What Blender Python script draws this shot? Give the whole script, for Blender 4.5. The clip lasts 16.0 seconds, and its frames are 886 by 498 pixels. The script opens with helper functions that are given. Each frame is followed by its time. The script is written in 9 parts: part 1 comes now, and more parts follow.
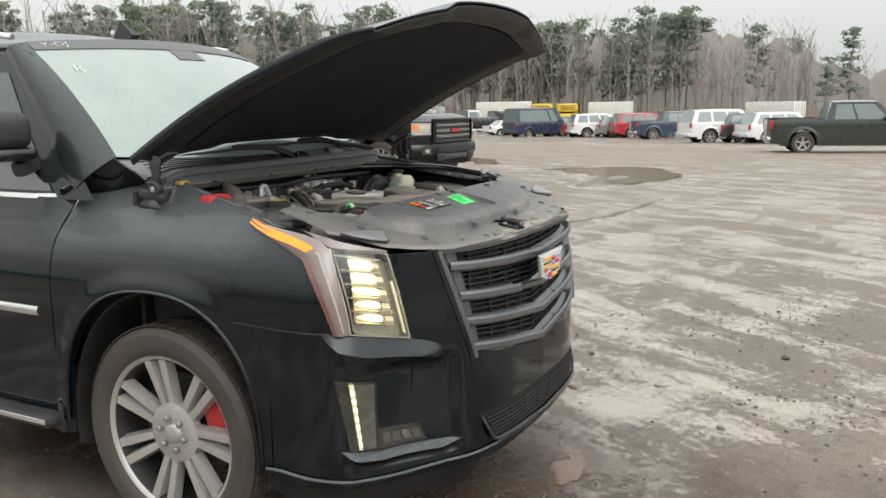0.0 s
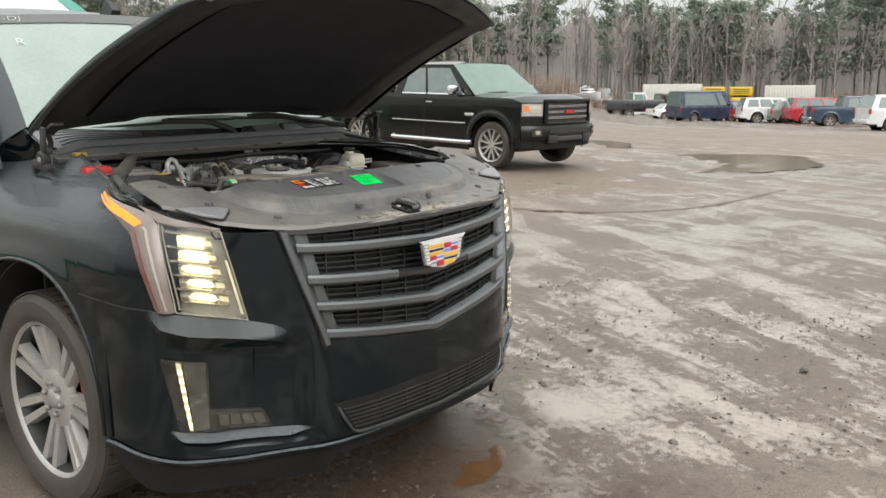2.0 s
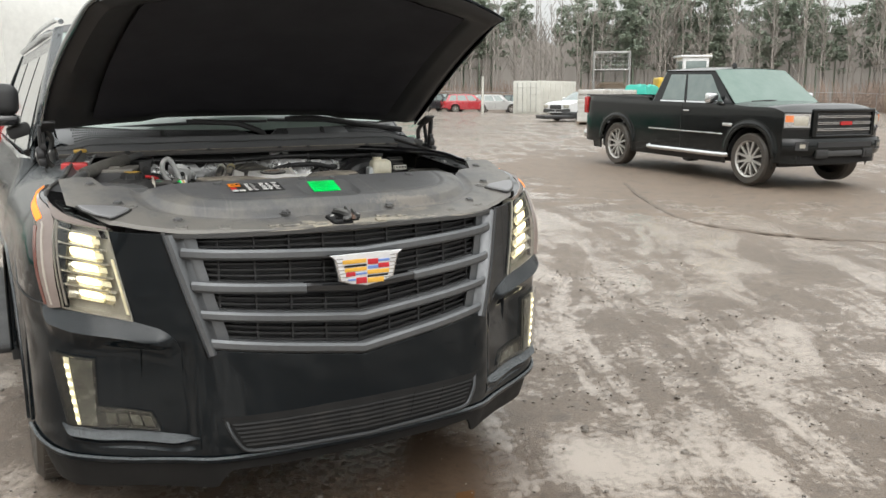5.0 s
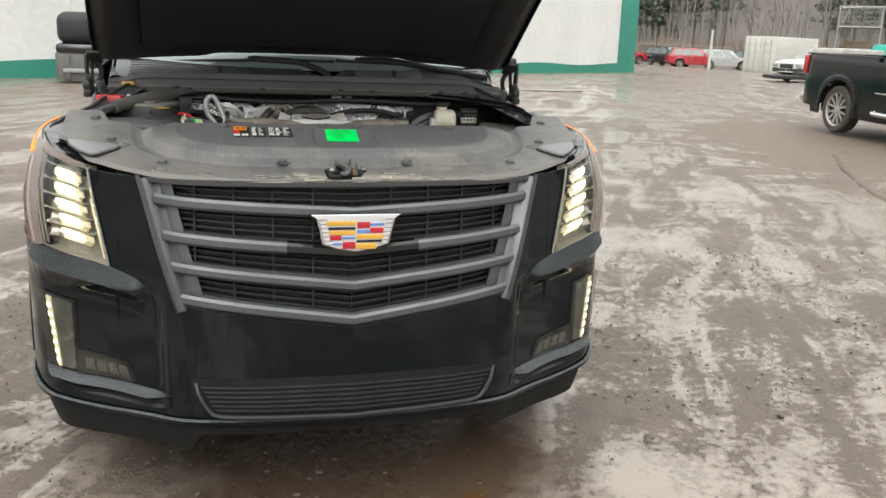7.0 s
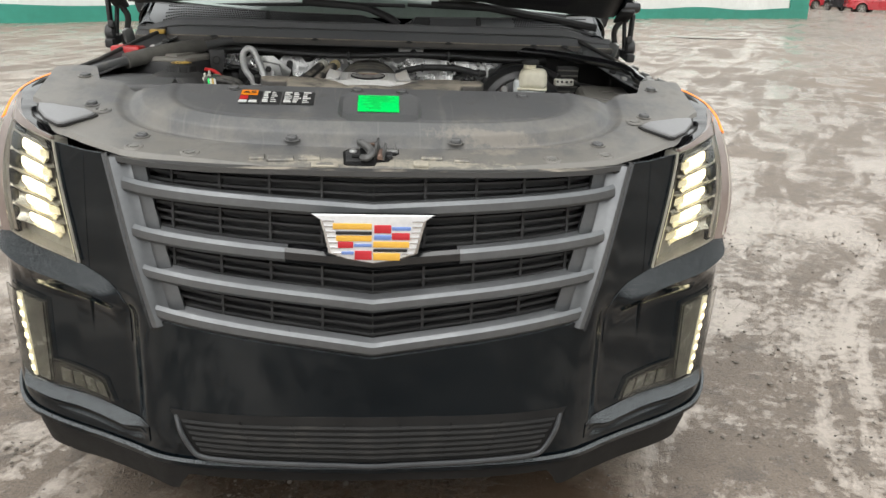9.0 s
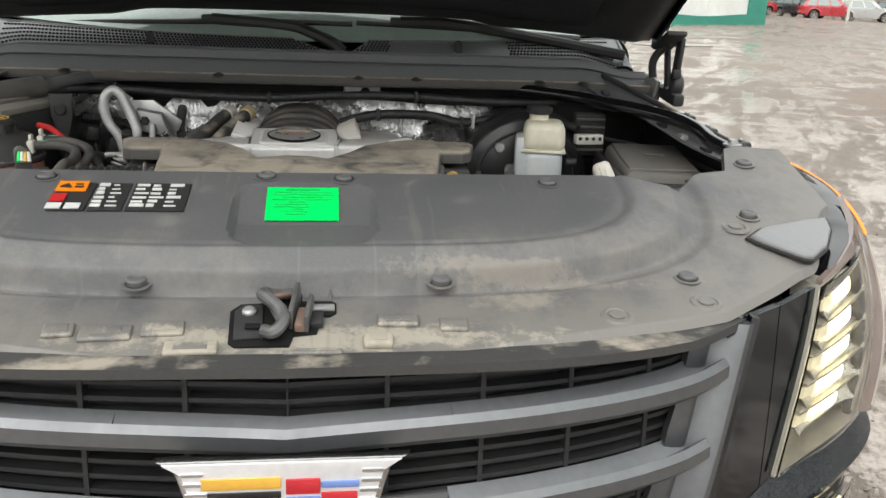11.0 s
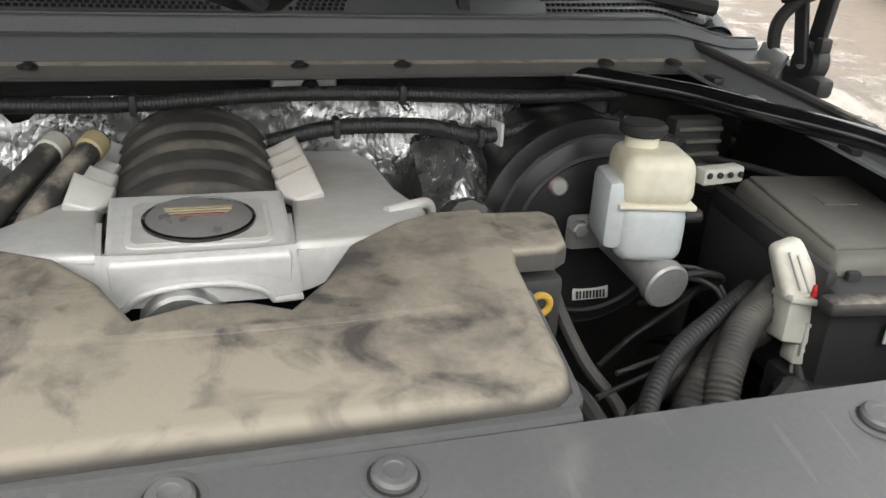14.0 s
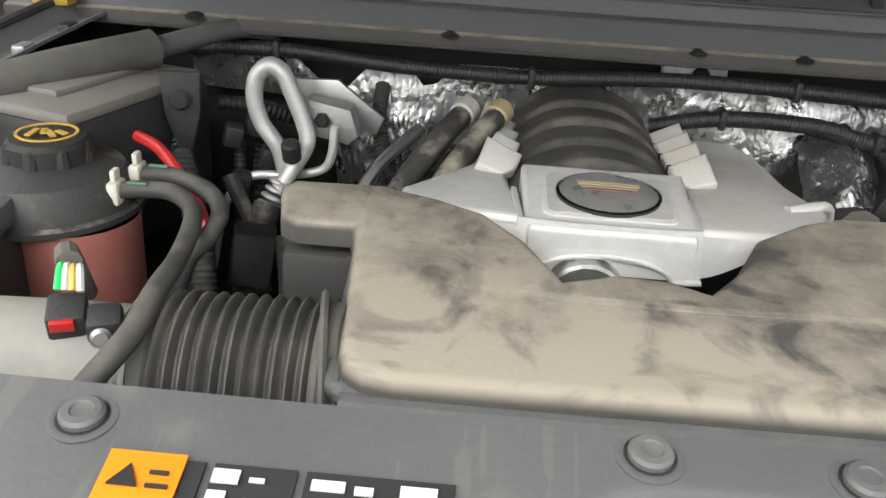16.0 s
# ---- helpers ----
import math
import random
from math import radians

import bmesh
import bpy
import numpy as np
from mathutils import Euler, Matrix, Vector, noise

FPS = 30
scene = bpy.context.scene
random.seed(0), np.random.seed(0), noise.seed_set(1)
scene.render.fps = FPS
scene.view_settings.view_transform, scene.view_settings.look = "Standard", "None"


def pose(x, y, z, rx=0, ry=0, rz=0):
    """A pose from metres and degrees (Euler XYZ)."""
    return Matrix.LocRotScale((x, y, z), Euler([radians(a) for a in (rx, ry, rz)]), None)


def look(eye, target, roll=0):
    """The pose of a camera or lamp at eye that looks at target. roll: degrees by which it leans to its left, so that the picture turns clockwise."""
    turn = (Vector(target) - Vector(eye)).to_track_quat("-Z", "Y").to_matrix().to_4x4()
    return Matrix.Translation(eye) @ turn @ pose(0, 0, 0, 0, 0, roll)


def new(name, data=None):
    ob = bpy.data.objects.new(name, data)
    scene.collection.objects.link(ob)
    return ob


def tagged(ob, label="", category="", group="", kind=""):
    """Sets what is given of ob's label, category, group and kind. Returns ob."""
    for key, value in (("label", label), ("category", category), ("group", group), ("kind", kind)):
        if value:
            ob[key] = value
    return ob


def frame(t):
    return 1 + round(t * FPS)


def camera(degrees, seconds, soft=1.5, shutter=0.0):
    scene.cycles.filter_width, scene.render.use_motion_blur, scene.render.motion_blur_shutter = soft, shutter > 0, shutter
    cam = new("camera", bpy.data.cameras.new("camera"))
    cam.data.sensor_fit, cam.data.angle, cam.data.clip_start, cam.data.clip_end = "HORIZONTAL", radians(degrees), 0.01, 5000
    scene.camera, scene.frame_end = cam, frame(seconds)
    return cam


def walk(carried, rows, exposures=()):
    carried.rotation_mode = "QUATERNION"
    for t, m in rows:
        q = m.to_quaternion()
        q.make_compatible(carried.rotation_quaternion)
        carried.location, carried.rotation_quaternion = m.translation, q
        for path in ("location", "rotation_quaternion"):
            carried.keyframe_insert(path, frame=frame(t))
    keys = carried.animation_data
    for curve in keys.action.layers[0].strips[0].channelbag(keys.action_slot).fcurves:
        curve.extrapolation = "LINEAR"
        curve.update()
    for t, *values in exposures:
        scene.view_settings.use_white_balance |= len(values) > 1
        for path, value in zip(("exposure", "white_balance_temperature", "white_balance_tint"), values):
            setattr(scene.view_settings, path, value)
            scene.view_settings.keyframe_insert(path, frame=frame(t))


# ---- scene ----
cam = camera(55.4, 16.0)
PATH = [
    (0, (-3.087, -1.191, 1.574), (-1.346, -0.267, 1.234), -1.0),
    (0.5, (-2.866, -1.384, 1.556), (-1.194, -0.343, 1.208), -1.2),
    (1, (-2.689, -1.578, 1.556), (-1.07, -0.457, 1.205), -1.0),
    (1.5, (-2.522, -1.832, 1.552), (-0.954, -0.647, 1.183), -0.7),
    (2, (-2.367, -1.971, 1.54), (-0.847, -0.726, 1.162), -0.4),
    (2.5, (-2.14, -2.08, 1.524), (-0.691, -0.754, 1.144), -0.3),
    (3, (-1.94, -2.199, 1.524), (-0.557, -0.803, 1.151), -0.4),
    (3.5, (-1.727, -2.367, 1.521), (-0.441, -0.878, 1.165), -0.7),
    (4, (-1.57, -2.492, 1.526), (-0.375, -0.927, 1.175), -0.5),
    (4.2, (-1.492, -2.519, 1.515), (-0.332, -0.926, 1.168), -0.4),
    (6.3, (-0.615, -2.61, 1.506), (0.037, -0.761, 1.109), 1.3),
    (6.5, (-0.553, -2.572, 1.507), (0.073, -0.716, 1.101), 1.8),
    (7, (-0.375, -2.455, 1.498), (0.123, -0.577, 1.022), 2.1),
    (7.5, (-0.276, -2.37, 1.487), (0.118, -0.48, 0.963), 2.4),
    (8, (-0.135, -2.213, 1.485), (0.132, -0.319, 0.902), 2.3),
    (8.2, (-0.091, -2.154, 1.495), (0.112, -0.261, 0.882), 1.9),
    (10.3, (0.065, -1.209, 1.486), (0.209, 0.694, 0.889), 2.1),
    (10.5, (0.074, -1.126, 1.483), (0.241, 0.773, 0.879), 2.1),
    (11, (0.055, -0.861, 1.499), (0.311, 1.031, 0.904), 2.3),
    (11.5, (0.047, -0.644, 1.497), (0.395, 1.224, 0.871), 2.3),
    (12, (0.091, -0.417, 1.509), (0.545, 1.427, 0.881), 1.8),
    (12.5, (0.101, -0.228, 1.514), (0.677, 1.557, 0.819), 2.4),
    (13, (0.048, -0.055, 1.518), (0.718, 1.676, 0.774), 2.6),
    (13.5, (-0.002, 0.043, 1.511), (0.673, 1.755, 0.726), 3.2),
    (14, (-0.023, 0.066, 1.51), (0.522, 1.818, 0.713), 3.2),
    (14.5, (-0.053, 0.068, 1.514), (0.313, 1.859, 0.703), 3.3),
    (15, (-0.072, 0.065, 1.517), (0.108, 1.88, 0.695), 3.3),
    (15.5, (-0.101, 0.056, 1.518), (-0.082, 1.872, 0.681), 3.3),
    (16, (-0.156, 0.054, 1.511), (-0.229, 1.854, 0.642), 3.7),
]
walk(cam, [(t, look(eye, target, roll)) for t, eye, target, roll in PATH],
     exposures=[(0, 0.25), (4, 0.25), (6.5, 0.25), (8, 0.3), (10.5, 0.42), (11.5, 0.48), (12.5, 0.68), (13.5, 0.82), (14.5, 1.08), (16, 1.17)])

# ---- daylight: an overcast, drizzly sky ----
world = bpy.data.worlds.new("overcast_sky")
scene.world = world
world.use_nodes = True
wn, wl = world.node_tree.nodes, world.node_tree.links
wn.clear()
w_out = wn.new("ShaderNodeOutputWorld")
w_bg = wn.new("ShaderNodeBackground")
w_sky = wn.new("ShaderNodeTexSky")
w_sky.sky_type = "NISHITA"
w_sky.sun_disc = False
w_sky.sun_elevation = radians(38)
w_sky.sun_rotation = radians(200)
w_sky.dust_density = 6.0
w_sky.air_density = 1.2
w_hsv = wn.new("ShaderNodeHueSaturation")
w_hsv.inputs["Saturation"].default_value = 0.12
w_mix = wn.new("ShaderNodeMix")
w_mix.data_type = "RGBA"
w_mix.inputs["Factor"].default_value = 0.8
w_mix.inputs["B"].default_value = (6.7, 6.85, 6.75, 1)
wl.new(w_sky.outputs["Color"], w_hsv.inputs["Color"])
wl.new(w_hsv.outputs["Color"], w_mix.inputs["A"])
# an overcast sky is brighter overhead than at the horizon
w_tc = wn.new("ShaderNodeTexCoord")
w_sep = wn.new("ShaderNodeSeparateXYZ")
w_rng = wn.new("ShaderNodeMapRange")
w_rng.inputs["From Min"].default_value, w_rng.inputs["From Max"].default_value = 0.02, 1.0
w_rng.inputs["To Min"].default_value, w_rng.inputs["To Max"].default_value = 1.0, 3.3
w_mul = wn.new("ShaderNodeVectorMath")
w_mul.operation = "SCALE"
wl.new(w_tc.outputs["Generated"], w_sep.inputs["Vector"])
wl.new(w_sep.outputs["Z"], w_rng.inputs["Value"])
wl.new(w_mix.outputs["Result"], w_mul.inputs[0])
wl.new(w_rng.outputs["Result"], w_mul.inputs["Scale"])
wl.new(w_mul.outputs["Vector"], w_bg.inputs["Color"])
w_bg.inputs["Strength"].default_value = 0.1
wl.new(w_bg.outputs["Background"], w_out.inputs["Surface"])
sun_data = bpy.data.lights.new("sun", "SUN")
sun_data.energy = 0.8
sun_data.angle = radians(50)
sun_data.color = (1.0, 0.97, 0.93)
sun = new("sun", sun_data)
sun.matrix_world = look((-6, -14, 16), (0, 0, 0))

# ---- materials ----
def mat(name, c1, c2=None, rough=0.5, r2=None, metal=0.0, scale=6.0, bump=0.0, bscale=80.0, coat=0.0, emit=None, emit_s=0.0,
        dust=None, dust_amt=0.0, dust_scale=9.0, stretch=None, trans=0.0, ior=1.5, vary=0.0, spec=0.5, alpha=1.0, smear=0.0):
    """A surface with two scales of colour variation, varied gloss, fine relief and an optional layer on upward faces:
    settled dust, and on the SUV's paint rain beads with sky sheen.
    """
    m = bpy.data.materials.new(name)
    m.use_nodes = True
    n, l = m.node_tree.nodes, m.node_tree.links
    b = n["Principled BSDF"]
    b.inputs["Metallic"].default_value = metal
    b.inputs["Roughness"].default_value = rough
    b.inputs["IOR"].default_value = ior
    b.inputs["Specular IOR Level"].default_value = spec
    b.inputs["Coat Weight"].default_value = coat
    b.inputs["Coat Roughness"].default_value = 0.04
    b.inputs["Transmission Weight"].default_value = trans
    b.inputs["Alpha"].default_value = alpha
    if emit:
        b.inputs["Emission Color"].default_value = (*emit, 1)
        b.inputs["Emission Strength"].default_value = emit_s
    tc = n.new("ShaderNodeTexCoord")
    co = tc.outputs["Object"]
    if stretch:
        mp = n.new("ShaderNodeMapping")
        mp.inputs["Scale"].default_value = stretch
        l.new(co, mp.inputs["Vector"])
        co = mp.outputs["Vector"]

    def noise_tex(sc, detail=4.0, ro=0.6):
        t = n.new("ShaderNodeTexNoise")
        t.inputs["Scale"].default_value = sc
        t.inputs["Detail"].default_value = detail
        t.inputs["Roughness"].default_value = ro
        l.new(co, t.inputs["Vector"])
        return t.outputs["Fac"]

    def ramp(fac, lo, hi, a=0.0, z=1.0):
        r = n.new("ShaderNodeMapRange")
        r.inputs["From Min"].default_value, r.inputs["From Max"].default_value = lo, hi
        r.inputs["To Min"].default_value, r.inputs["To Max"].default_value = a, z
        l.new(fac, r.inputs["Value"])
        return r.outputs["Result"]

    def mix(fac, a, z):
        x = n.new("ShaderNodeMix")
        x.data_type = "RGBA"
        for sock, v in (("Factor", fac), ("A", a), ("B", z)):
            if isinstance(v, bpy.types.NodeSocket):
                l.new(v, x.inputs[sock])
            else:
                x.inputs[sock].default_value = (*v, 1) if isinstance(v, tuple) else v
        return x.outputs["Result"]

    big = noise_tex(scale)
    col = mix(ramp(big, 0.3, 0.7), c1, c2 or tuple(v * 0.8 for v in c1))
    fine = noise_tex(bscale, 3.0)
    col = mix(ramp(fine, 0.35, 0.75, 0.0, 0.25), col, tuple(v * 0.55 for v in c1))
    if vary:
        oi = n.new("ShaderNodeObjectInfo")
        col = mix(ramp(oi.outputs["Random"], 0, 1, 0, vary), col, tuple(v * 0.4 for v in c1))
    rsock = ramp(big, 0.3, 0.7, rough, rough if r2 is None else r2)
    if dust:
        dmask = ramp(noise_tex(dust_scale, 6.0, 0.65), 0.62 - 0.35 * dust_amt, 0.72 - 0.2 * dust_amt)
        if smear:
            st = n.new("ShaderNodeTexNoise")
            st.inputs["Scale"].default_value, st.inputs["Detail"].default_value, st.inputs["Distortion"].default_value = 13.0, 5.0, 1.4
            l.new(co, st.inputs["Vector"])
            sub_ = n.new("ShaderNodeMath")
            sub_.operation = "SUBTRACT"
            sub_.use_clamp = True
            l.new(dmask, sub_.inputs[0])
            l.new(ramp(st.outputs["Fac"], 0.52, 0.72, 0.0, smear), sub_.inputs[1])
            dmask = sub_.outputs[0]
        geo = n.new("ShaderNodeNewGeometry")
        sep = n.new("ShaderNodeSeparateXYZ")
        l.new(geo.outputs["Normal"], sep.inputs["Vector"])
        up = ramp(sep.outputs["Z"], 0.15, 0.75)
        mul = n.new("ShaderNodeMath")
        mul.operation = "MULTIPLY"
        l.new(dmask, mul.inputs[0])
        l.new(up, mul.inputs[1])
        col = mix(mul.outputs[0], col, dust)
        mr = n.new("ShaderNodeMix")
        l.new(mul.outputs[0], mr.inputs["Factor"])
        l.new(rsock, mr.inputs["A"])
        mr.inputs["B"].default_value = 0.85
        rsock = mr.outputs["Result"]
    l.new(col, b.inputs["Base Color"])
    l.new(rsock, b.inputs["Roughness"])
    if bump:
        bp = n.new("ShaderNodeBump")
        bp.inputs["Strength"].default_value = bump
        bp.inputs["Distance"].default_value = 0.01
        l.new(fine, bp.inputs["Height"])
        l.new(bp.outputs["Normal"], b.inputs["Normal"])
    return m


DUST = (0.30, 0.265, 0.215)
# the dust layer here paints rain beads and grey sky sheen on upward faces
M_PAINT = mat("sheened_black_car_paint", (0.0030, 0.0050, 0.0066), (0.0045, 0.0070, 0.009), rough=0.05, r2=0.09, spec=0.32, scale=2.5, bscale=30, dust=(0.165, 0.178, 0.185), dust_amt=0.50, dust_scale=900)
M_PAINT_GMC = mat("dark_truck_paint", (0.0045, 0.0055, 0.0055), (0.007, 0.0082, 0.008), rough=0.07, r2=0.12, spec=0.35, scale=2.0)
M_BLACK = mat("black_plastic", (0.016, 0.016, 0.017), (0.03, 0.03, 0.03), rough=0.5, r2=0.7, bump=0.15, bscale=300)
M_DIRTY = mat("dusty_black_plastic", (0.03, 0.03, 0.03), (0.045, 0.043, 0.04), rough=0.55, r2=0.8, bump=0.1, bscale=160, dust=DUST, dust_amt=0.35)
M_GLOSS = mat("gloss_black_trim", (0.008, 0.008, 0.009), rough=0.08, r2=0.2, coat=0.5)
M_SATIN = mat("satin_graphite_trim", (0.16, 0.165, 0.17), (0.12, 0.125, 0.13), rough=0.34, r2=0.46, metal=0.75, scale=5)
M_CHROME = mat("chrome", (0.75, 0.76, 0.77), (0.66, 0.67, 0.68), rough=0.12, r2=0.22, metal=1.0)
M_RUBBER = mat("tyre_rubber", (0.040, 0.035, 0.030), (0.065, 0.054, 0.043), rough=0.45, r2=0.7, bump=0.25, bscale=200)
M_ALLOY = mat("machined_alloy", (0.50, 0.485, 0.455), (0.40, 0.385, 0.36), rough=0.28, r2=0.42, metal=0.55, scale=14)
M_ALLOY_DK = mat("dark_alloy", (0.05, 0.05, 0.05), (0.035, 0.035, 0.035), rough=0.5, metal=0.4)
M_DISC = mat("brake_disc_steel", (0.10, 0.09, 0.08), (0.06, 0.055, 0.05), rough=0.5, metal=0.7, scale=30)
M_LATCH_NUT = mat("dull_lug_nut", (0.32, 0.31, 0.29), (0.22, 0.21, 0.20), rough=0.4, metal=0.7)
M_GLASS = mat("tinted_glass", (0.02, 0.03, 0.03), rough=0.05, r2=0.12, coat=0.5, spec=0.8)
M_LENS = mat("clear_lens", (0.9, 0.9, 0.88), rough=0.03, trans=1.0, ior=1.3)
M_HOUSING = mat("lamp_housing", (0.55, 0.52, 0.44), (0.42, 0.40, 0.34), rough=0.25, metal=0.35, scale=20)
M_VALANCE = mat("scuffed_black_plastic", (0.010, 0.010, 0.010), (0.017, 0.0165, 0.016), rough=0.55, r2=0.75, spec=0.22, scale=9, bump=0.1, bscale=120, dust=(0.05, 0.046, 0.04), dust_amt=0.3)
M_FOGH = mat("smoked_lamp_housing", (0.06, 0.058, 0.053), (0.10, 0.096, 0.085), rough=0.25, metal=0.7, scale=40)
# pale green base carries the sky reflected in the truck's glass
M_TRUCKWS = mat("sky_pale_truck_windshield", (0.13, 0.19, 0.165), (0.17, 0.23, 0.205), rough=0.12, r2=0.2, spec=0.25, scale=3)
M_LED = mat("lit_led", (1.0, 0.95, 0.7), emit=(1.0, 0.88, 0.55), emit_s=4.0, rough=0.3)
M_LED_DIM = mat("dim_light_guide", (0.8, 0.75, 0.55), emit=(1.0, 0.88, 0.55), emit_s=0.35, rough=0.3)
M_AMBER = mat("amber_lens", (0.75, 0.20, 0.06), (0.7, 0.3, 0.12), rough=0.15, coat=0.5)
M_AMBER_LIT = mat("lit_amber", (0.6, 0.15, 0.02), emit=(1.0, 0.22, 0.01), emit_s=1.35)
M_PINKLENS = mat("pale_lens", (0.215, 0.170, 0.150), (0.155, 0.122, 0.106), rough=0.15, coat=0.6)
M_RED = mat("red_lens", (0.45, 0.02, 0.02), rough=0.12, coat=0.5)
M_FELT = mat("hood_felt", (0.034, 0.034, 0.039), (0.044, 0.044, 0.050), rough=0.95, bump=0.5, bscale=240, spec=0.1)
# pale opaque base paints in the sky light seen on the misted glass
M_WS = mat("sky_pale_windshield_glass", (0.200, 0.250, 0.227), (0.245, 0.295, 0.268), rough=0.05, r2=0.10, spec=0.8, scale=3)
M_SATIN_DK = mat("dark_satin_trim", (0.07, 0.073, 0.076), (0.05, 0.052, 0.055), rough=0.28, r2=0.4, metal=0.6)
M_BOWL = mat("silvered_reflector", (0.62, 0.59, 0.50), (0.50, 0.47, 0.40), rough=0.22, r2=0.32, metal=0.95, scale=30)
M_MILKLENS = mat("milky_lens", (0.070, 0.069, 0.058), (0.13, 0.127, 0.105), rough=0.18, r2=0.3, coat=0.4, scale=25)
M_PALEGUIDE = mat("pale_light_guide", (0.40, 0.36, 0.31), (0.32, 0.285, 0.25), rough=0.2, coat=0.5)
M_MARKER = mat("dull_marker_lens", (0.12, 0.035, 0.026), (0.17, 0.075, 0.058), rough=0.15, coat=0.6)

# ---- building helpers ----
def finish(name, bm, material, parent=None, label="", smooth=True, angle=35):
    me = bpy.data.meshes.new(name)
    bm.normal_update()
    if smooth:
        lim = radians(angle)
        for f in bm.faces:
            f.smooth = True
        for e in bm.edges:
            if len(e.link_faces) == 2 and e.calc_face_angle(0) > lim:
                e.smooth = False
    bm.to_mesh(me)
    bm.free()
    me.materials.append(material)
    ob = new(name, me)
    if parent:
        ob.parent = parent
    if label:
        ob["label"] = label
    return ob


def part(name, bm, material, parent, label="", smooth=True):
    return finish(name, bm, material, parent, label, smooth)


def thing(name, label, category, at=None, group="", kind=""):
    ob = new(name)
    ob.empty_display_size = 0.1
    if at is not None:
        ob.matrix_world = at
    return tagged(ob, label, category, group, kind)


def add_box(bm, c, size, bevel=0.0, rot=(0, 0, 0), taper=None, seg=2):
    m = pose(*c, *rot)
    r = bmesh.ops.create_cube(bm, size=1.0)
    vs = r["verts"]
    for v in vs:
        v.co = Vector((v.co.x * size[0], v.co.y * size[1], v.co.z * size[2]))
        if taper and v.co.z > 0:
            v.co.x *= taper[0]
            v.co.y *= taper[1]
    if bevel:
        es = list({e for v in vs for e in v.link_edges})
        g = bmesh.ops.bevel(bm, geom=es, offset=bevel, segments=seg, profile=0.5, affect="EDGES", clamp_overlap=True)
        vs = list({v for f in g["faces"] for v in f.verts} | {v for v in vs if v.is_valid})
    for v in vs:
        v.co = m @ v.co
    return bm


def rbox(name, c, size, bevel, material, parent, rot=(0, 0, 0), label="", taper=None, seg=2):
    return part(name, add_box(bmesh.new(), c, size, bevel, rot, taper, seg), material, parent, label)


def add_lathe(bm, profile, m, seg=24):
    """A profile of (radius, height) pairs turned about the local z axis of m."""
    rings = []
    for r, h in profile:
        if r < 1e-5:
            rings.append([bm.verts.new(m @ Vector((0, 0, h)))])
        else:
            rings.append([bm.verts.new(m @ Vector((r * math.cos(2 * math.pi * k / seg), r * math.sin(2 * math.pi * k / seg), h))) for k in range(seg)])
    for a, b in zip(rings, rings[1:]):
        for k in range(seg):
            j = (k + 1) % seg
            if len(a) == 1 and len(b) > 1:
                bm.faces.new((a[0], b[k], b[j]))
            elif len(b) == 1 and len(a) > 1:
                bm.faces.new((a[k], a[j], b[0]))
            elif len(a) > 1:
                bm.faces.new((a[k], a[j], b[j], b[k]))
    return bm


def aim(p, q):
    """A pose at p whose z axis points to q."""
    d = Vector(q) - Vector(p)
    return Matrix.Translation(p) @ d.to_track_quat("Z", "Y").to_matrix().to_4x4()


def add_cyl(bm, p, q, r, r2=None, seg=16, bevel=0.0):
    h = (Vector(q) - Vector(p)).length
    r2 = r if r2 is None else r2
    b = bevel
    prof = [(0, 0), (r - b, 0), (r, b), (r2, h - b), (r2 - b, h), (0, h)] if b else [(0, 0), (r, 0), (r2, h), (0, h)]
    return add_lathe(bm, prof, aim(p, q), seg)


def rcyl(name, p, q, r, material, parent, r2=None, seg=18, bevel=0.003, label=""):
    return part(name, add_cyl(bmesh.new(), p, q, r, r2, seg, bevel), material, parent, label)


def spline(pts, n=8):
    pts = [Vector(p) for p in pts]
    ext = [2 * pts[0] - pts[1]] + pts + [2 * pts[-1] - pts[-2]]
    out = []
    for i in range(1, len(ext) - 2):
        a, b, c, d = ext[i - 1 : i + 3]
        for k in range(n):
            t = k / n
            out.append(0.5 * (2 * b + (c - a) * t + (2 * a - 5 * b + 4 * c - d) * t * t + (3 * b - a - 3 * c + d) * t ** 3))
    out.append(pts[-1])
    return out


def add_tube(bm, pts, r, seg=10, n=8, ribs=0.0, pitch=0.02):
    """A hose along a smooth line through pts; ribs: the depth of its corrugation."""
    line = spline(pts, n)
    if ribs:
        fine, acc = [line[0]], 0.0
        for a, b in zip(line, line[1:]):
            k = max(1, round((b - a).length / (pitch / 8)))
            fine += [a.lerp(b, (j + 1) / k) for j in range(k)]
        line = fine
    up, rings, dist = Vector((0.13, 0.21, 0.97)), [], 0.0
    for i, p in enumerate(line):
        t = (line[min(i + 1, len(line) - 1)] - line[max(i - 1, 0)]).normalized()
        u = (up - up.dot(t) * t).normalized()
        up = u
        w = t.cross(u)
        if i:
            dist += (p - line[i - 1]).length
        rr = r + (ribs * (0.5 + 0.5 * math.cos(2 * math.pi * dist / pitch)) if ribs else 0)
        rings.append([bm.verts.new(p + rr * (math.cos(2 * math.pi * k / seg) * u + math.sin(2 * math.pi * k / seg) * w)) for k in range(seg)])
    for a, b in zip(rings, rings[1:]):
        for k in range(seg):
            bm.faces.new((a[k], a[(k + 1) % seg], b[(k + 1) % seg], b[k]))
    for ring in (rings[0][::-1], rings[-1]):
        bm.faces.new(ring)
    return bm


def tube(name, pts, r, material, parent, seg=10, n=8, ribs=0.0, pitch=0.02, label=""):
    return part(name, add_tube(bmesh.new(), pts, r, seg, n, ribs, pitch), material, parent, label)


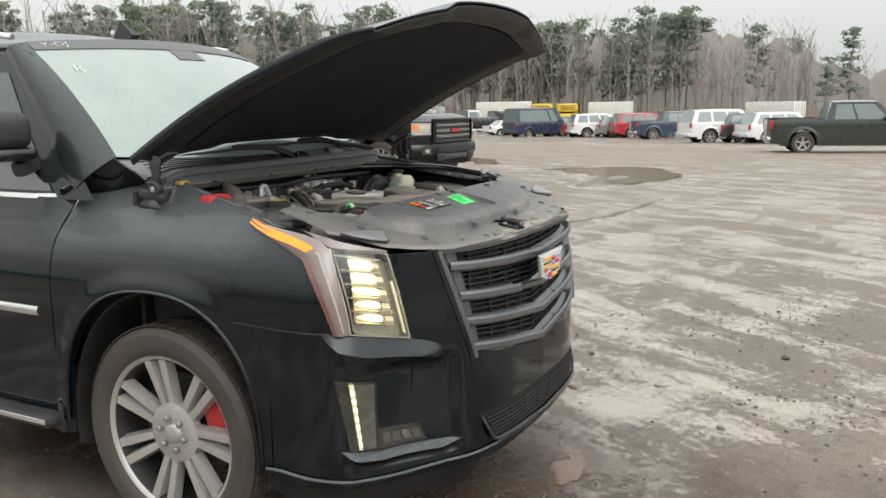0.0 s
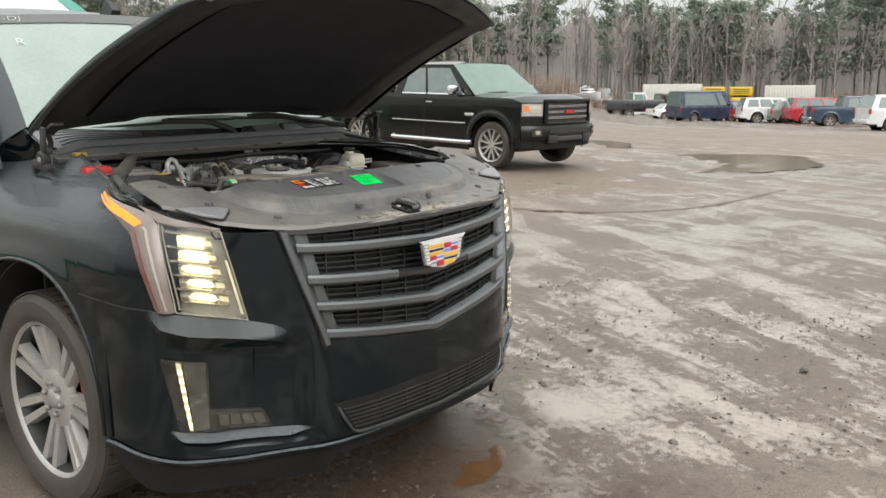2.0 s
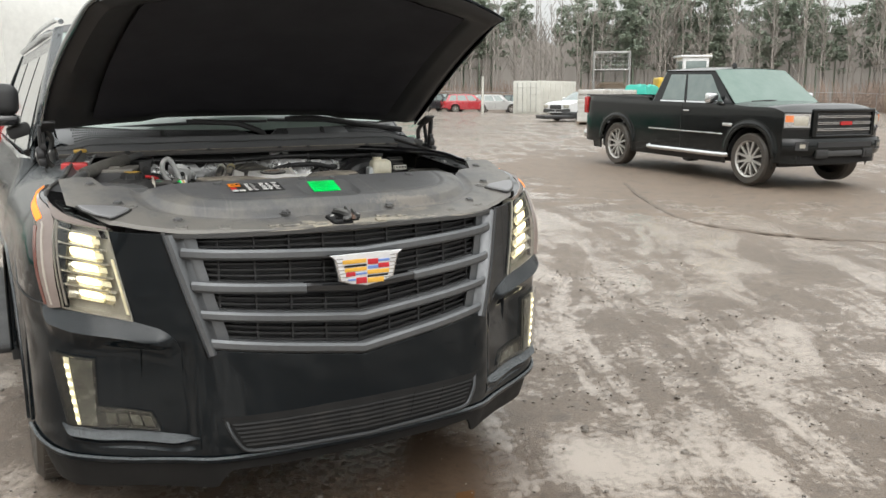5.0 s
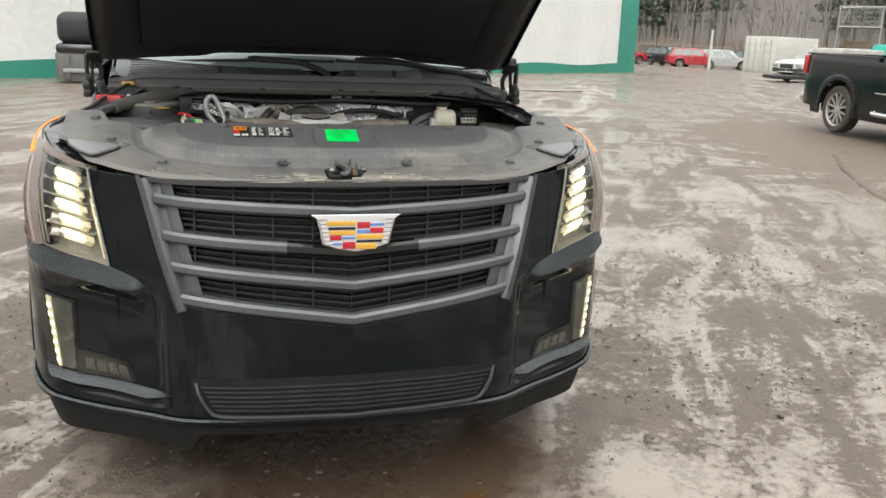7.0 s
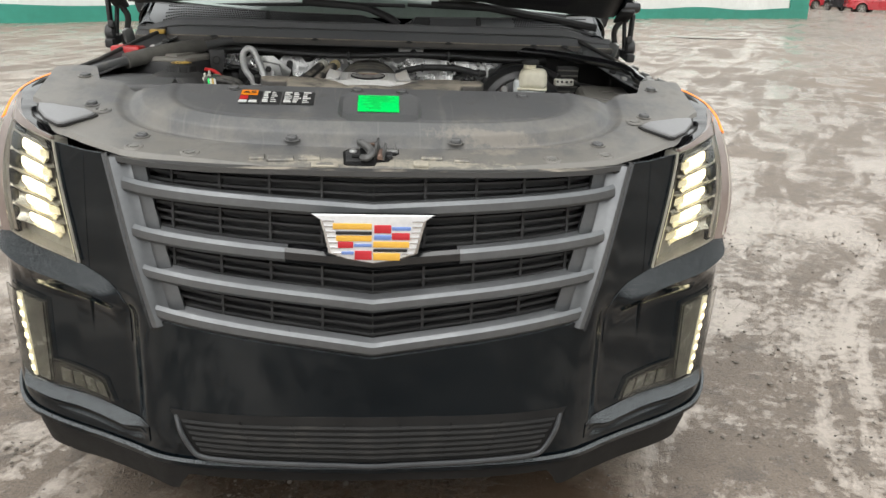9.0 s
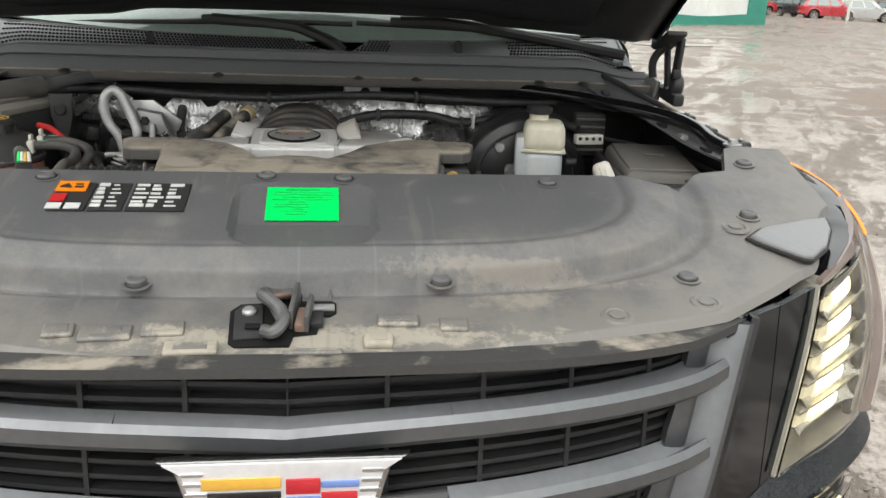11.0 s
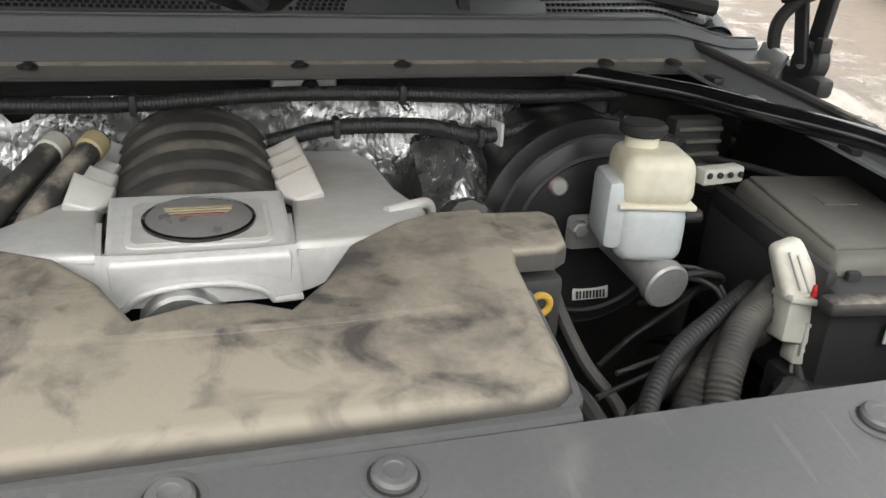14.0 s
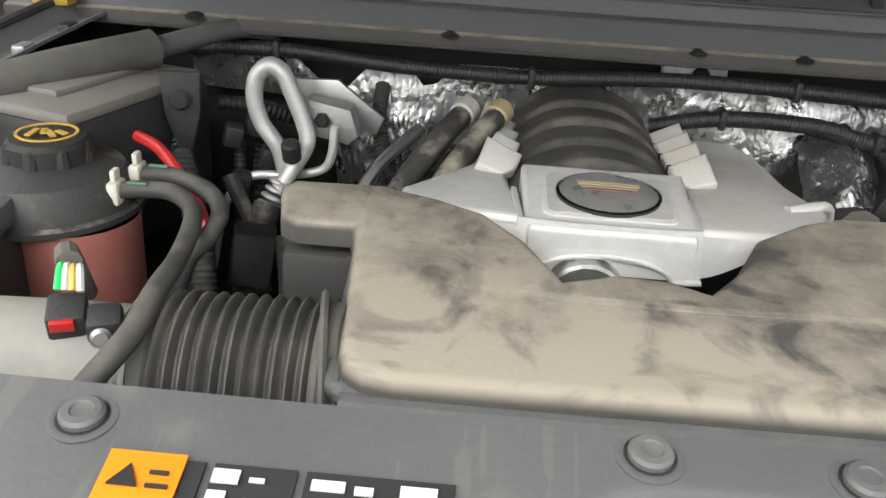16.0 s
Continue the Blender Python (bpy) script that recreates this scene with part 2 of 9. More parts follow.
def add_grid(bm, f, nu, nv, thick=0.0, outward=None):
    """The surface f(u, v), u and v from 0 to 1; thick: depth behind the face, along its normal."""
    pts = [[Vector(f(i / nu, j / nv)) for j in range(nv + 1)] for i in range(nu + 1)]
    front = [[bm.verts.new(p) for p in row] for row in pts]
    for i in range(nu):
        for j in range(nv):
            bm.faces.new((front[i][j], front[i + 1][j], front[i + 1][j + 1], front[i][j + 1]))
    if thick:
        back = []
        for i in range(nu + 1):
            row = []
            for j in range(nv + 1):
                du = pts[min(i + 1, nu)][j] - pts[max(i - 1, 0)][j]
                dv = pts[i][min(j + 1, nv)] - pts[i][max(j - 1, 0)]
                nn = du.cross(dv)
                nn = nn.normalized() if nn.length > 1e-9 else Vector((0, 0, 1))
                row.append(bm.verts.new(pts[i][j] - thick * nn))
            back.append(row)
        for i in range(nu):
            for j in range(nv):
                bm.faces.new((back[i][j], back[i][j + 1], back[i + 1][j + 1], back[i + 1][j]))
        rim = [(i, 0) for i in range(nu)] + [(nu, j) for j in range(nv)] + [(i, nv) for i in range(nu, 0, -1)] + [(0, j) for j in range(nv, 0, -1)]
        for k, (i, j) in enumerate(rim):
            a, b = rim[k], rim[(k + 1) % len(rim)]
            bm.faces.new((front[b[0]][b[1]], front[a[0]][a[1]], back[a[0]][a[1]], back[b[0]][b[1]]))
    return bm


CENTRE = []


def sheet(name, f, nu, nv, material, parent, thick=0.0, label=""):
    """A sheet of metal, glass or cloth; with CENTRE set its face looks away from that point and its thickness lies behind."""
    if CENTRE and thick:
        mid, d = Vector(f(0.5, 0.5)), 0.02
        nn = (Vector(f(0.5 + d, 0.5)) - mid).cross(Vector(f(0.5, 0.5 + d)) - mid)
        if nn.dot(mid - CENTRE[0]) < 0:
            f0 = f
            f = lambda u, v: f0(1 - u, v)
    bm = add_grid(bmesh.new(), f, nu, nv, thick)
    bmesh.ops.recalc_face_normals(bm, faces=bm.faces[:]) if thick else None
    ob = part(name, bm, material, parent, label)
    if material.name.startswith("clear_lens"):
        ob.visible_shadow = False
    return ob


def add_plate(bm, outline, m, thick, bevel=0.0, seg=2):
    """A plate with the outline (x, y), thick along the local z of m, top edge rounded."""
    vs = [bm.verts.new((x, y, 0)) for x, y in outline]
    f = bm.faces.new(vs)
    f.normal_update()
    if f.normal.z < 0:
        f.normal_flip()
    g = bmesh.ops.extrude_face_region(bm, geom=[f])
    top = [v for v in g["geom"] if isinstance(v, bmesh.types.BMVert)]
    for v in top:
        v.co.z += thick
    allv = set(vs) | set(top)
    if bevel:
        es = [e for e in {e for v in top for e in v.link_edges} if all(v in set(top) for v in e.verts)]
        r = bmesh.ops.bevel(bm, geom=es, offset=bevel, segments=seg, profile=0.5, affect="EDGES", clamp_overlap=True)
        allv = {v for v in allv if v.is_valid} | {v for fc in r["faces"] for v in fc.verts}
    bmesh.ops.recalc_face_normals(bm, faces=list({fc for v in allv for fc in v.link_faces}))
    for v in allv:
        v.co = m @ v.co
    return bm


def plate(name, outline, m, thick, bevel, material, parent, label="", seg=2):
    return part(name, add_plate(bmesh.new(), outline, m, thick, bevel, seg), material, parent, label)


def rounded(w, h, r, n=4):
    """The outline of a rounded rectangle about the origin."""
    out = []
    for cx, cy, a in ((w / 2 - r, h / 2 - r, 0), (-w / 2 + r, h / 2 - r, 90), (-w / 2 + r, -h / 2 + r, 180), (w / 2 - r, -h / 2 + r, 270)):
        for k in range(n + 1):
            t = radians(a + 90 * k / n)
            out.append((cx + r * math.cos(t), cy + r * math.sin(t)))
    return out


def lerp(a, b, t):
    return a + (b - a) * t


def curve_at(table, x):
    """Smooth interpolation in a short table of (x, y)."""
    if x <= table[0][0]:
        return table[0][1]
    for i in range(len(table) - 1):
        if x <= table[i + 1][0]:
            (x0, y0), (x1, y1) = table[i], table[i + 1]
            t = (x - x0) / (x1 - x0)
            return y0 + (y1 - y0) * t
    return table[-1][1]


def smooth01(t):
    t = min(1.0, max(0.0, t))
    return t * t * (3 - 2 * t)

# ---- ground ----
def ground_z(x, y):
    """The lot falls away gently towards the far rows of cars and rises towards the shed."""
    bearing = math.degrees(math.atan2(y + 1.2, max(0.1, x + 3.0)))
    fall = 0.026 * max(0.0, x - 14.0) * (1 - smooth01((bearing - 24) / 10)) * (1 - smooth01((-bearing - 10) / 20))
    rise = 0.017 * min(20.0, max(0.0, y - 3.0)) * (1 - smooth01((x - 25) / 25))
    return rise - min(fall, 2.6)


def mud_material():
    m = bpy.data.materials.new("wet_mud")
    m.use_nodes = True
    n, l = m.node_tree.nodes, m.node_tree.links
    b = n["Principled BSDF"]
    tc = n.new("ShaderNodeTexCoord")

    def tex(sc, detail, ro, stretch=None, rot=0.0, dist=0.0):
        co = tc.outputs["Object"]
        if stretch:
            turn = n.new("ShaderNodeMapping")
            turn.inputs["Rotation"].default_value = (0, 0, radians(-rot))
            mp = n.new("ShaderNodeMapping")
            mp.inputs["Scale"].default_value = stretch
            l.new(co, turn.inputs["Vector"])
            l.new(turn.outputs["Vector"], mp.inputs["Vector"])
            co = mp.outputs["Vector"]
        t = n.new("ShaderNodeTexNoise")
        t.inputs["Scale"].default_value, t.inputs["Detail"].default_value, t.inputs["Roughness"].default_value = sc, detail, ro
        t.inputs["Distortion"].default_value = dist
        l.new(co, t.inputs["Vector"])
        return t.outputs["Fac"]

    def rng(s, lo, hi, a=0.0, z=1.0):
        r = n.new("ShaderNodeMapRange")
        r.interpolation_type = "SMOOTHSTEP"
        for k, v in (("From Min", lo), ("From Max", hi), ("To Min", a), ("To Max", z)):
            r.inputs[k].default_value = v
        l.new(s, r.inputs["Value"])
        return r.outputs["Result"]

    def mix(f, a, z, kind="RGBA"):
        x = n.new("ShaderNodeMix")
        x.data_type = kind
        for k, v in (("Factor", f), ("A", a), ("B", z)):
            if isinstance(v, bpy.types.NodeSocket):
                l.new(v, x.inputs[k] if kind == "RGBA" else x.inputs[k])
            else:
                x.inputs[k].default_value = (*v, 1) if isinstance(v, tuple) else v
        return x.outputs["Result"]

    def blob(x, y, rx, ry, turn, soft):
        """A patch of ground with an uneven edge: 1 inside, 0 outside."""
        mp = n.new("ShaderNodeMapping")
        mp.vector_type = "TEXTURE"
        mp.inputs["Location"].default_value = (x, y, 0)
        mp.inputs["Rotation"].default_value = (0, 0, radians(turn))
        mp.inputs["Scale"].default_value = (rx, ry, 1000.0)
        l.new(tc.outputs["Object"], mp.inputs["Vector"])
        ln = n.new("ShaderNodeVectorMath")
        ln.operation = "LENGTH"
        l.new(mp.outputs["Vector"], ln.inputs[0])
        ad = n.new("ShaderNodeMath")
        ad.operation = "ADD"
        l.new(ln.outputs["Value"], ad.inputs[0])
        l.new(rng(ragged, 0.2, 0.8, -0.45, 0.45), ad.inputs[1])
        return rng(ad.outputs[0], 1.0 - soft, 1.0 + soft, 1.0, 0.0)

    def math_(op, a, z):
        x = n.new("ShaderNodeMath")
        x.operation = op
        for q, v in enumerate((a, z)):
            if isinstance(v, bpy.types.NodeSocket):
                l.new(v, x.inputs[q])
            else:
                x.inputs[q].default_value = v
        return x.outputs[0]

    ragged = tex(1.3, 5, 0.65)
    large = tex(0.16, 5, 0.6, dist=0.6)
    streak = tex(1.0, 8, 0.70, (0.55, 2.1, 1), 62, 0.7)
    cross = tex(1.0, 7, 0.68, (1.5, 0.60, 1), 78, 0.8)
    fine = tex(20, 5, 0.72)
    clod = tex(7, 5, 0.7)
    grit = tex(110, 3, 0.75)
    dry = blob(10.5, 9.0, 3.8, 5.2, -25, 0.12)
    far_brown = blob(27.0, 10.0, 12.0, 13.0, 0, 0.3)
    dry = math_("MAXIMUM", dry, math_("MULTIPLY", far_brown, 0.75))
    # wet brown mud with the car's shade and dark reflection painted in
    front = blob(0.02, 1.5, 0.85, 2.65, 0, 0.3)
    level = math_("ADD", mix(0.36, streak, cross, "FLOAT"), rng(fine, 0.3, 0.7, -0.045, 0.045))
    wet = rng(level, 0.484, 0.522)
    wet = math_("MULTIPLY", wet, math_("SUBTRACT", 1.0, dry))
    film_sheen = rng(level, 0.530, 0.564)
    film_sheen = math_("MULTIPLY", film_sheen, math_("SUBTRACT", 1.0, dry))
    col = mix(rng(large, 0.35, 0.65), (0.140, 0.109, 0.083), (0.195, 0.154, 0.119))
    col = mix(dry, col, (0.185, 0.140, 0.104))
    col = mix(rng(clod, 0.52, 0.64, 0, 0.85), col, (0.105, 0.084, 0.067))
    col = mix(rng(grit, 0.52, 0.62, 0, 0.8), col, (0.065, 0.054, 0.046))
    col = mix(rng(grit, 0.40, 0.30, 0, 0.5), col, (0.34, 0.30, 0.26))
    # wet mud and water film get a paler colour that adds sky sheen
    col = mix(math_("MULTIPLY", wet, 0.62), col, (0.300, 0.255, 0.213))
    col = mix(math_("MULTIPLY", film_sheen, 0.55), col, (0.375, 0.325, 0.276))
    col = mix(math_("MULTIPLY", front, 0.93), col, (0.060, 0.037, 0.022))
    rough = mix(wet, 0.58, 0.20, "FLOAT")
    rough = mix(film_sheen, rough, 0.06, "FLOAT")
    rough = mix(dry, rough, 0.62, "FLOAT")
    rough = mix(math_("MULTIPLY", front, rng(fine, 0.6, 0.5)), rough, 0.26, "FLOAT")
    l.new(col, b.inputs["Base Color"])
    l.new(rough, b.inputs["Roughness"])
    l.new(mix(front, 0.5, 0.36, "FLOAT"), b.inputs["Specular IOR Level"])
    bp = n.new("ShaderNodeBump")
    bp.inputs["Strength"].default_value = 1.0
    bp.inputs["Distance"].default_value = 0.02
    hmix = mix(0.40, mix(0.5, clod, fine, "FLOAT"), grit, "FLOAT")
    hm2 = mix(math_("MULTIPLY", math_("MAXIMUM", math_("MULTIPLY", wet, 0.85), math_("MULTIPLY", front, 0.25)), 0.9), hmix, 0.5, "FLOAT")
    l.new(hm2, bp.inputs["Height"])
    l.new(bp.outputs["Normal"], b.inputs["Normal"])
    return m


M_MUD = mud_material()


def build_ground():
    """One sheet, fine near the car and coarse towards the horizon, with ruts and hollows."""
    def axis(near0, near1, step, far):
        a = list(np.arange(near0, near1, step))
        lo, hi, d = near0, near1, step
        while hi < far:
            d *= 1.22
            hi += d
            a.append(hi)
        d = step
        while lo > -far:
            d *= 1.22
            lo -= d
            a.insert(0, lo)
        return np.array(a)
    xs, ys = axis(-4.0, 9.0, 0.06, 900.0), axis(-4.0, 9.0, 0.06, 900.0)
    verts = []
    for x in xs:
        for y in ys:
            z = ground_z(x, y)
            near = 1.0 if (abs(x) < 60 and abs(y) < 60) else 0.0
            p = Vector((x * 0.9, y * 0.9, 0))
            h = 0.0
            if near:
                rut = noise.noise(Vector((x * 0.45 + y * 0.2, y * 1.7 - x * 0.7, 3.0)))
                h = 0.016 * rut + 0.010 * noise.noise(p * 2.3) + 0.006 * noise.noise(p * 7.0)
                h *= smooth01((math.hypot(x, y + 0.3) + 0.6) / 2.0)
            verts.append((x, y, z + h - 0.006))
    nx, ny = len(xs), len(ys)
    faces = [(i * ny + j, (i + 1) * ny + j, (i + 1) * ny + j + 1, i * ny + j + 1) for i in range(nx - 1) for j in range(ny - 1)]
    me = bpy.data.meshes.new("ground")
    me.from_pydata(verts, [], faces)
    me.polygons.foreach_set("use_smooth", [True] * len(faces))
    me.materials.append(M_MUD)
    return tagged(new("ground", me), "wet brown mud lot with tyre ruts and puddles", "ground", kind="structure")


build_ground()

# ---- the black luxury SUV with its hood up ----
CENTRE.append(Vector((0, 2.5, 0.7)))
SUV = thing("luxury_suv", "black full-size luxury SUV, hood raised, headlights lit", "car")
PLAN = [(0, 0), (0.3, 0.012), (0.5, 0.055), (0.62, 0.132), (0.735, 0.205), (0.855, 0.268), (0.945, 0.338), (1.0, 0.452), (1.020, 0.58), (1.026, 0.70),
        (1.03, 0.95), (1.03, 1.6), (1.025, 2.6), (1.02, 3.6), (1.0, 4.5), (0.97, 4.95)]
_line = spline([(x, y, 0) for x, y in PLAN], 10)
_len = [0.0]
for _a, _b in zip(_line, _line[1:]):
    _len.append(_len[-1] + (_b - _a).length)
S_TAB = [(d, p.x, p.y) for d, p in zip(_len, _line)]


def s_of_x(x):
    return curve_at([(p, d) for d, p, _ in S_TAB[:81]], x)


def s_of_y(y):
    return curve_at([(q, d) for d, _, q in S_TAB], y)


def plan(s):
    """The outline of the body seen from above, by its length from the middle of the nose: x, y and the outward normal."""
    a = abs(s)
    i = max(1, min(len(S_TAB) - 1, next((k for k, r in enumerate(S_TAB) if r[0] >= a), len(S_TAB) - 1)))
    (d0, x0, y0), (d1, x1, y1) = S_TAB[i - 1], S_TAB[i]
    t = (a - d0) / (d1 - d0)
    d = Vector((x1 - x0, y1 - y0)).normalized()
    g = 1.0 if s >= 0 else -1.0
    return g * lerp(x0, x1, t), lerp(y0, y1, t), g * d.y, -d.x


def body(s, z, off=0.0):
    """A point of the body's skin."""
    x, y, nx, ny = plan(s)
    side = smooth01((abs(x) - 0.70) / 0.25)
    ins = 0.018 * max(0.0, (z - 0.6) / 0.5) ** 2 * (1 - side)
    ins += side * (1.1 * max(0.0, min(z, 1.17) - 0.9) ** 2 + 0.25 * max(0.0, z - 1.17) + 3.2 * smooth01((y - 0.50) / 0.3) * smooth01((1.66 - y) / 0.12) * max(0.0, z - 1.06) ** 2)
    ins += 0.9 * max(0.0, 0.42 - z) ** 2
    # the corner pockets round the fog lamps lie behind the middle of the bumper
    a = abs(x)
    ins += 0.016 * smooth01((a - 0.548) / 0.050) * smooth01((0.97 - a) / 0.22) * smooth01((0.745 - z) / 0.05) * smooth01((z - 0.355) / 0.03)
    return Vector((x - nx * (ins - off), y - ny * (ins - off), z))


def skin(name, s0, s1, zlo, zhi, material, parent, off=0.0, thick=0.012, nu=40, nv=10, label="", wrap=0.0):
    """A panel of the body between two heights given along its length; wrap rounds its long edges inwards."""
    f0 = zlo if callable(zlo) else (lambda s: zlo)
    f1 = zhi if callable(zhi) else (lambda s: zhi)

    def f(u, v):
        s = lerp(s0, s1, u)
        e = 0.0
        if wrap:
            e = wrap * max(0.0, abs(2 * v - 1) - 0.5) ** 2 * 4
        return body(s, lerp(f0(s), f1(s), v), off - e)
    return sheet(name, f, nu, nv, material, parent, thick, label)


def px(s):
    return abs(plan(s)[0])


def py(s):
    return plan(s)[1]


SX = {k: s_of_x(k) for k in (0.2, 0.62)}
S_SEAM, S_DOOR = s_of_y(0.70), s_of_y(1.58)
WHEEL_Y, WHEEL_Z, TYRE_R = 1.062, 0.405, 0.407


def arch(y, cy=WHEEL_Y, base=0.36):
    d = abs(y - cy) / 0.47
    return base if d >= 1 else max(base, WHEEL_Z + 0.54 * (1 - d ** 2.4) ** 0.5)


def wing_z(y):
    """Height of the wing's upper edge."""
    return 1.125 + 0.068 * smooth01((y - 0.3) / 0.32) + 0.175 * max(0.0, min(0.62, y - 0.58)) - 0.045 * smooth01((y - 1.25) / 0.3)


def fascia_top(s):
    x = px(s)
    if x < 0.521:
        return 0.632 + 0.146 * x
    if x < 0.63:
        return lerp(0.708, 1.08, (x - 0.521) / 0.109)
    if x < 0.702:
        return 1.082
    a = abs(s)
    foot = curve_at([(0.768, 0.800), (0.988, 0.844), (1.09, 0.860), (1.40, 0.868)], a)
    return lerp(1.082, foot, smooth01((x - 0.702) / 0.014))


def bumper_low(s):
    y = py(s)
    return 0.335 if y < 0.56 else lerp(0.335, 0.43, min(1, (y - 0.56) / 0.06)) if y < 0.62 else max(0.43, arch(y))


bumper = skin("bumper_cover", -S_SEAM, S_SEAM, bumper_low, fascia_top, M_PAINT, SUV, nu=320, nv=26)


def valance_low(s):
    x = px(s)
    return lerp(0.282, 0.212, smooth01((x - 0.46) / 0.07)) + 0.13 * smooth01((py(s) - 0.45) / 0.2)


skin("lower_valance", -s_of_y(0.60), s_of_y(0.60), valance_low, 0.333, M_VALANCE, SUV, off=-0.012, nu=100, nv=5, label="scuffed black plastic lower valance")


def lip_z(s):
    return curve_at([(0, 0.330), (0.3, 0.335), (0.6, 0.328), (0.8, 0.322), (1.0, 0.338), (1.13, 0.356), (1.24, 0.378)], abs(s))


skin("valance_lip", -s_of_y(0.585), s_of_y(0.585), lambda s: lip_z(s) - 0.012, lambda s: lip_z(s) + 0.012, M_PAINT, SUV, off=0.014, thick=0.02, nu=120, nv=4, wrap=0.008)
# shelf under the headlamps and the crease that runs down beside the grille
for g in (-1, 1):
    def ledge(u, v, g=g):
        """Shelf under the headlamp: a lit slope, a sharp edge and a hollow underside."""
        s = lerp(0.622, 1.090, u)
        top = curve_at([(0.618, 0.703), (0.634, 0.741), (0.657, 0.762), (0.687, 0.777), (0.768, 0.799), (0.916, 0.829), (1.038, 0.848), (1.09, 0.863)], s)
        edge = curve_at([(0.618, 0.690), (0.638, 0.711), (0.687, 0.727), (0.785, 0.745), (0.959, 0.772), (1.03, 0.797), (1.075, 0.838), (1.09, 0.855)], s)
        k = smooth01((s - 0.62) / 0.07) * smooth01((1.092 - s) / 0.06)
        if v < 0.5:
            return body(g * s, lerp(top, edge, v * 2), 0.0015 + 0.024 * k * v * 2)
        t = (v - 0.5) * 2
        return body(g * s, edge - 0.075 * t, 0.0015 + 0.024 * k * (1 - t) ** 2.2)
    sheet("lamp_shelf", ledge, 60, 20, M_PAINT, bumper, 0.01)

    def lip_ledge(u, v, g=g):
        s = lerp(0.565, 1.03, u)
        top = curve_at([(0.565, 0.409), (0.727, 0.421), (0.897, 0.430), (1.01, 0.450), (1.03, 0.456)], s)
        k = smooth01((s - 0.56) / 0.10) * smooth01((1.035 - s) / 0.05)
        h = 0.006 + 0.019 * k
        if v < 0.5:
            return body(g * s, top - h * v * 2, 0.002 + 0.024 * k * v * 2)
        t = (v - 0.5) * 2
        return body(g * s, top - h - 0.035 * t, 0.002 + 0.024 * k * (1 - t) ** 2)
    sheet("fog_lip", lip_ledge, 40, 12, M_PAINT, bumper, 0.008)
    skin("panel_gap", g * s_of_y(0.36), g * s_of_y(0.69), lambda s: 0.852 + 0.02 * smooth01((py(s) - 0.32) / 0.38), lambda s: 0.856 + 0.02 * smooth01((py(s) - 0.32) / 0.38), M_BLACK, bumper, off=0.0035, thick=0.003, nu=14, nv=1)
    # front wing, with the arch cut out
    s_f = s_of_x(0.90)

    def wing_low(s):
        y = py(s)
        if y < 0.70:
            return lerp(0.845, 0.872, smooth01((y - 0.32) / 0.38))
        return max(arch(y), 0.40) if y > 1.5 else max(arch(y), 0.41)

    def wing_top(s):
        return wing_z(py(s))
    skin("front_wing", g * s_f, g * S_DOOR, wing_low, wing_top, M_PAINT, SUV, nu=110, nv=18)
    # arch flare
    def flare(u, v, g=g):
        a = radians(lerp(-4, 184, u))
        ry, rz = 0.468 + 0.085 * v, 0.538 + 0.085 * v
        ca, sa = math.cos(a), math.sin(a)
        y = WHEEL_Y - ry * math.copysign(abs(ca) ** 0.83, ca)
        z = WHEEL_Z + rz * math.copysign(abs(sa) ** 0.83, sa)
        p = body(g * s_of_y(min(max(y, 0.56), 1.66)), max(z, 0.40), 0.009 * (0.5 + 0.5 * math.cos(math.pi * v)) + 0.0005)
        return p
    lip = bmesh.new()
    add_tube(lip, [flare(q / 24, 0.0) for q in range(25)], 0.007, 8, 2)
    part("arch_lip", lip, M_PAINT, SUV)
    sheet("wheel_arch_flare", flare, 48, 8, M_PAINT, SUV, 0.02)

    def liner(u, v, g=g):
        a = radians(lerp(-12, 192, u))
        return Vector((g * lerp(1.0, 0.70, v), WHEEL_Y - 0.475 * math.cos(a), WHEEL_Z + 0.53 * math.sin(a)))
    sheet("wheel_liner", liner, 30, 3, M_BLACK, SUV, 0.004)

# grille: slatted insert set back, satin bars and frame in front
BARS = [(0.990, 0.017, 0.030), (0.870, 0.017, 0.045), (0.765, 0.016, 0.060), (0.655, 0.017, 0.078)]


def edge_x(z):
    return lerp(0.505, 0.600, (z - 0.70) / 0.38)


grille = skin("grille", -SX[0.62], SX[0.62], lambda s: 0.64 + 0.10 * px(s), 1.075, M_BLACK, SUV, off=-0.075, thick=0.01, nu=40, nv=4)
bm = bmesh.new()
for k in range(19):
    zc = 0.675 + 0.0215 * k
    rise = lerp(0.075, 0.010, k / 18)

    def f(u, v, zc=zc, rise=rise):
        s = lerp(-1, 1, u) * s_of_x(min(0.60, edge_x(zc + 0.5 * rise) + 0.02))
        return body(s, zc + rise * px(s) / 0.55 + 0.006 * (v - 0.5), -0.045)
    add_grid(bm, f, 28, 1, 0.02)
for x in (-0.48, -0.36, -0.24, -0.12, 0.0, 0.12, 0.24, 0.36, 0.48):
    def f(u, v, x=x):
        s = math.copysign(s_of_x(abs(x)), x) + 0.006 * (u - 0.5)
        return body(s, lerp(0.655 + 0.13 * abs(x), 1.07, v), -0.042)
    add_grid(bm, f, 1, 8, 0.02)
part("grille_slats", bm, M_BLACK, grille)
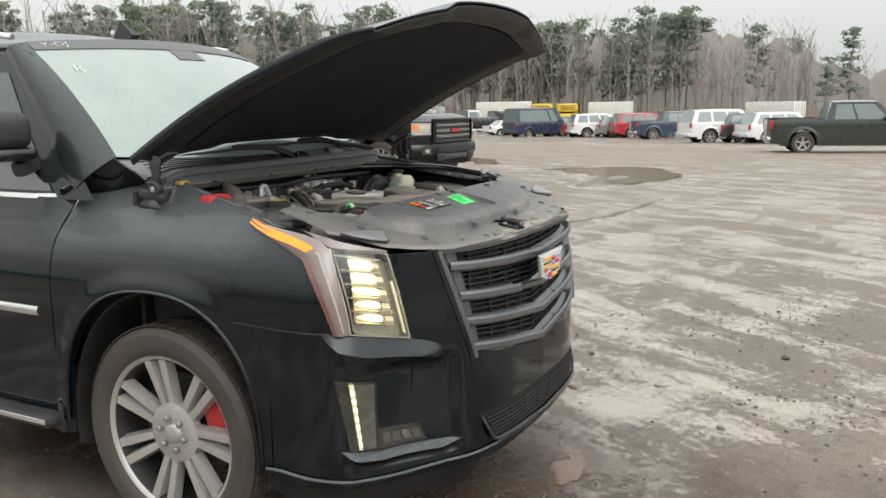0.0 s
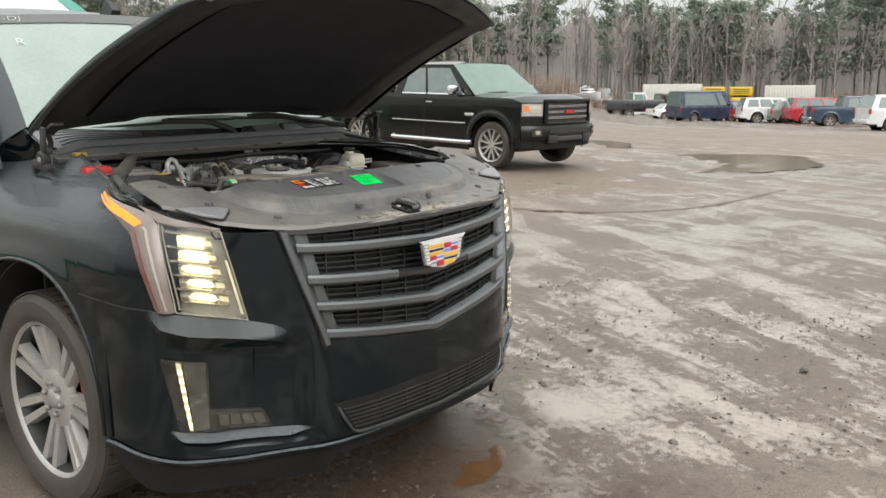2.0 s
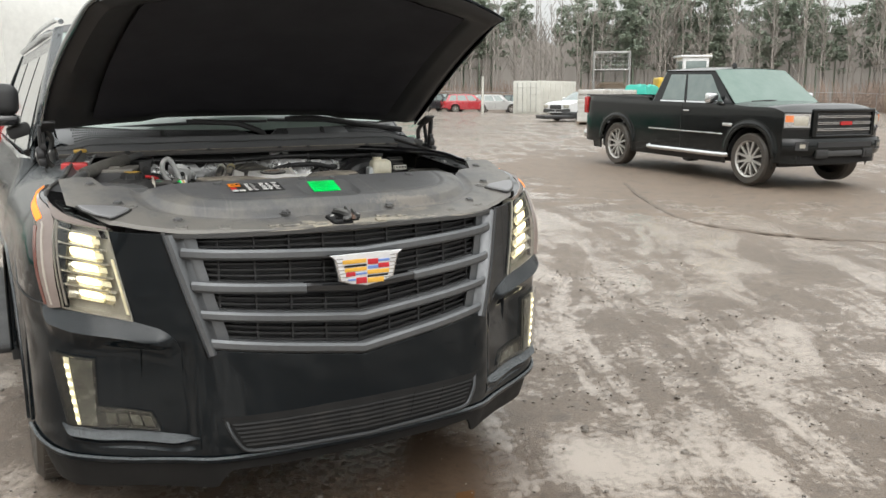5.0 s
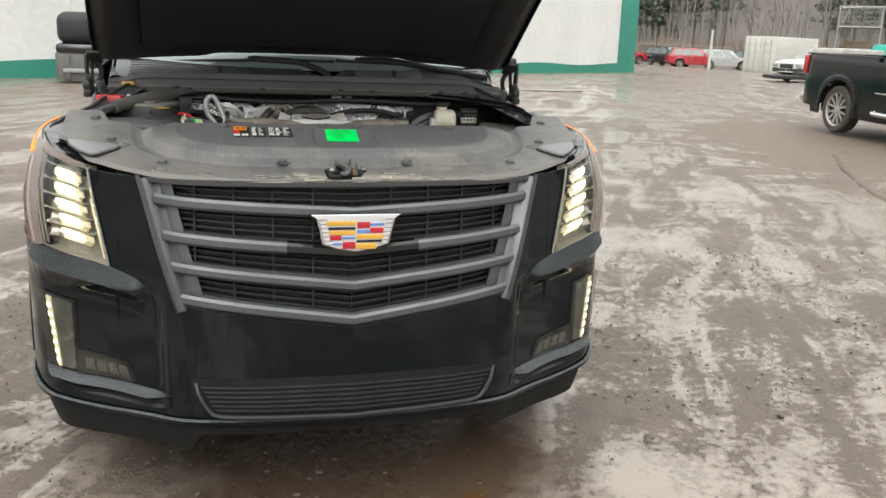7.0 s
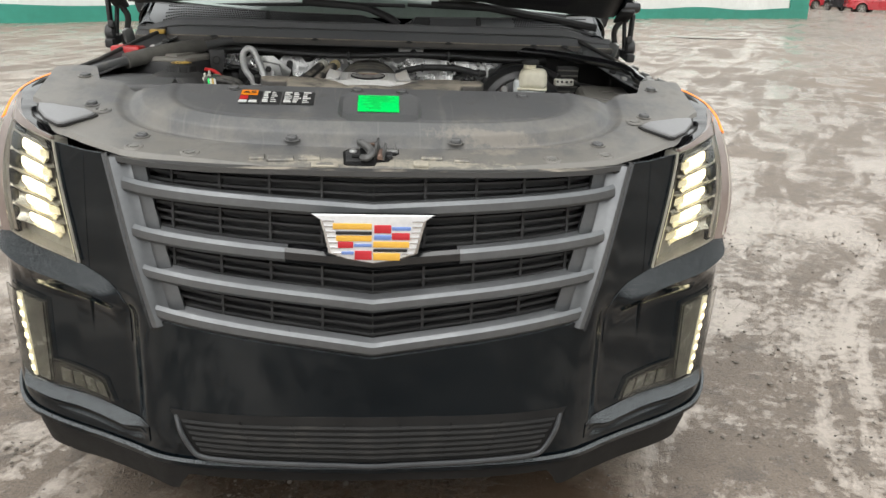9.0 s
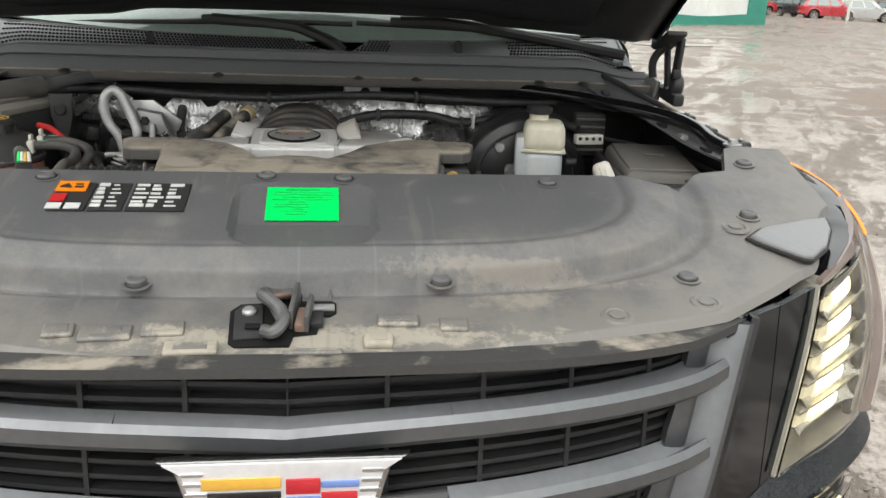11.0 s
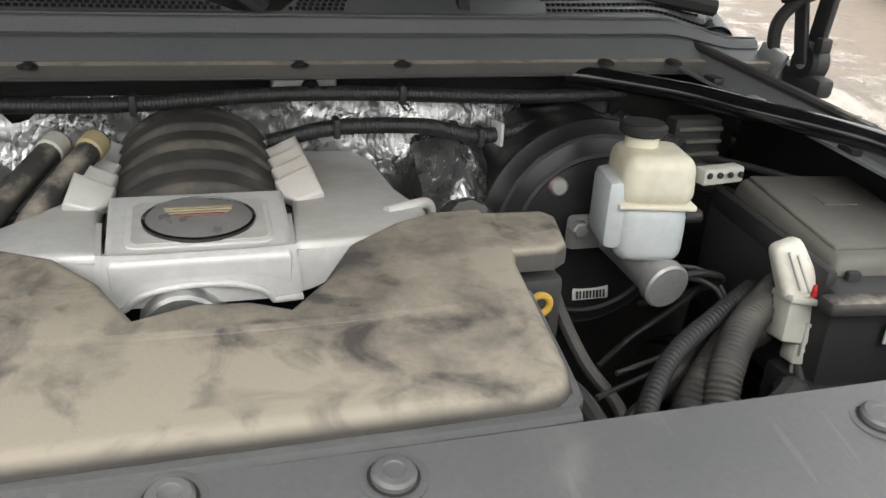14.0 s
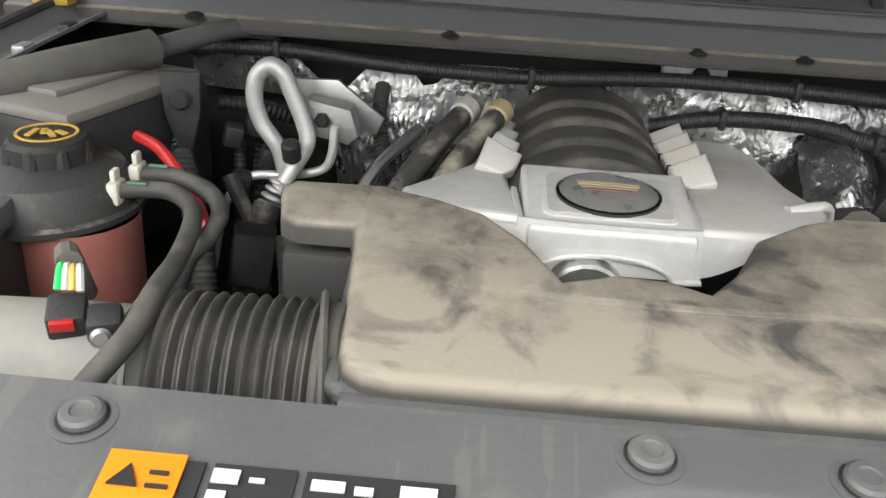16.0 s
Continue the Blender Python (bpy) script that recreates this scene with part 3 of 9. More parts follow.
for zc, hh, rise in BARS:
    xe = edge_x(zc + rise) - 0.002
    se = s_of_x(xe)
    for a, z, mm, nm in ((-se, -SX[0.2], M_SATIN, "grille_bar"), (-SX[0.2], SX[0.2], M_GLOSS, "grille_bar_centre"), (SX[0.2], se, M_SATIN, "grille_bar")):
        if zc < 0.8 or zc > 0.9:
            mm = M_SATIN
        skin(nm, a, z, lambda s: zc - hh + rise * px(s) / 0.55, lambda s: zc + hh + rise * px(s) / 0.55, mm, grille, off=0.006 if mm is M_SATIN else 0.004, thick=0.05, nu=16, nv=4, wrap=0.007)
for g in (-1, 1):
    def frame_side(u, v, g=g):
        z = lerp(0.690, 1.080, v)
        xo = lerp(0.515, 0.628, (z - 0.69) / 0.395)
        w = 0.070
        pocket = 0.036 * smooth01((u - 0.20) / 0.30) + 0.02 * max(0, u - 0.6)
        return body(g * s_of_x(xo - w * u), z + 0.012 * u * (1 - v), 0.012 - pocket)
    sheet("grille_frame_side", frame_side, 14, 14, M_SATIN, grille, 0.012)
    sheet("frame_edge", lambda u, v: body(g * s_of_x(lerp(0.515, 0.628, v) + lerp(0.0, 0.009, u)), lerp(0.686, 1.085, v), 0.016 - 0.012 * u), 2, 14, M_GLOSS, grille, 0.012)
skin("grille_top_edge", -SX[0.62], SX[0.62], 1.070, lambda s: 1.082, M_DIRTY, grille, off=0.0, thick=0.05, nu=30, nv=2)
# emblem: plain crest with stripes of colour
M_WHITE = mat("white_enamel", (0.80, 0.80, 0.80), (0.7, 0.7, 0.72), rough=0.12, metal=0.3, coat=0.5)
M_GOLD = mat("gold_enamel", (0.75, 0.42, 0.06), rough=0.25, coat=0.4)
M_REDE = mat("red_enamel", (0.50, 0.02, 0.03), rough=0.25, coat=0.4)
M_BLUE = mat("blue_enamel", (0.16, 0.25, 0.55), rough=0.25, coat=0.4)
EMB = pose(0, -0.022, 0.942, 90, 0, 0)
def crest(k):
    """The outline of the crest, k times its size."""
    half = [(0.0, -0.061), (0.060, -0.051), (0.100, -0.036), (0.110, 0.010), (0.119, 0.042), (0.140, 0.056)]
    return [(k * a, k * b) for a, b in half] + [(-k * a, k * b) for a, b in half[:0:-1]]


emblem = plate("emblem", crest(1.0), EMB, 0.012, 0.005, M_CHROME, grille, "silver-rimmed white shield emblem with coloured stripes")
plate("emblem_face", crest(0.93), EMB @ Matrix.Translation((0, 0.0, 0.010)), 0.004, 0.001, M_WHITE, emblem)
for k in range(7):
    zc = 0.040 - 0.0125 * k
    for g in (-1, 1):
        plate("emblem_ridge", rounded(0.024, 0.0035, 0.0008, 1), EMB @ Matrix.Translation((g * (0.098 - 0.0012 * k * k * 0.5), zc, 0.0135)), 0.0022, 0.0, M_CHROME, emblem)
for x0, x1, z0, z1, m_ in ((-0.089, -0.003, 0.021, 0.035, M_GOLD), (-0.083, -0.003, 0.009, 0.017, M_GLOSS), (-0.082, -0.003, -0.006, 0.007, M_GOLD), (-0.078, -0.044, -0.022, -0.007, M_REDE), (-0.042, -0.003, -0.019, -0.012, M_BLUE), (-0.070, -0.043, -0.037, -0.030, M_BLUE),
                           (-0.041, -0.003, -0.049, -0.028, M_REDE), (0.002, 0.040, 0.013, 0.032, M_REDE), (0.041, 0.083, 0.020, 0.028, M_BLUE), (0.002, 0.040, -0.002, 0.009, M_BLUE), (0.041, 0.081, -0.002, 0.014, M_REDE), (0.0, 0.080, -0.020, -0.006, M_GOLD), (0.0, 0.076, -0.030, -0.023, M_GLOSS), (0.0, 0.060, -0.050, -0.033, M_GOLD)):
    plate("emblem_stripe", rounded(x1 - x0, z1 - z0, 0.001, 1), EMB @ Matrix.Translation(((x0 + x1) / 2, (z0 + z1) / 2, 0.0135)), 0.003, 0.0008, m_, emblem)

# lamps
for g in (-1, 1):

    def lamp(u, v, off, g=g):
        """The lamp's face: u from its inner to its outer edge, v from foot to head."""
        z = lerp(lerp(0.804, 0.850, u), lerp(1.094, 1.128, u), v)
        s = lerp(lerp(0.768, 0.836, v), lerp(0.988, 1.042, v ** 1.3), u)
        return body(g * s, z, off)
    head = sheet("headlight", lambda u, v: lamp(u, v, -0.030), 12, 14, M_HOUSING, SUV, 0.01, "lit stacked LED headlight")
    sheet("lamp_side_panel", lambda u, v: body(g * lerp(s_of_x(0.695), lerp(0.766, 0.834, v), u), lerp(0.790, lerp(1.082, 1.090, u), v), 0.0008), 8, 14, M_PAINT, SUV, 0.010)
    # walls of the lamp's box
    for u0 in (0.0, 1.0):
        sheet("lamp_wall", lambda u, v: lamp(u0, v, lerp(-0.030, 0.006, u)), 3, 12, M_HOUSING, head, 0.004)
    for v0 in (0.0, 1.0):
        sheet("lamp_wall", lambda u, v: lamp(u, v0, lerp(-0.030, 0.006, v)), 12, 3, M_HOUSING, head, 0.004)
    for k in range(5):
        vc = 0.205 + 0.158 * k
        uc = 0.555 - 0.01 * k
        hu, hv = 0.175 + 0.045 * (k > 1), 0.040 + 0.010 * (k > 2)

        def led(u, v, vc=vc, uc=uc, hu=hu, hv=hv):
            r, a = 0.1 + 0.9 * v, 2 * math.pi * u
            return lamp(uc + hu * r * math.copysign(abs(math.cos(a)) ** 0.5, math.cos(a)), vc + hv * r * math.copysign(abs(math.sin(a)) ** 0.6, math.sin(a)), 0.001 - 0.012 * v * v)
        sheet("led_block", led, 22, 4, M_LED, head)
        # silvered bowl about each block and the shelf over it
        sheet("led_reflector", lambda u, v: lamp(lerp(0.22, 0.90, u), vc + lerp(-0.070, 0.070, v), -0.024 + 0.016 * (2 * v - 1) ** 2 + 0.012 * (2 * u - 1) ** 4), 10, 8, M_BOWL, head, 0.004)
        sheet("led_side", lambda u, v: lamp(lerp(0.20, 0.33, u), vc + lerp(-0.028, 0.030, v), -0.006), 4, 3, M_LED_DIM, head, 0.006)
        sheet("lamp_fin", lambda u, v: lamp(lerp(0.14, 0.93, u), vc + 0.070 + 0.016 * v, 0.004 - 0.004 * u), 6, 1, M_HOUSING, head, 0.026)
    sheet("light_guide", lambda u, v: lamp(lerp(0.935, 0.962, u), 0.03 + 0.94 * v, 0.004), 2, 14, M_PALEGUIDE, head, 0.008)
    sheet("light_guide", lambda u, v: lamp(lerp(0.045, 0.080, u), 0.05 + 0.62 * v, 0.0), 2, 12, M_LED_DIM, head, 0.008)
    sheet("lens", lambda u, v: lamp(u, v, 0.012 + 0.006 * math.sin(math.pi * u)), 14, 12, M_LENS, head, 0.003)

    def band(u, v, off, g=g):
        """The bent lens: up beside the lamp, then back along the wing; u across it, v along it."""
        s = lerp(curve_at([(0, 0.992), (0.35, 1.020), (0.5, 1.044), (0.56, 1.085), (0.62, 1.14), (1.0, 1.400)], v), curve_at([(0, 1.044), (0.2, 1.070), (0.38, 1.107), (0.5, 1.140), (0.62, 1.215), (1.0, 1.408)], v), u)
        z = lerp(curve_at([(0, 0.850), (0.35, 1.034), (0.5, 1.120), (0.56, 1.150), (0.62, 1.166), (1.0, 1.209)], v), curve_at([(0, 0.850), (0.2, 0.934), (0.38, 1.022), (0.5, 1.090), (0.62, 1.128), (1.0, 1.197)], v), u)
        return body(g * s, z, off)
    sheet("side_lens", lambda u, v: band(u, v, 0.010 + 0.012 * math.sin(math.pi * u)), 6, 40, M_PINKLENS, head, 0.010)
    sheet("side_marker", lambda u, v: band(0.80 + 0.17 * u, 0.02 + 0.50 * v, 0.019), 2, 24, M_MARKER, head, 0.006)
    sheet("inner_guide", lambda u, v: band(0.34 + 0.10 * u, 0.02 + 0.50 * v, 0.0235), 2, 24, M_PALEGUIDE, head, 0.006)
    sheet("turn_signal", lambda u, v: band(lerp(lerp(0.34, 0.05, v), lerp(0.62, 0.95, v), u), 0.54 + 0.44 * v, 0.0240 - 0.004 * v), 2, 24, M_AMBER_LIT, head, 0.006)
    # pale lid between the lamp's head and the edge of the bonnet
    sheet("upper_lens", lambda u, v: body(g * lerp(0.838, lerp(1.044, 1.150, v), u), lerp(lerp(1.098, 1.128, u), lerp(1.104, 1.180, u), v), 0.010), 14, 4, M_PINKLENS, head, 0.010)

    def fogp(u, v, off, g=g):
        s = lerp(0.905, lerp(1.000, 1.046, v), u)
        return body(g * s, lerp(lerp(0.441, 0.452, u), lerp(0.672, 0.698, u), v), off)
    fog = sheet("fog_lamp", lambda u, v: fogp(u, v, 0.002), 8, 12, M_FOGH, SUV, 0.01, "vertical fog lamp with light guide")
    sheet("milky_lens", lambda u, v: fogp(0.05 + 0.50 * u, 0.02 + 0.95 * v, 0.007), 4, 12, M_MILKLENS, fog, 0.006)
    sheet("light_guide", lambda u, v: fogp(0.58 + 0.11 * u, 0.02 + 0.95 * v, 0.010), 2, 12, M_LED_DIM, fog, 0.006)
    for k in range(7):
        sheet("guide_block", lambda u, v: fogp(0.59 + 0.09 * u, 0.08 + 0.125 * k + 0.05 * v, 0.0125), 2, 2, M_LED, fog, 0.004)
    sheet("lens", lambda u, v: fogp(u, v, 0.016), 6, 12, M_LENS, fog, 0.003)

    def foot(u, v, off, g=g):
        s = lerp(lerp(0.706, 0.735, v), 0.905, u)
        return body(g * s, lerp(lerp(0.428, 0.442, u), lerp(0.488, 0.512, u), v), off)
    sheet("fog_housing_low", lambda u, v: foot(u, v, 0.002), 12, 4, M_FOGH, fog, 0.01)
    for k in range(4):
        sheet("housing_rib", lambda u, v: foot(0.06 + 0.21 * k + 0.16 * u, 0.18 + 0.55 * v, 0.006), 3, 2, M_MILKLENS, fog, 0.004)
    sheet("lens_low", lambda u, v: foot(u, v, 0.012), 12, 4, M_LENS, fog, 0.003)
for g in (-1, 1):
    s_a, s_b = s_of_x(0.585), s_of_y(0.60)

    def ret(u, v, g=g):
        s = lerp(s_a, s_b, u)
        if px(s) < 0.80:
            p = body(g * s, 1.070, 0.0)
        else:
            k = (s - s_of_x(0.80)) / (s_of_y(0.685) - s_of_x(0.80))
            p = body(g * s, lerp(1.104, 1.205, max(0, k) ** 0.75), 0.006)
        nx, ny = plan(s)[2], plan(s)[3]
        return p + Vector((-g * abs(nx) * 0.075 * v, -ny * 0.075 * v, 0.004 * math.sin(math.pi * min(1, v * 1.4)) - 0.008 * v))
    sheet("fascia_return", ret, 40, 6, M_GLOSS, SUV, 0.004)
# lower grille mesh
def lower_pt(u, v, off):
    z = lerp(0.352 + 0.012 * abs(2 * u - 1), 0.478, v)
    return body((2 * u - 1) * s_of_x(lerp(0.428, 0.490, v)), z, off)


lower = sheet("lower_grille", lambda u, v: lower_pt(u, v, 0.002), 60, 8, M_VALANCE, SUV, 0.008)
for k in range(6):
    sheet("lower_slat", lambda u, v: lower_pt(lerp(0.02, 0.98, u), 0.10 + 0.13 * k + 0.055 * v, 0.008 - 0.003 * v), 40, 1, M_VALANCE, lower, 0.008)
for x in (-0.33, -0.2, -0.07, 0.07, 0.2, 0.33):
    sheet("lower_post", lambda u, v: lower_pt(0.5 + x + 0.004 * u, lerp(0.05, 0.85, v), 0.006), 1, 6, M_VALANCE, lower, 0.006)
bm = bmesh.new()
add_tube(bm, [lower_pt(0.006, 0.86, -0.002), lower_pt(0.0, 0.5, 0.010), lower_pt(0.004, 0.08, 0.014), lower_pt(0.03, -0.03, 0.014)] + [lower_pt(q / 12, -0.04, 0.014) for q in range(1, 12)] + [lower_pt(0.97, -0.03, 0.014), lower_pt(0.996, 0.08, 0.014), lower_pt(1.0, 0.5, 0.010), lower_pt(0.994, 0.86, -0.002)], 0.0065, 8, 6)
part("lower_trim", bm, M_SATIN_DK, lower)

# hood, raised on its hinges
HOOD_A = radians(24.0)
HD, HN = Vector((0, -math.cos(HOOD_A), math.sin(HOOD_A))), Vector((0, math.sin(HOOD_A), math.cos(HOOD_A)))


def hood_pt(u, v, depth):
    x0 = lerp(0.865, 0.75, v ** 1.6) * (2 * u - 1)
    q = abs(2 * u - 1)
    ln = (1.085 + 0.15 * (1 - q ** 2.2)) * v - 0.03 * (1 - v) * (1 - q ** 2)
    up = 0.040 * math.sin(math.pi * v) + 0.055 * (1 - q ** 2.5) - 0.05 * max(0, v - 0.82) ** 2 / 0.032 * 0.5
    dome = 0.022 * smooth01((0.55 - q) / 0.12)
    return Vector((x0, 1.285, 1.395)) + HD * ln + HN * (up + dome * (1 - depth * 12) - depth)


hood = sheet("hood", lambda u, v: hood_pt(u, v, 0.0), 40, 24, M_PAINT, SUV, 0.006, "raised black hood")


def hood_inner(u, v):
    e = min(u, 1 - u, v, 1 - v)
    d = 0.012 + 0.030 * smooth01(e / 0.03) - 0.018 * smooth01((e - 0.085) / 0.02)
    return hood_pt(lerp(0.006, 0.994, u), lerp(0.006, 0.994, v), d)


for g in (0, 1):
    sheet("hood_flange", lambda u, v: hood_pt(g, u, -0.006 + 0.036 * v - 0.018 * v * smooth01((u - 0.75) / 0.25)) + Vector(((2 * g - 1) * 0.004 * math.sin(math.pi * v), 0, 0)), 30, 5, M_PAINT, hood, 0.006)
sheet("hood_inner_frame", hood_inner, 70, 50, M_BLACK, hood, 0.004, "black inner panel with stiffening ribs")
sheet("hood_liner", lambda u, v: hood_pt(lerp(0.11, 0.89, u), lerp(0.07, 0.90, v), 0.040 + 0.012 * smooth01(min(u, 1 - u, v, 1 - v) / 0.04)), 40, 30, M_FELT, hood, 0.004, "black felt insulation")
CENTRE.clear()

# ---- engine bay ----
M_SHROUD = mat("grey_dusty_plastic", (0.082, 0.083, 0.085), (0.105, 0.105, 0.104), rough=0.46, r2=0.60, scale=7, bump=0.06, bscale=220, dust=(0.130, 0.127, 0.118), dust_amt=0.30, dust_scale=14, smear=0.6)
M_AIRBOX = mat("dust_caked_plastic", (0.060, 0.056, 0.052), (0.085, 0.078, 0.07), rough=0.7, r2=0.85, scale=9, bump=0.1, bscale=180, dust=(0.31, 0.272, 0.218), dust_amt=0.97, dust_scale=7, smear=0.7)
M_SILVER = mat("silver_painted_plastic", (0.540, 0.532, 0.515), (0.585, 0.577, 0.560), rough=0.30, r2=0.42, metal=0.12, scale=5, dust=(0.50, 0.46, 0.40), dust_amt=0.55, dust_scale=3)
M_ALU = mat("aluminium", (0.52, 0.52, 0.51), (0.42, 0.42, 0.41), rough=0.35, r2=0.5, metal=0.9, scale=30)
M_ZINC = mat("cast_zinc", (0.42, 0.42, 0.41), (0.32, 0.32, 0.31), rough=0.5, metal=0.6, scale=30, bump=0.2, bscale=300)
M_HOSE = mat("rubber_hose", (0.022, 0.022, 0.022), (0.05, 0.047, 0.043), rough=0.6, r2=0.8, scale=20, dust=DUST, dust_amt=0.2)
M_HOSE_GREY = mat("dusty_rubber_hose", (0.08, 0.077, 0.07), (0.12, 0.113, 0.10), rough=0.75, scale=16, bump=0.1)
M_BAY = mat("grimy_black_metal", (0.012, 0.012, 0.012), (0.022, 0.021, 0.019), rough=0.7, scale=14, bump=0.2, bscale=90)
M_BOOST = mat("semigloss_black_steel", (0.012, 0.012, 0.013), (0.020, 0.020, 0.020), rough=0.28, r2=0.45, scale=14, dust=(0.09, 0.085, 0.075), dust_amt=0.3)
M_CREAM = mat("yellowed_reservoir", (0.60, 0.555, 0.42), (0.64, 0.61, 0.50), rough=0.45, scale=12)
M_MILK = mat("milky_reservoir", (0.50, 0.52, 0.51), (0.44, 0.47, 0.48), rough=0.4, scale=12)
M_PINKTANK = mat("pink_coolant_tank", (0.36, 0.135, 0.11), (0.30, 0.11, 0.09), rough=0.45, scale=10)
M_GREYCONN = mat("grey_connector", (0.50, 0.49, 0.43), (0.42, 0.41, 0.37), rough=0.55, scale=25)
M_CREAMCONN = mat("cream_connector", (0.62, 0.60, 0.52), (0.54, 0.52, 0.45), rough=0.5, scale=25)
M_REDP = mat("red_plastic", (0.50, 0.02, 0.02), (0.40, 0.02, 0.02), rough=0.4, scale=20)
M_YEL = mat("yellow_plastic", (0.55, 0.35, 0.06), rough=0.45)
M_GREEN = mat("green_sticker", (0.0, 0.72, 0.12), (0.0, 0.66, 0.11), rough=0.3, scale=12)
M_ORANGE = mat("orange_label", (0.85, 0.25, 0.01), rough=0.4)
M_LABEL = mat("white_label", (0.62, 0.62, 0.60), rough=0.5)
M_TEXT = mat("printed_ink", (0.02, 0.02, 0.02), rough=0.6)
M_CORNER = mat("smooth_grey_plastic", (0.175, 0.175, 0.180), (0.20, 0.20, 0.202), rough=0.34, r2=0.45, scale=6, bump=0.03, bscale=260)
M_GTEXT = mat("dark_green_ink", (0.0, 0.46, 0.09), rough=0.6)


M_LOOM = mat("black_loom_tape", (0.014, 0.014, 0.015), (0.024, 0.024, 0.024), rough=0.45, r2=0.6, scale=30)
M_BADGE = mat("scuffed_badge", (0.15, 0.145, 0.14), (0.20, 0.19, 0.18), rough=0.25, r2=0.4, scale=30)
M_RUNNER = mat("dusty_black_runner", (0.045, 0.043, 0.040), (0.068, 0.064, 0.058), rough=0.6, r2=0.8, scale=14, dust=(0.12, 0.108, 0.09), dust_amt=0.42, dust_scale=18)
M_SEATSILVER = mat("grimy_silver_plastic", (0.47, 0.46, 0.43), (0.38, 0.37, 0.345), rough=0.5, scale=30)
M_PALEALU = mat("dull_aluminium_pipe", (0.56, 0.56, 0.55), (0.46, 0.46, 0.45), rough=0.42, r2=0.55, metal=0.45, scale=40)
M_DUSTLID = mat("dust_grey_lid", (0.150, 0.140, 0.124), (0.195, 0.182, 0.160), rough=0.7, scale=10, bump=0.05)
# near-black colour for solid pieces that imitate the shade inside holes and gaps
M_HOLE_SHADE = mat("painted_hole_shade", (0.006, 0.006, 0.006), (0.010, 0.010, 0.010), rough=0.7, spec=0.2, scale=20)
M_LATCH = mat("worn_grey_steel", (0.10, 0.10, 0.10), (0.17, 0.168, 0.16), rough=0.4, r2=0.6, metal=0.5, scale=60)
M_RUSTST = mat("rusty_steel", (0.13, 0.085, 0.065), (0.20, 0.13, 0.10), rough=0.7, scale=60)
M_CREAMDIRT = mat("cream_dirt_crust", (0.40, 0.365, 0.29), (0.22, 0.20, 0.165), rough=0.85, scale=30, bump=0.2, bscale=150)
M_FERRULE = mat("dull_yellow_ferrule", (0.42, 0.34, 0.17), (0.34, 0.29, 0.18), rough=0.5, scale=40)
M_STRIPE = mat("faded_green_stripe", (0.10, 0.22, 0.15), rough=0.6)
M_SEAT = mat("dusty_clip_seat", (0.17, 0.165, 0.15), (0.13, 0.127, 0.118), rough=0.6, scale=60)
M_HOSE_MID = mat("grey_black_hose", (0.040, 0.039, 0.037), (0.060, 0.057, 0.052), rough=0.55, r2=0.7, scale=20, dust=(0.11, 0.10, 0.085), dust_amt=0.55, dust_scale=24)
M_LID = mat("dusty_dark_lid", (0.105, 0.099, 0.088), (0.135, 0.127, 0.112), rough=0.5, r2=0.7, scale=12, bump=0.05)
M_WORN = mat("worn_enamel", (0.30, 0.26, 0.20), (0.22, 0.19, 0.15), rough=0.4, scale=60)
M_RUSTY_INK = mat("faded_red", (0.22, 0.09, 0.07), rough=0.5)
M_DUCT = mat("dusty_grey_duct", (0.23, 0.22, 0.20), (0.28, 0.265, 0.24), rough=0.6, r2=0.75, scale=12)


def foil_material():
    m = mat("crinkled_foil", (0.46, 0.46, 0.455), (0.30, 0.30, 0.295), rough=0.20, r2=0.36, metal=0.9, scale=22)
    n, l = m.node_tree.nodes, m.node_tree.links
    tc = n.new("ShaderNodeTexCoord")
    v = n.new("ShaderNodeTexVoronoi")
    v.inputs["Scale"].default_value = 95
    v.feature = "DISTANCE_TO_EDGE"
    t = n.new("ShaderNodeTexNoise")
    t.inputs["Scale"].default_value = 60
    t.inputs["Detail"].default_value = 6
    add = n.new("ShaderNodeMath")
    wv = n.new("ShaderNodeMapping")
    wv.inputs["Rotation"].default_value = (0.3, 0.8, 0.4)
    wv.inputs["Scale"].default_value = (1.0, 1.0, 0.35)
    l.new(tc.outputs["Object"], wv.inputs["Vector"])
    l.new(wv.outputs["Vector"], v.inputs["Vector"])
    l.new(tc.outputs["Object"], t.inputs["Vector"])
    l.new(v.outputs["Distance"], add.inputs[0])
    l.new(t.outputs["Fac"], add.inputs[1])
    bp = n.new("ShaderNodeBump")
    bp.inputs["Strength"].default_value = 0.65
    bp.inputs["Distance"].default_value = 0.004
    l.new(add.outputs[0], bp.inputs["Height"])
    l.new(bp.outputs["Normal"], n["Principled BSDF"].inputs["Normal"])
    return m


M_FOIL = foil_material()
M_COWL = mat("satin_black_plastic", (0.115, 0.119, 0.123), (0.135, 0.137, 0.139), rough=0.42, r2=0.55, bump=0.08, bscale=260, scale=5)


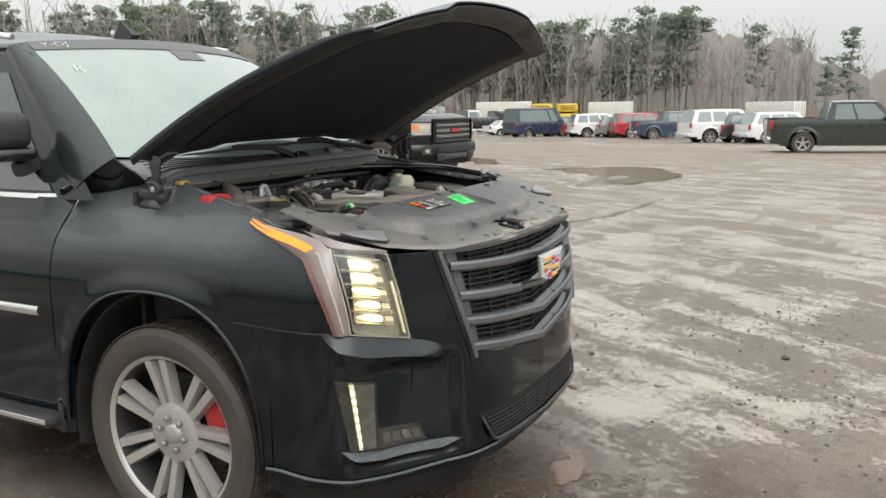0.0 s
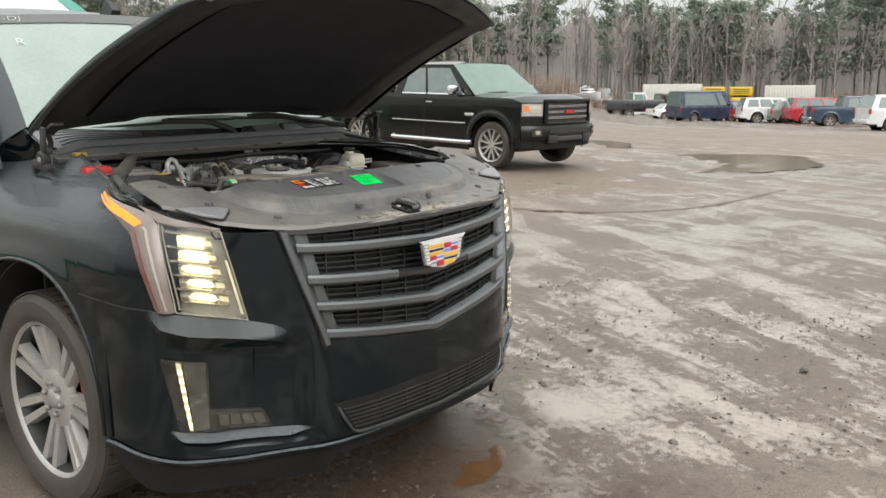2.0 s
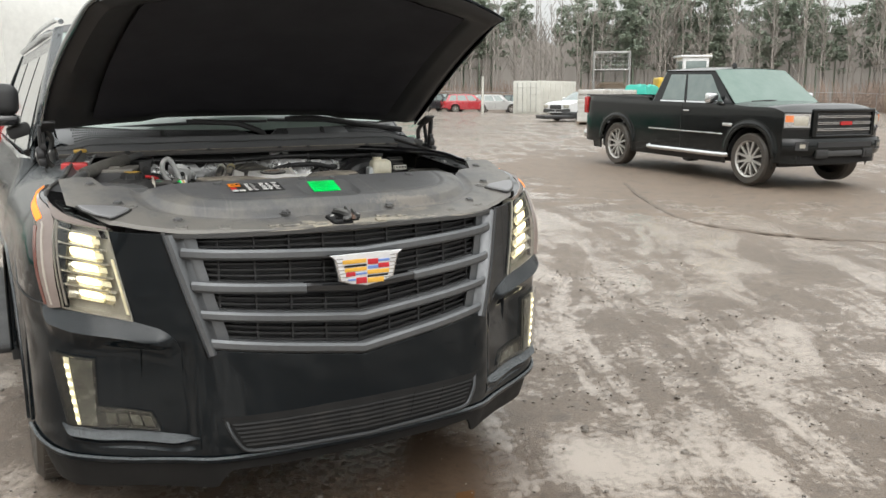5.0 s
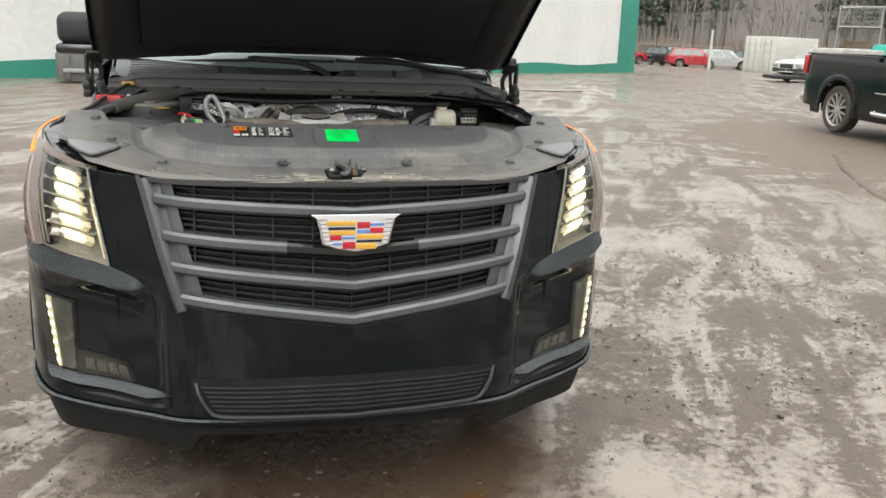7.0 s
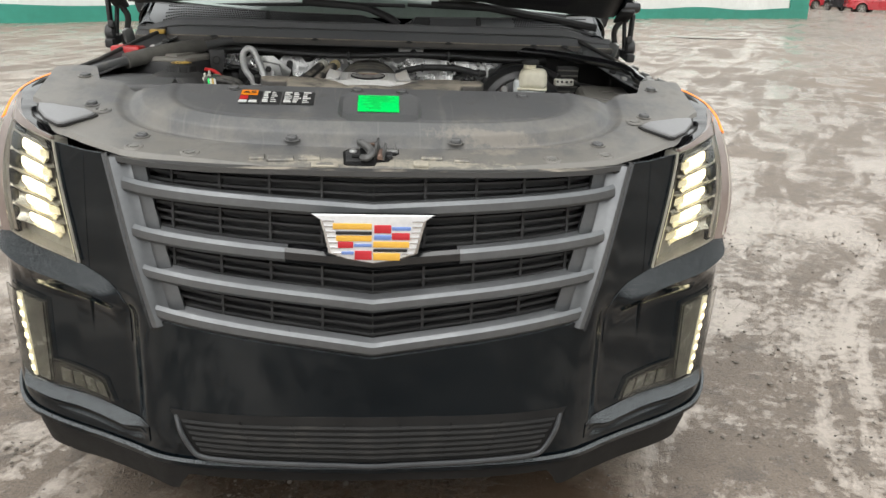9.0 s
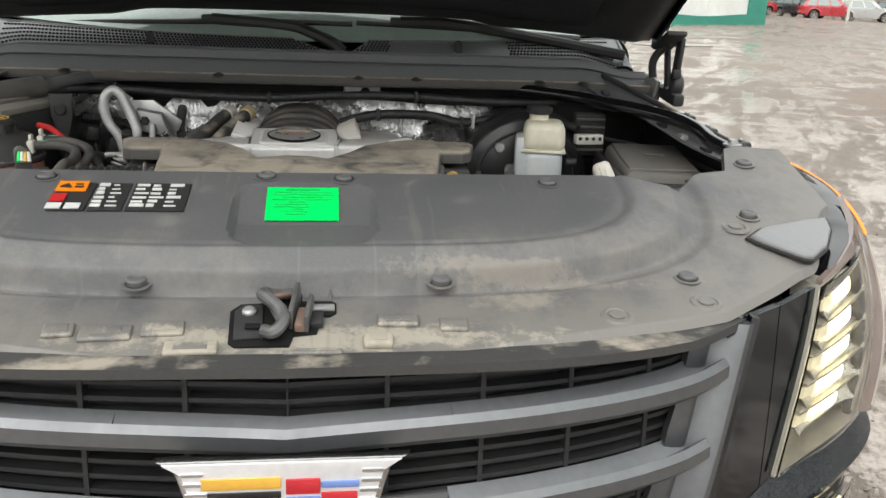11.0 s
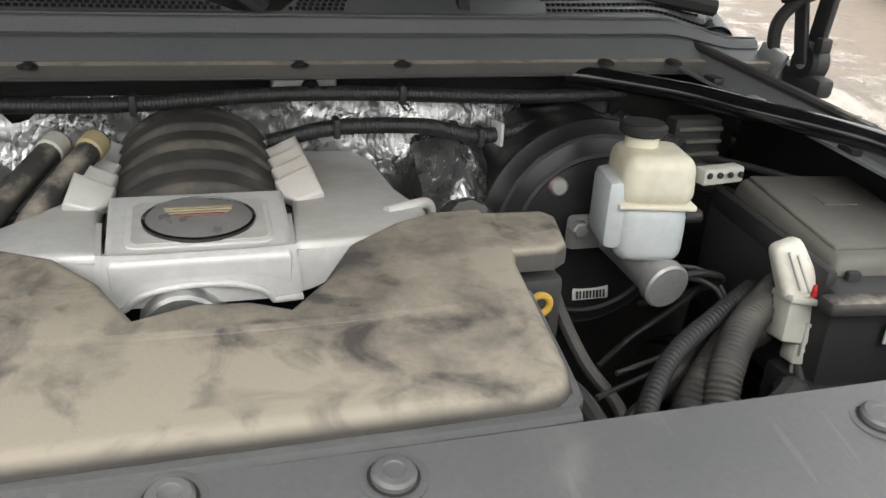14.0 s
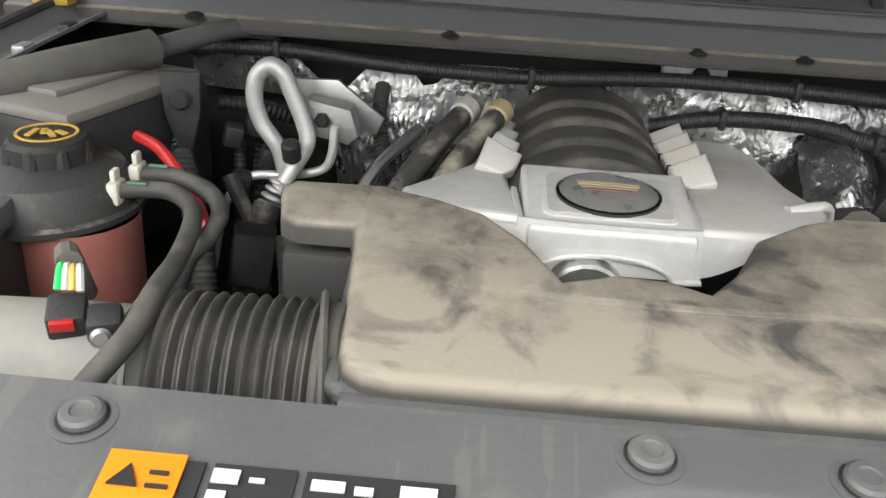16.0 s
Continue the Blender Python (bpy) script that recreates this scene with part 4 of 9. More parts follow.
def rim_dust(m):
    """More dust lies on the low rim and band of the cover than on its pad."""
    n, l = m.node_tree.nodes, m.node_tree.links
    b = n["Principled BSDF"]
    col = b.inputs["Base Color"].links[0].from_socket
    tc = n.new("ShaderNodeTexCoord")
    mp = n.new("ShaderNodeMapping")
    mp.vector_type = "TEXTURE"
    mp.inputs["Location"].default_value = (0, 0.52, 0)
    mp.inputs["Scale"].default_value = (0.60, 0.300, 1000)
    ln = n.new("ShaderNodeVectorMath")
    ln.operation = "LENGTH"
    t = n.new("ShaderNodeTexNoise")
    t.inputs["Scale"].default_value, t.inputs["Detail"].default_value, t.inputs["Roughness"].default_value = 9.0, 6.0, 0.7
    ad = n.new("ShaderNodeMath")
    ad.operation = "MULTIPLY_ADD"
    ad.inputs[1].default_value = 2.0
    rg = n.new("ShaderNodeMapRange")
    for k, v in (("From Min", 1.95), ("From Max", 2.45), ("To Min", 0.0), ("To Max", 0.55)):
        rg.inputs[k].default_value = v
    x = n.new("ShaderNodeMix")
    x.data_type = "RGBA"
    x.inputs["B"].default_value = (0.195, 0.180, 0.155, 1)
    l.new(tc.outputs["Object"], mp.inputs["Vector"])
    l.new(mp.outputs["Vector"], ln.inputs[0])
    l.new(tc.outputs["Object"], t.inputs["Vector"])
    l.new(t.outputs["Fac"], ad.inputs[0])
    l.new(ln.outputs["Value"], ad.inputs[2])
    l.new(ad.outputs[0], rg.inputs["Value"])
    l.new(rg.outputs["Result"], x.inputs["Factor"])
    l.new(col, x.inputs["A"])
    col = x.outputs["Result"]
    # pale crust of dried dirt beside the latch, and a scuffed patch behind it
    for cx, cy, rx, ry, lo, hi, amt, c in ((0.03, 0.095, 0.40, 0.045, 1.10, 0.75, 0.62, (0.38, 0.345, 0.275)), (0.30, 0.175, 0.10, 0.035, 1.10, 0.65, 0.40, (0.34, 0.30, 0.24)), (0.33, 0.215, 0.30, 0.020, 1.05, 0.75, 0.30, (0.32, 0.275, 0.22))):
        mq = n.new("ShaderNodeMapping")
        mq.vector_type = "TEXTURE"
        mq.inputs["Location"].default_value = (cx, cy, 0)
        mq.inputs["Scale"].default_value = (rx, ry, 1000)
        lq = n.new("ShaderNodeVectorMath")
        lq.operation = "LENGTH"
        nq = n.new("ShaderNodeTexNoise")
        nq.inputs["Scale"].default_value, nq.inputs["Detail"].default_value, nq.inputs["Roughness"].default_value = 34.0, 8.0, 0.75
        aq = n.new("ShaderNodeMath")
        aq.operation = "MULTIPLY_ADD"
        aq.inputs[1].default_value = 2.4
        rq = n.new("ShaderNodeMapRange")
        for k, v in (("From Min", lo + 0.8), ("From Max", hi + 0.8), ("To Min", 0.0), ("To Max", amt)):
            rq.inputs[k].default_value = v
        xq = n.new("ShaderNodeMix")
        xq.data_type = "RGBA"
        xq.inputs["B"].default_value = (*c, 1)
        l.new(tc.outputs["Object"], mq.inputs["Vector"])
        l.new(mq.outputs["Vector"], lq.inputs[0])
        l.new(tc.outputs["Object"], nq.inputs["Vector"])
        l.new(nq.outputs["Fac"], aq.inputs[0])
        l.new(lq.outputs["Value"], aq.inputs[2])
        l.new(aq.outputs[0], rq.inputs["Value"])
        l.new(rq.outputs["Result"], xq.inputs["Factor"])
        l.new(col, xq.inputs["A"])
        col = xq.outputs["Result"]
    # dried drips that ran down the pad
    md = n.new("ShaderNodeMapping")
    md.inputs["Scale"].default_value = (70, 6, 1)
    nd = n.new("ShaderNodeTexNoise")
    nd.inputs["Scale"].default_value, nd.inputs["Detail"].default_value, nd.inputs["Distortion"].default_value = 1.0, 3.0, 0.5
    rd = n.new("ShaderNodeMapRange")
    for k, v in (("From Min", 0.62), ("From Max", 0.66), ("To Min", 0.0), ("To Max", 0.30)):
        rd.inputs[k].default_value = v
    xd = n.new("ShaderNodeMix")
    xd.data_type = "RGBA"
    xd.inputs["B"].default_value = (0.155, 0.15, 0.14, 1)
    l.new(tc.outputs["Object"], md.inputs["Vector"])
    l.new(md.outputs["Vector"], nd.inputs["Vector"])
    l.new(nd.outputs["Fac"], rd.inputs["Value"])
    l.new(rd.outputs["Result"], xd.inputs["Factor"])
    l.new(col, xd.inputs["A"])
    l.new(xd.outputs["Result"], b.inputs["Base Color"])


M_COVER = mat("grey_radiator_cover", (0.082, 0.083, 0.085), (0.100, 0.100, 0.100), rough=0.44, r2=0.58, scale=7, bump=0.05, bscale=220, dust=(0.118, 0.116, 0.110), dust_amt=0.10, dust_scale=14, smear=0.6)
rim_dust(M_COVER)


def front_y(x):
    return curve_at(PLAN, abs(x))


def shroud_base(x, y):
    return 1.066 + 0.20 * y + 0.12 * max(0.0, y - 0.2)


def shroud_z(x, y):
    """The moulded cover over the radiator: a low rim, a stepped wall, a sloping band and a raised pad with a shallow recess."""
    b = shroud_base(x, y)
    dy = max(0.0, 0.47 - y)
    ra = ((abs(x) / 0.630) ** 3.0 + (dy / 0.272) ** 3.0) ** (1 / 3.0)
    rb = ((abs(x) / 0.5275) ** 3.6 + (dy / 0.239) ** 3.6) ** (1 / 3.6)
    pad = max(1.159 + 0.235 * (y - 0.231), b + 0.022)
    if ra >= 1.0:
        z = b - 0.005 * smooth01((1.06 - ra) / 0.04)
    elif rb <= 1.0:
        z = pad - 0.002 * smooth01((rb - 0.93) / 0.04) * smooth01((0.985 - rb) / 0.02)
    else:
        t = (1.0 - ra) / ((1.0 - ra) + (rb - 1.0))
        mid = lerp(b, pad, 0.58)
        z = lerp(b - 0.005, mid, t / 0.25) if t < 0.25 else lerp(mid, pad, (t - 0.25) / 0.75)
    q = (abs(x - 0.013) / 0.104) ** 5 + (abs(y - 0.329) / 0.092) ** 5
    sink = 0.017 * (0.425 - y) / 0.105 if y > 0.320 else 0.017 * lerp(0.35, 1.0, (y - 0.237) / 0.083)
    return z - max(0.0, sink) * smooth01((1.0 - q) / 0.30)


def shroud_rear(x):
    a = abs(x)
    return curve_at([(0, 0.459), (0.53, 0.461), (0.60, 0.448), (0.63, 0.47), (0.68, 0.515), (0.735, 0.525), (0.765, 0.605), (0.80, 0.612), (0.87, 0.60)], a)


def shroud_pt(u, v):
    x = lerp(-0.872, 0.872, u)
    y0 = front_y(x) + 0.028 + 0.10 * smooth01((abs(x) - 0.76) / 0.10)
    y0 = max(y0, curve_at([(0, 0.036), (0.2, 0.050), (0.34, 0.083), (0.51, 0.117), (0.62, 0.145), (0.9, 0.15)], abs(x)))
    y = lerp(y0, shroud_rear(x), v)
    z = shroud_z(x, y)
    if v < 0.03:
        z -= 0.010 * (1 - v / 0.03)
    if v > 0.985:
        z -= 0.012
    return Vector((x, y, z))


shroud = sheet("radiator_cover", shroud_pt, 340, 190, M_COVER, SUV, 0.004, "dusty grey plastic radiator cover")
for g in (-1, 1):
    outline = [(0.690, 0.316), (0.700, 0.300), (0.748, 0.256), (0.762, 0.254), (0.800, 0.286), (0.832, 0.335), (0.842, 0.372), (0.800, 0.362), (0.760, 0.352), (0.720, 0.340)]
    lay = pose(0, 0.31, shroud_base(0.77, 0.31) + 0.001, 14.5, 0, 0)
    plate("corner_gap", [(g * (0.772 + (x - 0.772) * 1.09), (y - 0.31) * 1.10) for x, y in outline], lay, 0.004, 0.0, M_BAY, shroud)
    plate("corner_cover", [(g * x, y - 0.31) for x, y in outline], lay, 0.011, 0.005, M_CORNER, shroud, "smooth grey corner cover above headlight", seg=3)
PINS = [(0.198, 0.205, 0.007), (-0.198, 0.205, 0.007), (0.556, 0.226, 0.004), (-0.556, 0.226, 0.004), (0.716, 0.381, 0.006), (-0.716, 0.381, 0.006),
        (0.070, 0.433, 0.004), (-0.048, 0.438, 0.004), (0.392, 0.425, 0.004), (-0.369, 0.430, 0.004), (0.78, 0.545, 0.004), (-0.78, 0.545, 0.004)]
for x, y, h in PINS:
    m_ = Matrix.Translation((x, y, shroud_z(x, y))) @ Matrix.Rotation(radians(9), 4, "X")
    part("clip_seat", add_lathe(bmesh.new(), [(0.0200, -0.001), (0.0200, 0.0006), (0.0172, 0.0012), (0.0150, 0.0006)], m_, 28), M_COVER, shroud)
    part("clip_gap", add_lathe(bmesh.new(), [(0.0152, 0.0009), (0.0, 0.0009)], m_, 20), M_BAY, shroud)
    part("push_clip", add_lathe(bmesh.new(), [(0.0130, 0.0), (0.0130, h), (0.0110, h + 0.002), (0.0068, h + 0.0024), (0.006, h + 0.0014), (0.0, h + 0.001)], m_, 24), M_SHROUD, shroud)
for g in (-1, 1):
    for x, y in ((0.681, 0.350), (0.560, 0.166), (0.425, 0.136)):
        m_ = Matrix.Translation((g * x, y, shroud_z(x, y))) @ Matrix.Rotation(radians(9), 4, "X")
        boss = part("boss", add_lathe(bmesh.new(), [(0.0235, -0.001), (0.0205, 0.002), (0.0165, 0.0024), (0.0145, 0.0006), (0.0, 0.0006)], m_, 24), M_COVER, shroud)
        part("boss_screw", add_lathe(bmesh.new(), [(0.0105, 0.0), (0.0105, 0.003), (0.004, 0.004), (0.0, 0.0035)], m_, 18), M_SEAT, boss)


def on_shroud(name, x0, x1, y0, y1, material, parent, lift, label="", shear=0.0):
    return sheet(name, lambda u, v: Vector((lerp(x0, x1, u) + shear * v, lerp(y0, y1, v), shroud_z(lerp(x0, x1, u), lerp(y0, y1, v)) + lift)), 10, 8, material, parent, 0.0015, label)


green = on_shroud("green_notice", -0.044, 0.062, 0.326, 0.402, M_GREEN, shroud, 0.004, "bright green paper notice")
for k in range(11):
    w = (0.05, 0.085, 0.09, 0.06, 0.088, 0.04, 0.08, 0.085, 0.03, 0.07, 0.05)[k]
    on_shroud("print_line", 0.009 - w / 2, 0.009 + w / 2 * (1 if k < 5 else 0.2), 0.393 - 0.0056 * k, 0.3938 - 0.0056 * k + 0.0015 * (k == 0), M_GTEXT, green, 0.0056)
for k in range(3):
    on_shroud("label_panel", (-0.340, -0.285, -0.235)[k], (-0.290, -0.240, -0.155)[k], 0.322, 0.405, M_TEXT, shroud, 0.003, "black warning label")
on_shroud("label_orange", -0.342, -0.300, 0.375, 0.406, M_ORANGE, shroud, 0.0055)
rl = random.Random(5)
for x0, x1 in ((-0.342, -0.322), (-0.317, -0.297)):
    on_shroud("label_print", x0, x1, 0.324, 0.339, M_LABEL, shroud, 0.0055)
for k in range(6):
    y0 = 0.329 + 0.0125 * k
    on_shroud("label_print", -0.284, -0.284 + rl.uniform(0.010, 0.016), y0, y0 + rl.uniform(0.005, 0.009), M_LABEL, shroud, 0.0055)
    on_shroud("label_print", -0.264, -0.264 + rl.uniform(0.008, 0.018), y0 + 0.002, y0 + 0.0045, M_LABEL, shroud, 0.0055)
    for x0 in (-0.231, -0.208, -0.184):
        on_shroud("label_print", x0, x0 + rl.uniform(0.010, 0.020), y0 + rl.uniform(0, 0.002), y0 + rl.uniform(0.004, 0.009), M_LABEL, shroud, 0.0055)
on_shroud("label_red", -0.342, -0.322, 0.345, 0.367, M_REDP, shroud, 0.0055)
plate("warning_triangle", [(-0.008, -0.006), (0.008, -0.006), (0, 0.009)], pose(-0.328, 0.389, shroud_z(-0.328, 0.389) + 0.006, 5, 0, 0), 0.0015, 0, M_TEXT, shroud)
on_shroud("label_print", -0.316, -0.304, 0.383, 0.385, M_TEXT, shroud, 0.008)
on_shroud("label_print", -0.316, -0.306, 0.391, 0.393, M_TEXT, shroud, 0.008)
for g in (-1, 1):
    sheet("rear_ledge", lambda u, v: Vector((g * lerp(0.20, 0.60, u), lerp(0.452, 0.495 - 0.010 * u, v), 1.176 - 0.020 * v - 0.010 * (1 - u))), 16, 4, M_SHROUD, shroud, 0.004)
# hood latch; a near-black plate paints the shade of its cut-out
def flat_on_cover(name, outline, lift, thick, material, parent, label="", bevel=0.0):
    """A plate that lies on the rim of the cover."""
    cy = sum(b for _, b in outline) / len(outline)
    return plate(name, [(a, b - cy) for a, b in outline], pose(0, cy, shroud_base(0, cy) + lift, 11.3, 0, 0), thick, bevel, material, parent, label)


latch = flat_on_cover("hood_latch", [(-0.074, 0.150), (-0.062, 0.166), (-0.034, 0.168), (-0.034, 0.190), (-0.028, 0.199), (0.008, 0.197), (0.014, 0.188), (0.014, 0.172), (0.052, 0.172), (0.058, 0.166), (0.058, 0.146), (0.050, 0.138), (0.040, 0.138), (0.034, 0.100), (0.006, 0.096), (0.002, 0.074), (-0.062, 0.074), (-0.070, 0.082)], 0.0005, 0.003, M_HOLE_SHADE, SUV, "black hood latch on a dark plate painted as its cut-out")
flat_on_cover("latch_plate", [(-0.068, 0.146), (-0.058, 0.160), (-0.034, 0.160), (-0.030, 0.088), (-0.064, 0.084)], 0.004, 0.003, M_BLACK, latch, bevel=0.001)
rcyl("latch_pin", (-0.050, 0.142, 1.097), (-0.050, 0.140, 1.107), 0.009, M_ZINC, latch)
rbox("latch_slot", (-0.043, 0.105, 1.0975), (0.018, 0.010, 0.003), 0.001, M_HOLE_SHADE, latch, (11, 0, 0))
tube("latch_lever", [(-0.030, 0.165, 1.118), (-0.034, 0.148, 1.123), (-0.024, 0.132, 1.122), (-0.010, 0.112, 1.116), (-0.006, 0.094, 1.108), (-0.016, 0.080, 1.100), (-0.028, 0.090, 1.098)], 0.008, M_LATCH, latch, seg=10)
flat_on_cover("latch_blade", [(-0.040, 0.152), (-0.022, 0.150), (-0.002, 0.112), (-0.004, 0.090), (-0.014, 0.100), (-0.026, 0.134)], 0.018, 0.004, M_LATCH, latch, bevel=0.001)
rbox("latch_bracket", (0.006, 0.140, 1.110), (0.006, 0.070, 0.030), 0.002, M_LATCH, latch, (11, 0, -6))
rbox("latch_bracket", (0.024, 0.126, 1.106), (0.006, 0.056, 0.024), 0.002, M_LATCH, latch, (11, 0, -6))
rbox("latch_bridge", (-0.010, 0.176, 1.112), (0.046, 0.018, 0.006), 0.002, M_LATCH, latch, (20, 0, 6))
rbox("latch_spring", (0.015, 0.118, 1.100), (0.013, 0.042, 0.012), 0.003, M_RUSTST, latch, (11, 0, -6))
rbox("latch_tongue", (-0.012, 0.160, 1.116), (0.026, 0.008, 0.006), 0.002, M_RUSTST, latch, (11, 0, 20))
rbox("latch_arm", (0.038, 0.152, 1.102), (0.036, 0.012, 0.006), 0.002, M_ZINC, latch, (11, 0, 0))
rbox("release_lever", (0.034, 0.124, 1.098), (0.016, 0.030, 0.008), 0.002, M_BLACK, latch, (11, 0, 0))
# moulded blocks and bumps along the front of the rim
for x, y, w, d, h, m_ in ((-0.215, 0.100, 0.060, 0.030, 0.007, M_COVER), (-0.112, 0.072, 0.062, 0.026, 0.006, M_CREAMDIRT), (-0.150, 0.110, 0.050, 0.028, 0.006, M_COVER), (0.108, 0.078, 0.036, 0.026, 0.012, M_CREAMDIRT), (0.135, 0.122, 0.052, 0.024, 0.008, M_COVER),
                          (0.205, 0.110, 0.036, 0.026, 0.007, M_COVER), (-0.270, 0.105, 0.036, 0.026, 0.007, M_COVER), (0.05, 0.186, 0.004, 0.05, 0.004, M_COVER), (0.030, 0.064, 0.07, 0.010, 0.005, M_COVER)):
    y0 = y + front_y(x) * 0.8
    tab = rbox("rim_tab", (x, y0, shroud_base(x, y0) + h * 0.3), (w, d, h), min(w, d, h) * 0.42, m_, shroud, (11, 0, -x * 18), seg=3)
    if w > 0.03:
        rbox("tab_dimple", (x, y0, shroud_base(x, y0) + h * 0.8 + 0.0005), (w * 0.62, d * 0.55, 0.001), 0.0004, M_COVER, tab, (11, 0, -x * 18))

# intake plenum
AIR = [(-0.240, 0.556), (-0.234, 0.536), (-0.220, 0.524), (-0.197, 0.519), (0.187, 0.522), (0.208, 0.526), (0.221, 0.538), (0.228, 0.557), (0.252, 0.735), (0.262, 0.765), (0.258, 0.862), (0.200, 0.860), (0.157, 0.838), (0.106, 0.795), (0.072, 0.725), (0.040, 0.682), (0.012, 0.698), (-0.034, 0.702), (-0.076, 0.684),
       (-0.105, 0.750), (-0.143, 0.803), (-0.190, 0.830), (-0.230, 0.845), (-0.262, 0.848), (-0.266, 0.765), (-0.258, 0.735)]
AIR = [(x * 1.025, y) for x, y in AIR]
plenum = plate("intake_plenum", AIR, pose(0, 0, 1.142, 1.5, 0, 0), 0.032, 0.014, M_AIRBOX, SUV, "intake plenum caked with dust", seg=5)
plate("plenum_flange", [(-0.190, 0.546), (0.180, 0.548), (0.206, 0.552), (0.218, 0.562), (0.238, 0.69), (-0.244, 0.69), (-0.230, 0.562), (-0.212, 0.550)], pose(0, 0, 1.118, 1.5, 0, 0), 0.030, 0.005, M_BLACK, plenum)
tube("plenum_lip", [(x, y - 0.001, 1.1500 + 0.0262 * y) for x, y in [(-0.256, 0.72)] + AIR[:8] + [(0.254, 0.70)]], 0.0085, M_SHROUD, plenum, seg=10, n=6)
plate("plenum_base", [(-0.205, 0.570), (0.195, 0.570), (0.205, 0.665), (-0.215, 0.665)], pose(0, 0, 1.0, 0, 0, 0), 0.138, 0.0, M_BLACK, plenum)
for g in (-1, 1):
    ear = plate("plenum_ear", [(g * (a - 0.005) - 0.008, b) for a, b in ((0.24, 0.752), (0.318, 0.752), (0.335, 0.765), (0.350, 0.83), (0.340, 0.848), (0.235, 0.852))], pose(0, 0, 1.148, 1.5, 0, 0), 0.024, 0.008, M_AIRBOX, plenum, seg=3)
    rbox("resonator", (g * 0.285 - 0.008, 0.80, 1.10), (0.09, 0.085, 0.11), 0.008, M_DIRTY, plenum)
# soft ridges pressed into its top
for x0, x1, y0, y1 in ((-0.2, 0.19, 0.655, 0.652),):
    tube("plenum_ridge", [(x0, y0, 1.1885 + 0.026 * (y0 - 0.5) - 0.0095), ((x0 + x1) / 2, (y0 + y1) / 2 - 0.008, 1.1885 + 0.026 * (y0 - 0.5) - 0.0085), (x1, y1, 1.1885 + 0.026 * (y1 - 0.5) - 0.0095)], 0.009, M_AIRBOX, plenum, seg=8)

# engine cover
EX = -0.025
cover = plate("engine_cover", [(EX - 0.080, 0.806), (EX + 0.080, 0.806), (EX + 0.085, 0.818), (EX + 0.087, 0.938), (EX - 0.087, 0.938), (EX - 0.085, 0.818)], pose(0, 0, 1.032, 7.5, 0, 0), 0.050, 0.008, M_SILVER, SUV, "silver plastic engine cover with scuffed oval badge", seg=4)


def cover_front(u, v):
    """The nose of the cover, leaning out, with an arch cut from its lower edge."""
    x = lerp(-0.086, 0.086, u)
    r = abs(x + 0.003) / 0.062
    foot = 1.137 + (0.022 * (1 - r * r) ** 0.5 if r < 1 else 0.0)
    z = lerp(foot, 1.191, v)
    lean = (1.191 - z) / 0.054
    return Vector((EX + x * lerp(1.06, 1.0, v), 0.801 - 0.004 * lean - 0.004 * (1 - abs(2 * u - 1) ** 3), z))


sheet("cover_front", cover_front, 48, 10, M_SILVER, cover, 0.006)
bm = bmesh.new()
add_tube(bm, [cover_front(q / 40, 0.0) + Vector((0, -0.001, 0.001)) for q in range(41)], 0.0032, 8, 1)
part("cover_edge", bm, M_SILVER, cover)
for g in (-1, 1):
    sheet("cover_cheek", lambda u, v: cover_front(0.5 + 0.5 * g, v) + Vector((g * 0.006 * u, 0.09 * u, -0.004 * u)), 6, 8, M_SILVER, cover, 0.005)
plate("badge_bed", rounded(0.135, 0.090, 0.012), pose(EX, 0.858, 1.1945, 7.5, 0, 0), 0.0030, 0.0015, M_SILVER, cover)
plate("badge_bed_floor", rounded(0.124, 0.079, 0.009), pose(EX, 0.858, 1.1970, 7.5, 0, 0), 0.0012, 0.0, M_SEATSILVER, cover)
badge = part("oval_badge", add_lathe(bmesh.new(), [(0.051, 0.0), (0.050, 0.005), (0.040, 0.008), (0, 0.009)], pose(EX, 0.858, 1.1965, 8, 0, 0) @ Matrix.Diagonal((1, 0.80, 1, 1)), 40), M_BADGE, cover, "scuffed grey oval badge")
part("badge_ring", add_lathe(bmesh.new(), [(0.0535, 0.0), (0.0535, 0.005), (0.0505, 0.0062), (0.0490, 0.004)], pose(EX, 0.858, 1.1965, 8, 0, 0) @ Matrix.Diagonal((1, 0.80, 1, 1)), 40), M_GLOSS, badge)
for k, (dy, w, m_) in enumerate(((0.009, 0.064, M_WORN), (0.004, 0.062, M_FERRULE), (-0.001, 0.056, M_WORN), (-0.006, 0.046, M_RUSTY_INK))):
    rbox("badge_stripe", (EX, 0.861 + dy, 1.2058 + 0.13 * dy), (w, 0.0036, 0.002), 0.0006, m_, badge, (8, 0, 0))
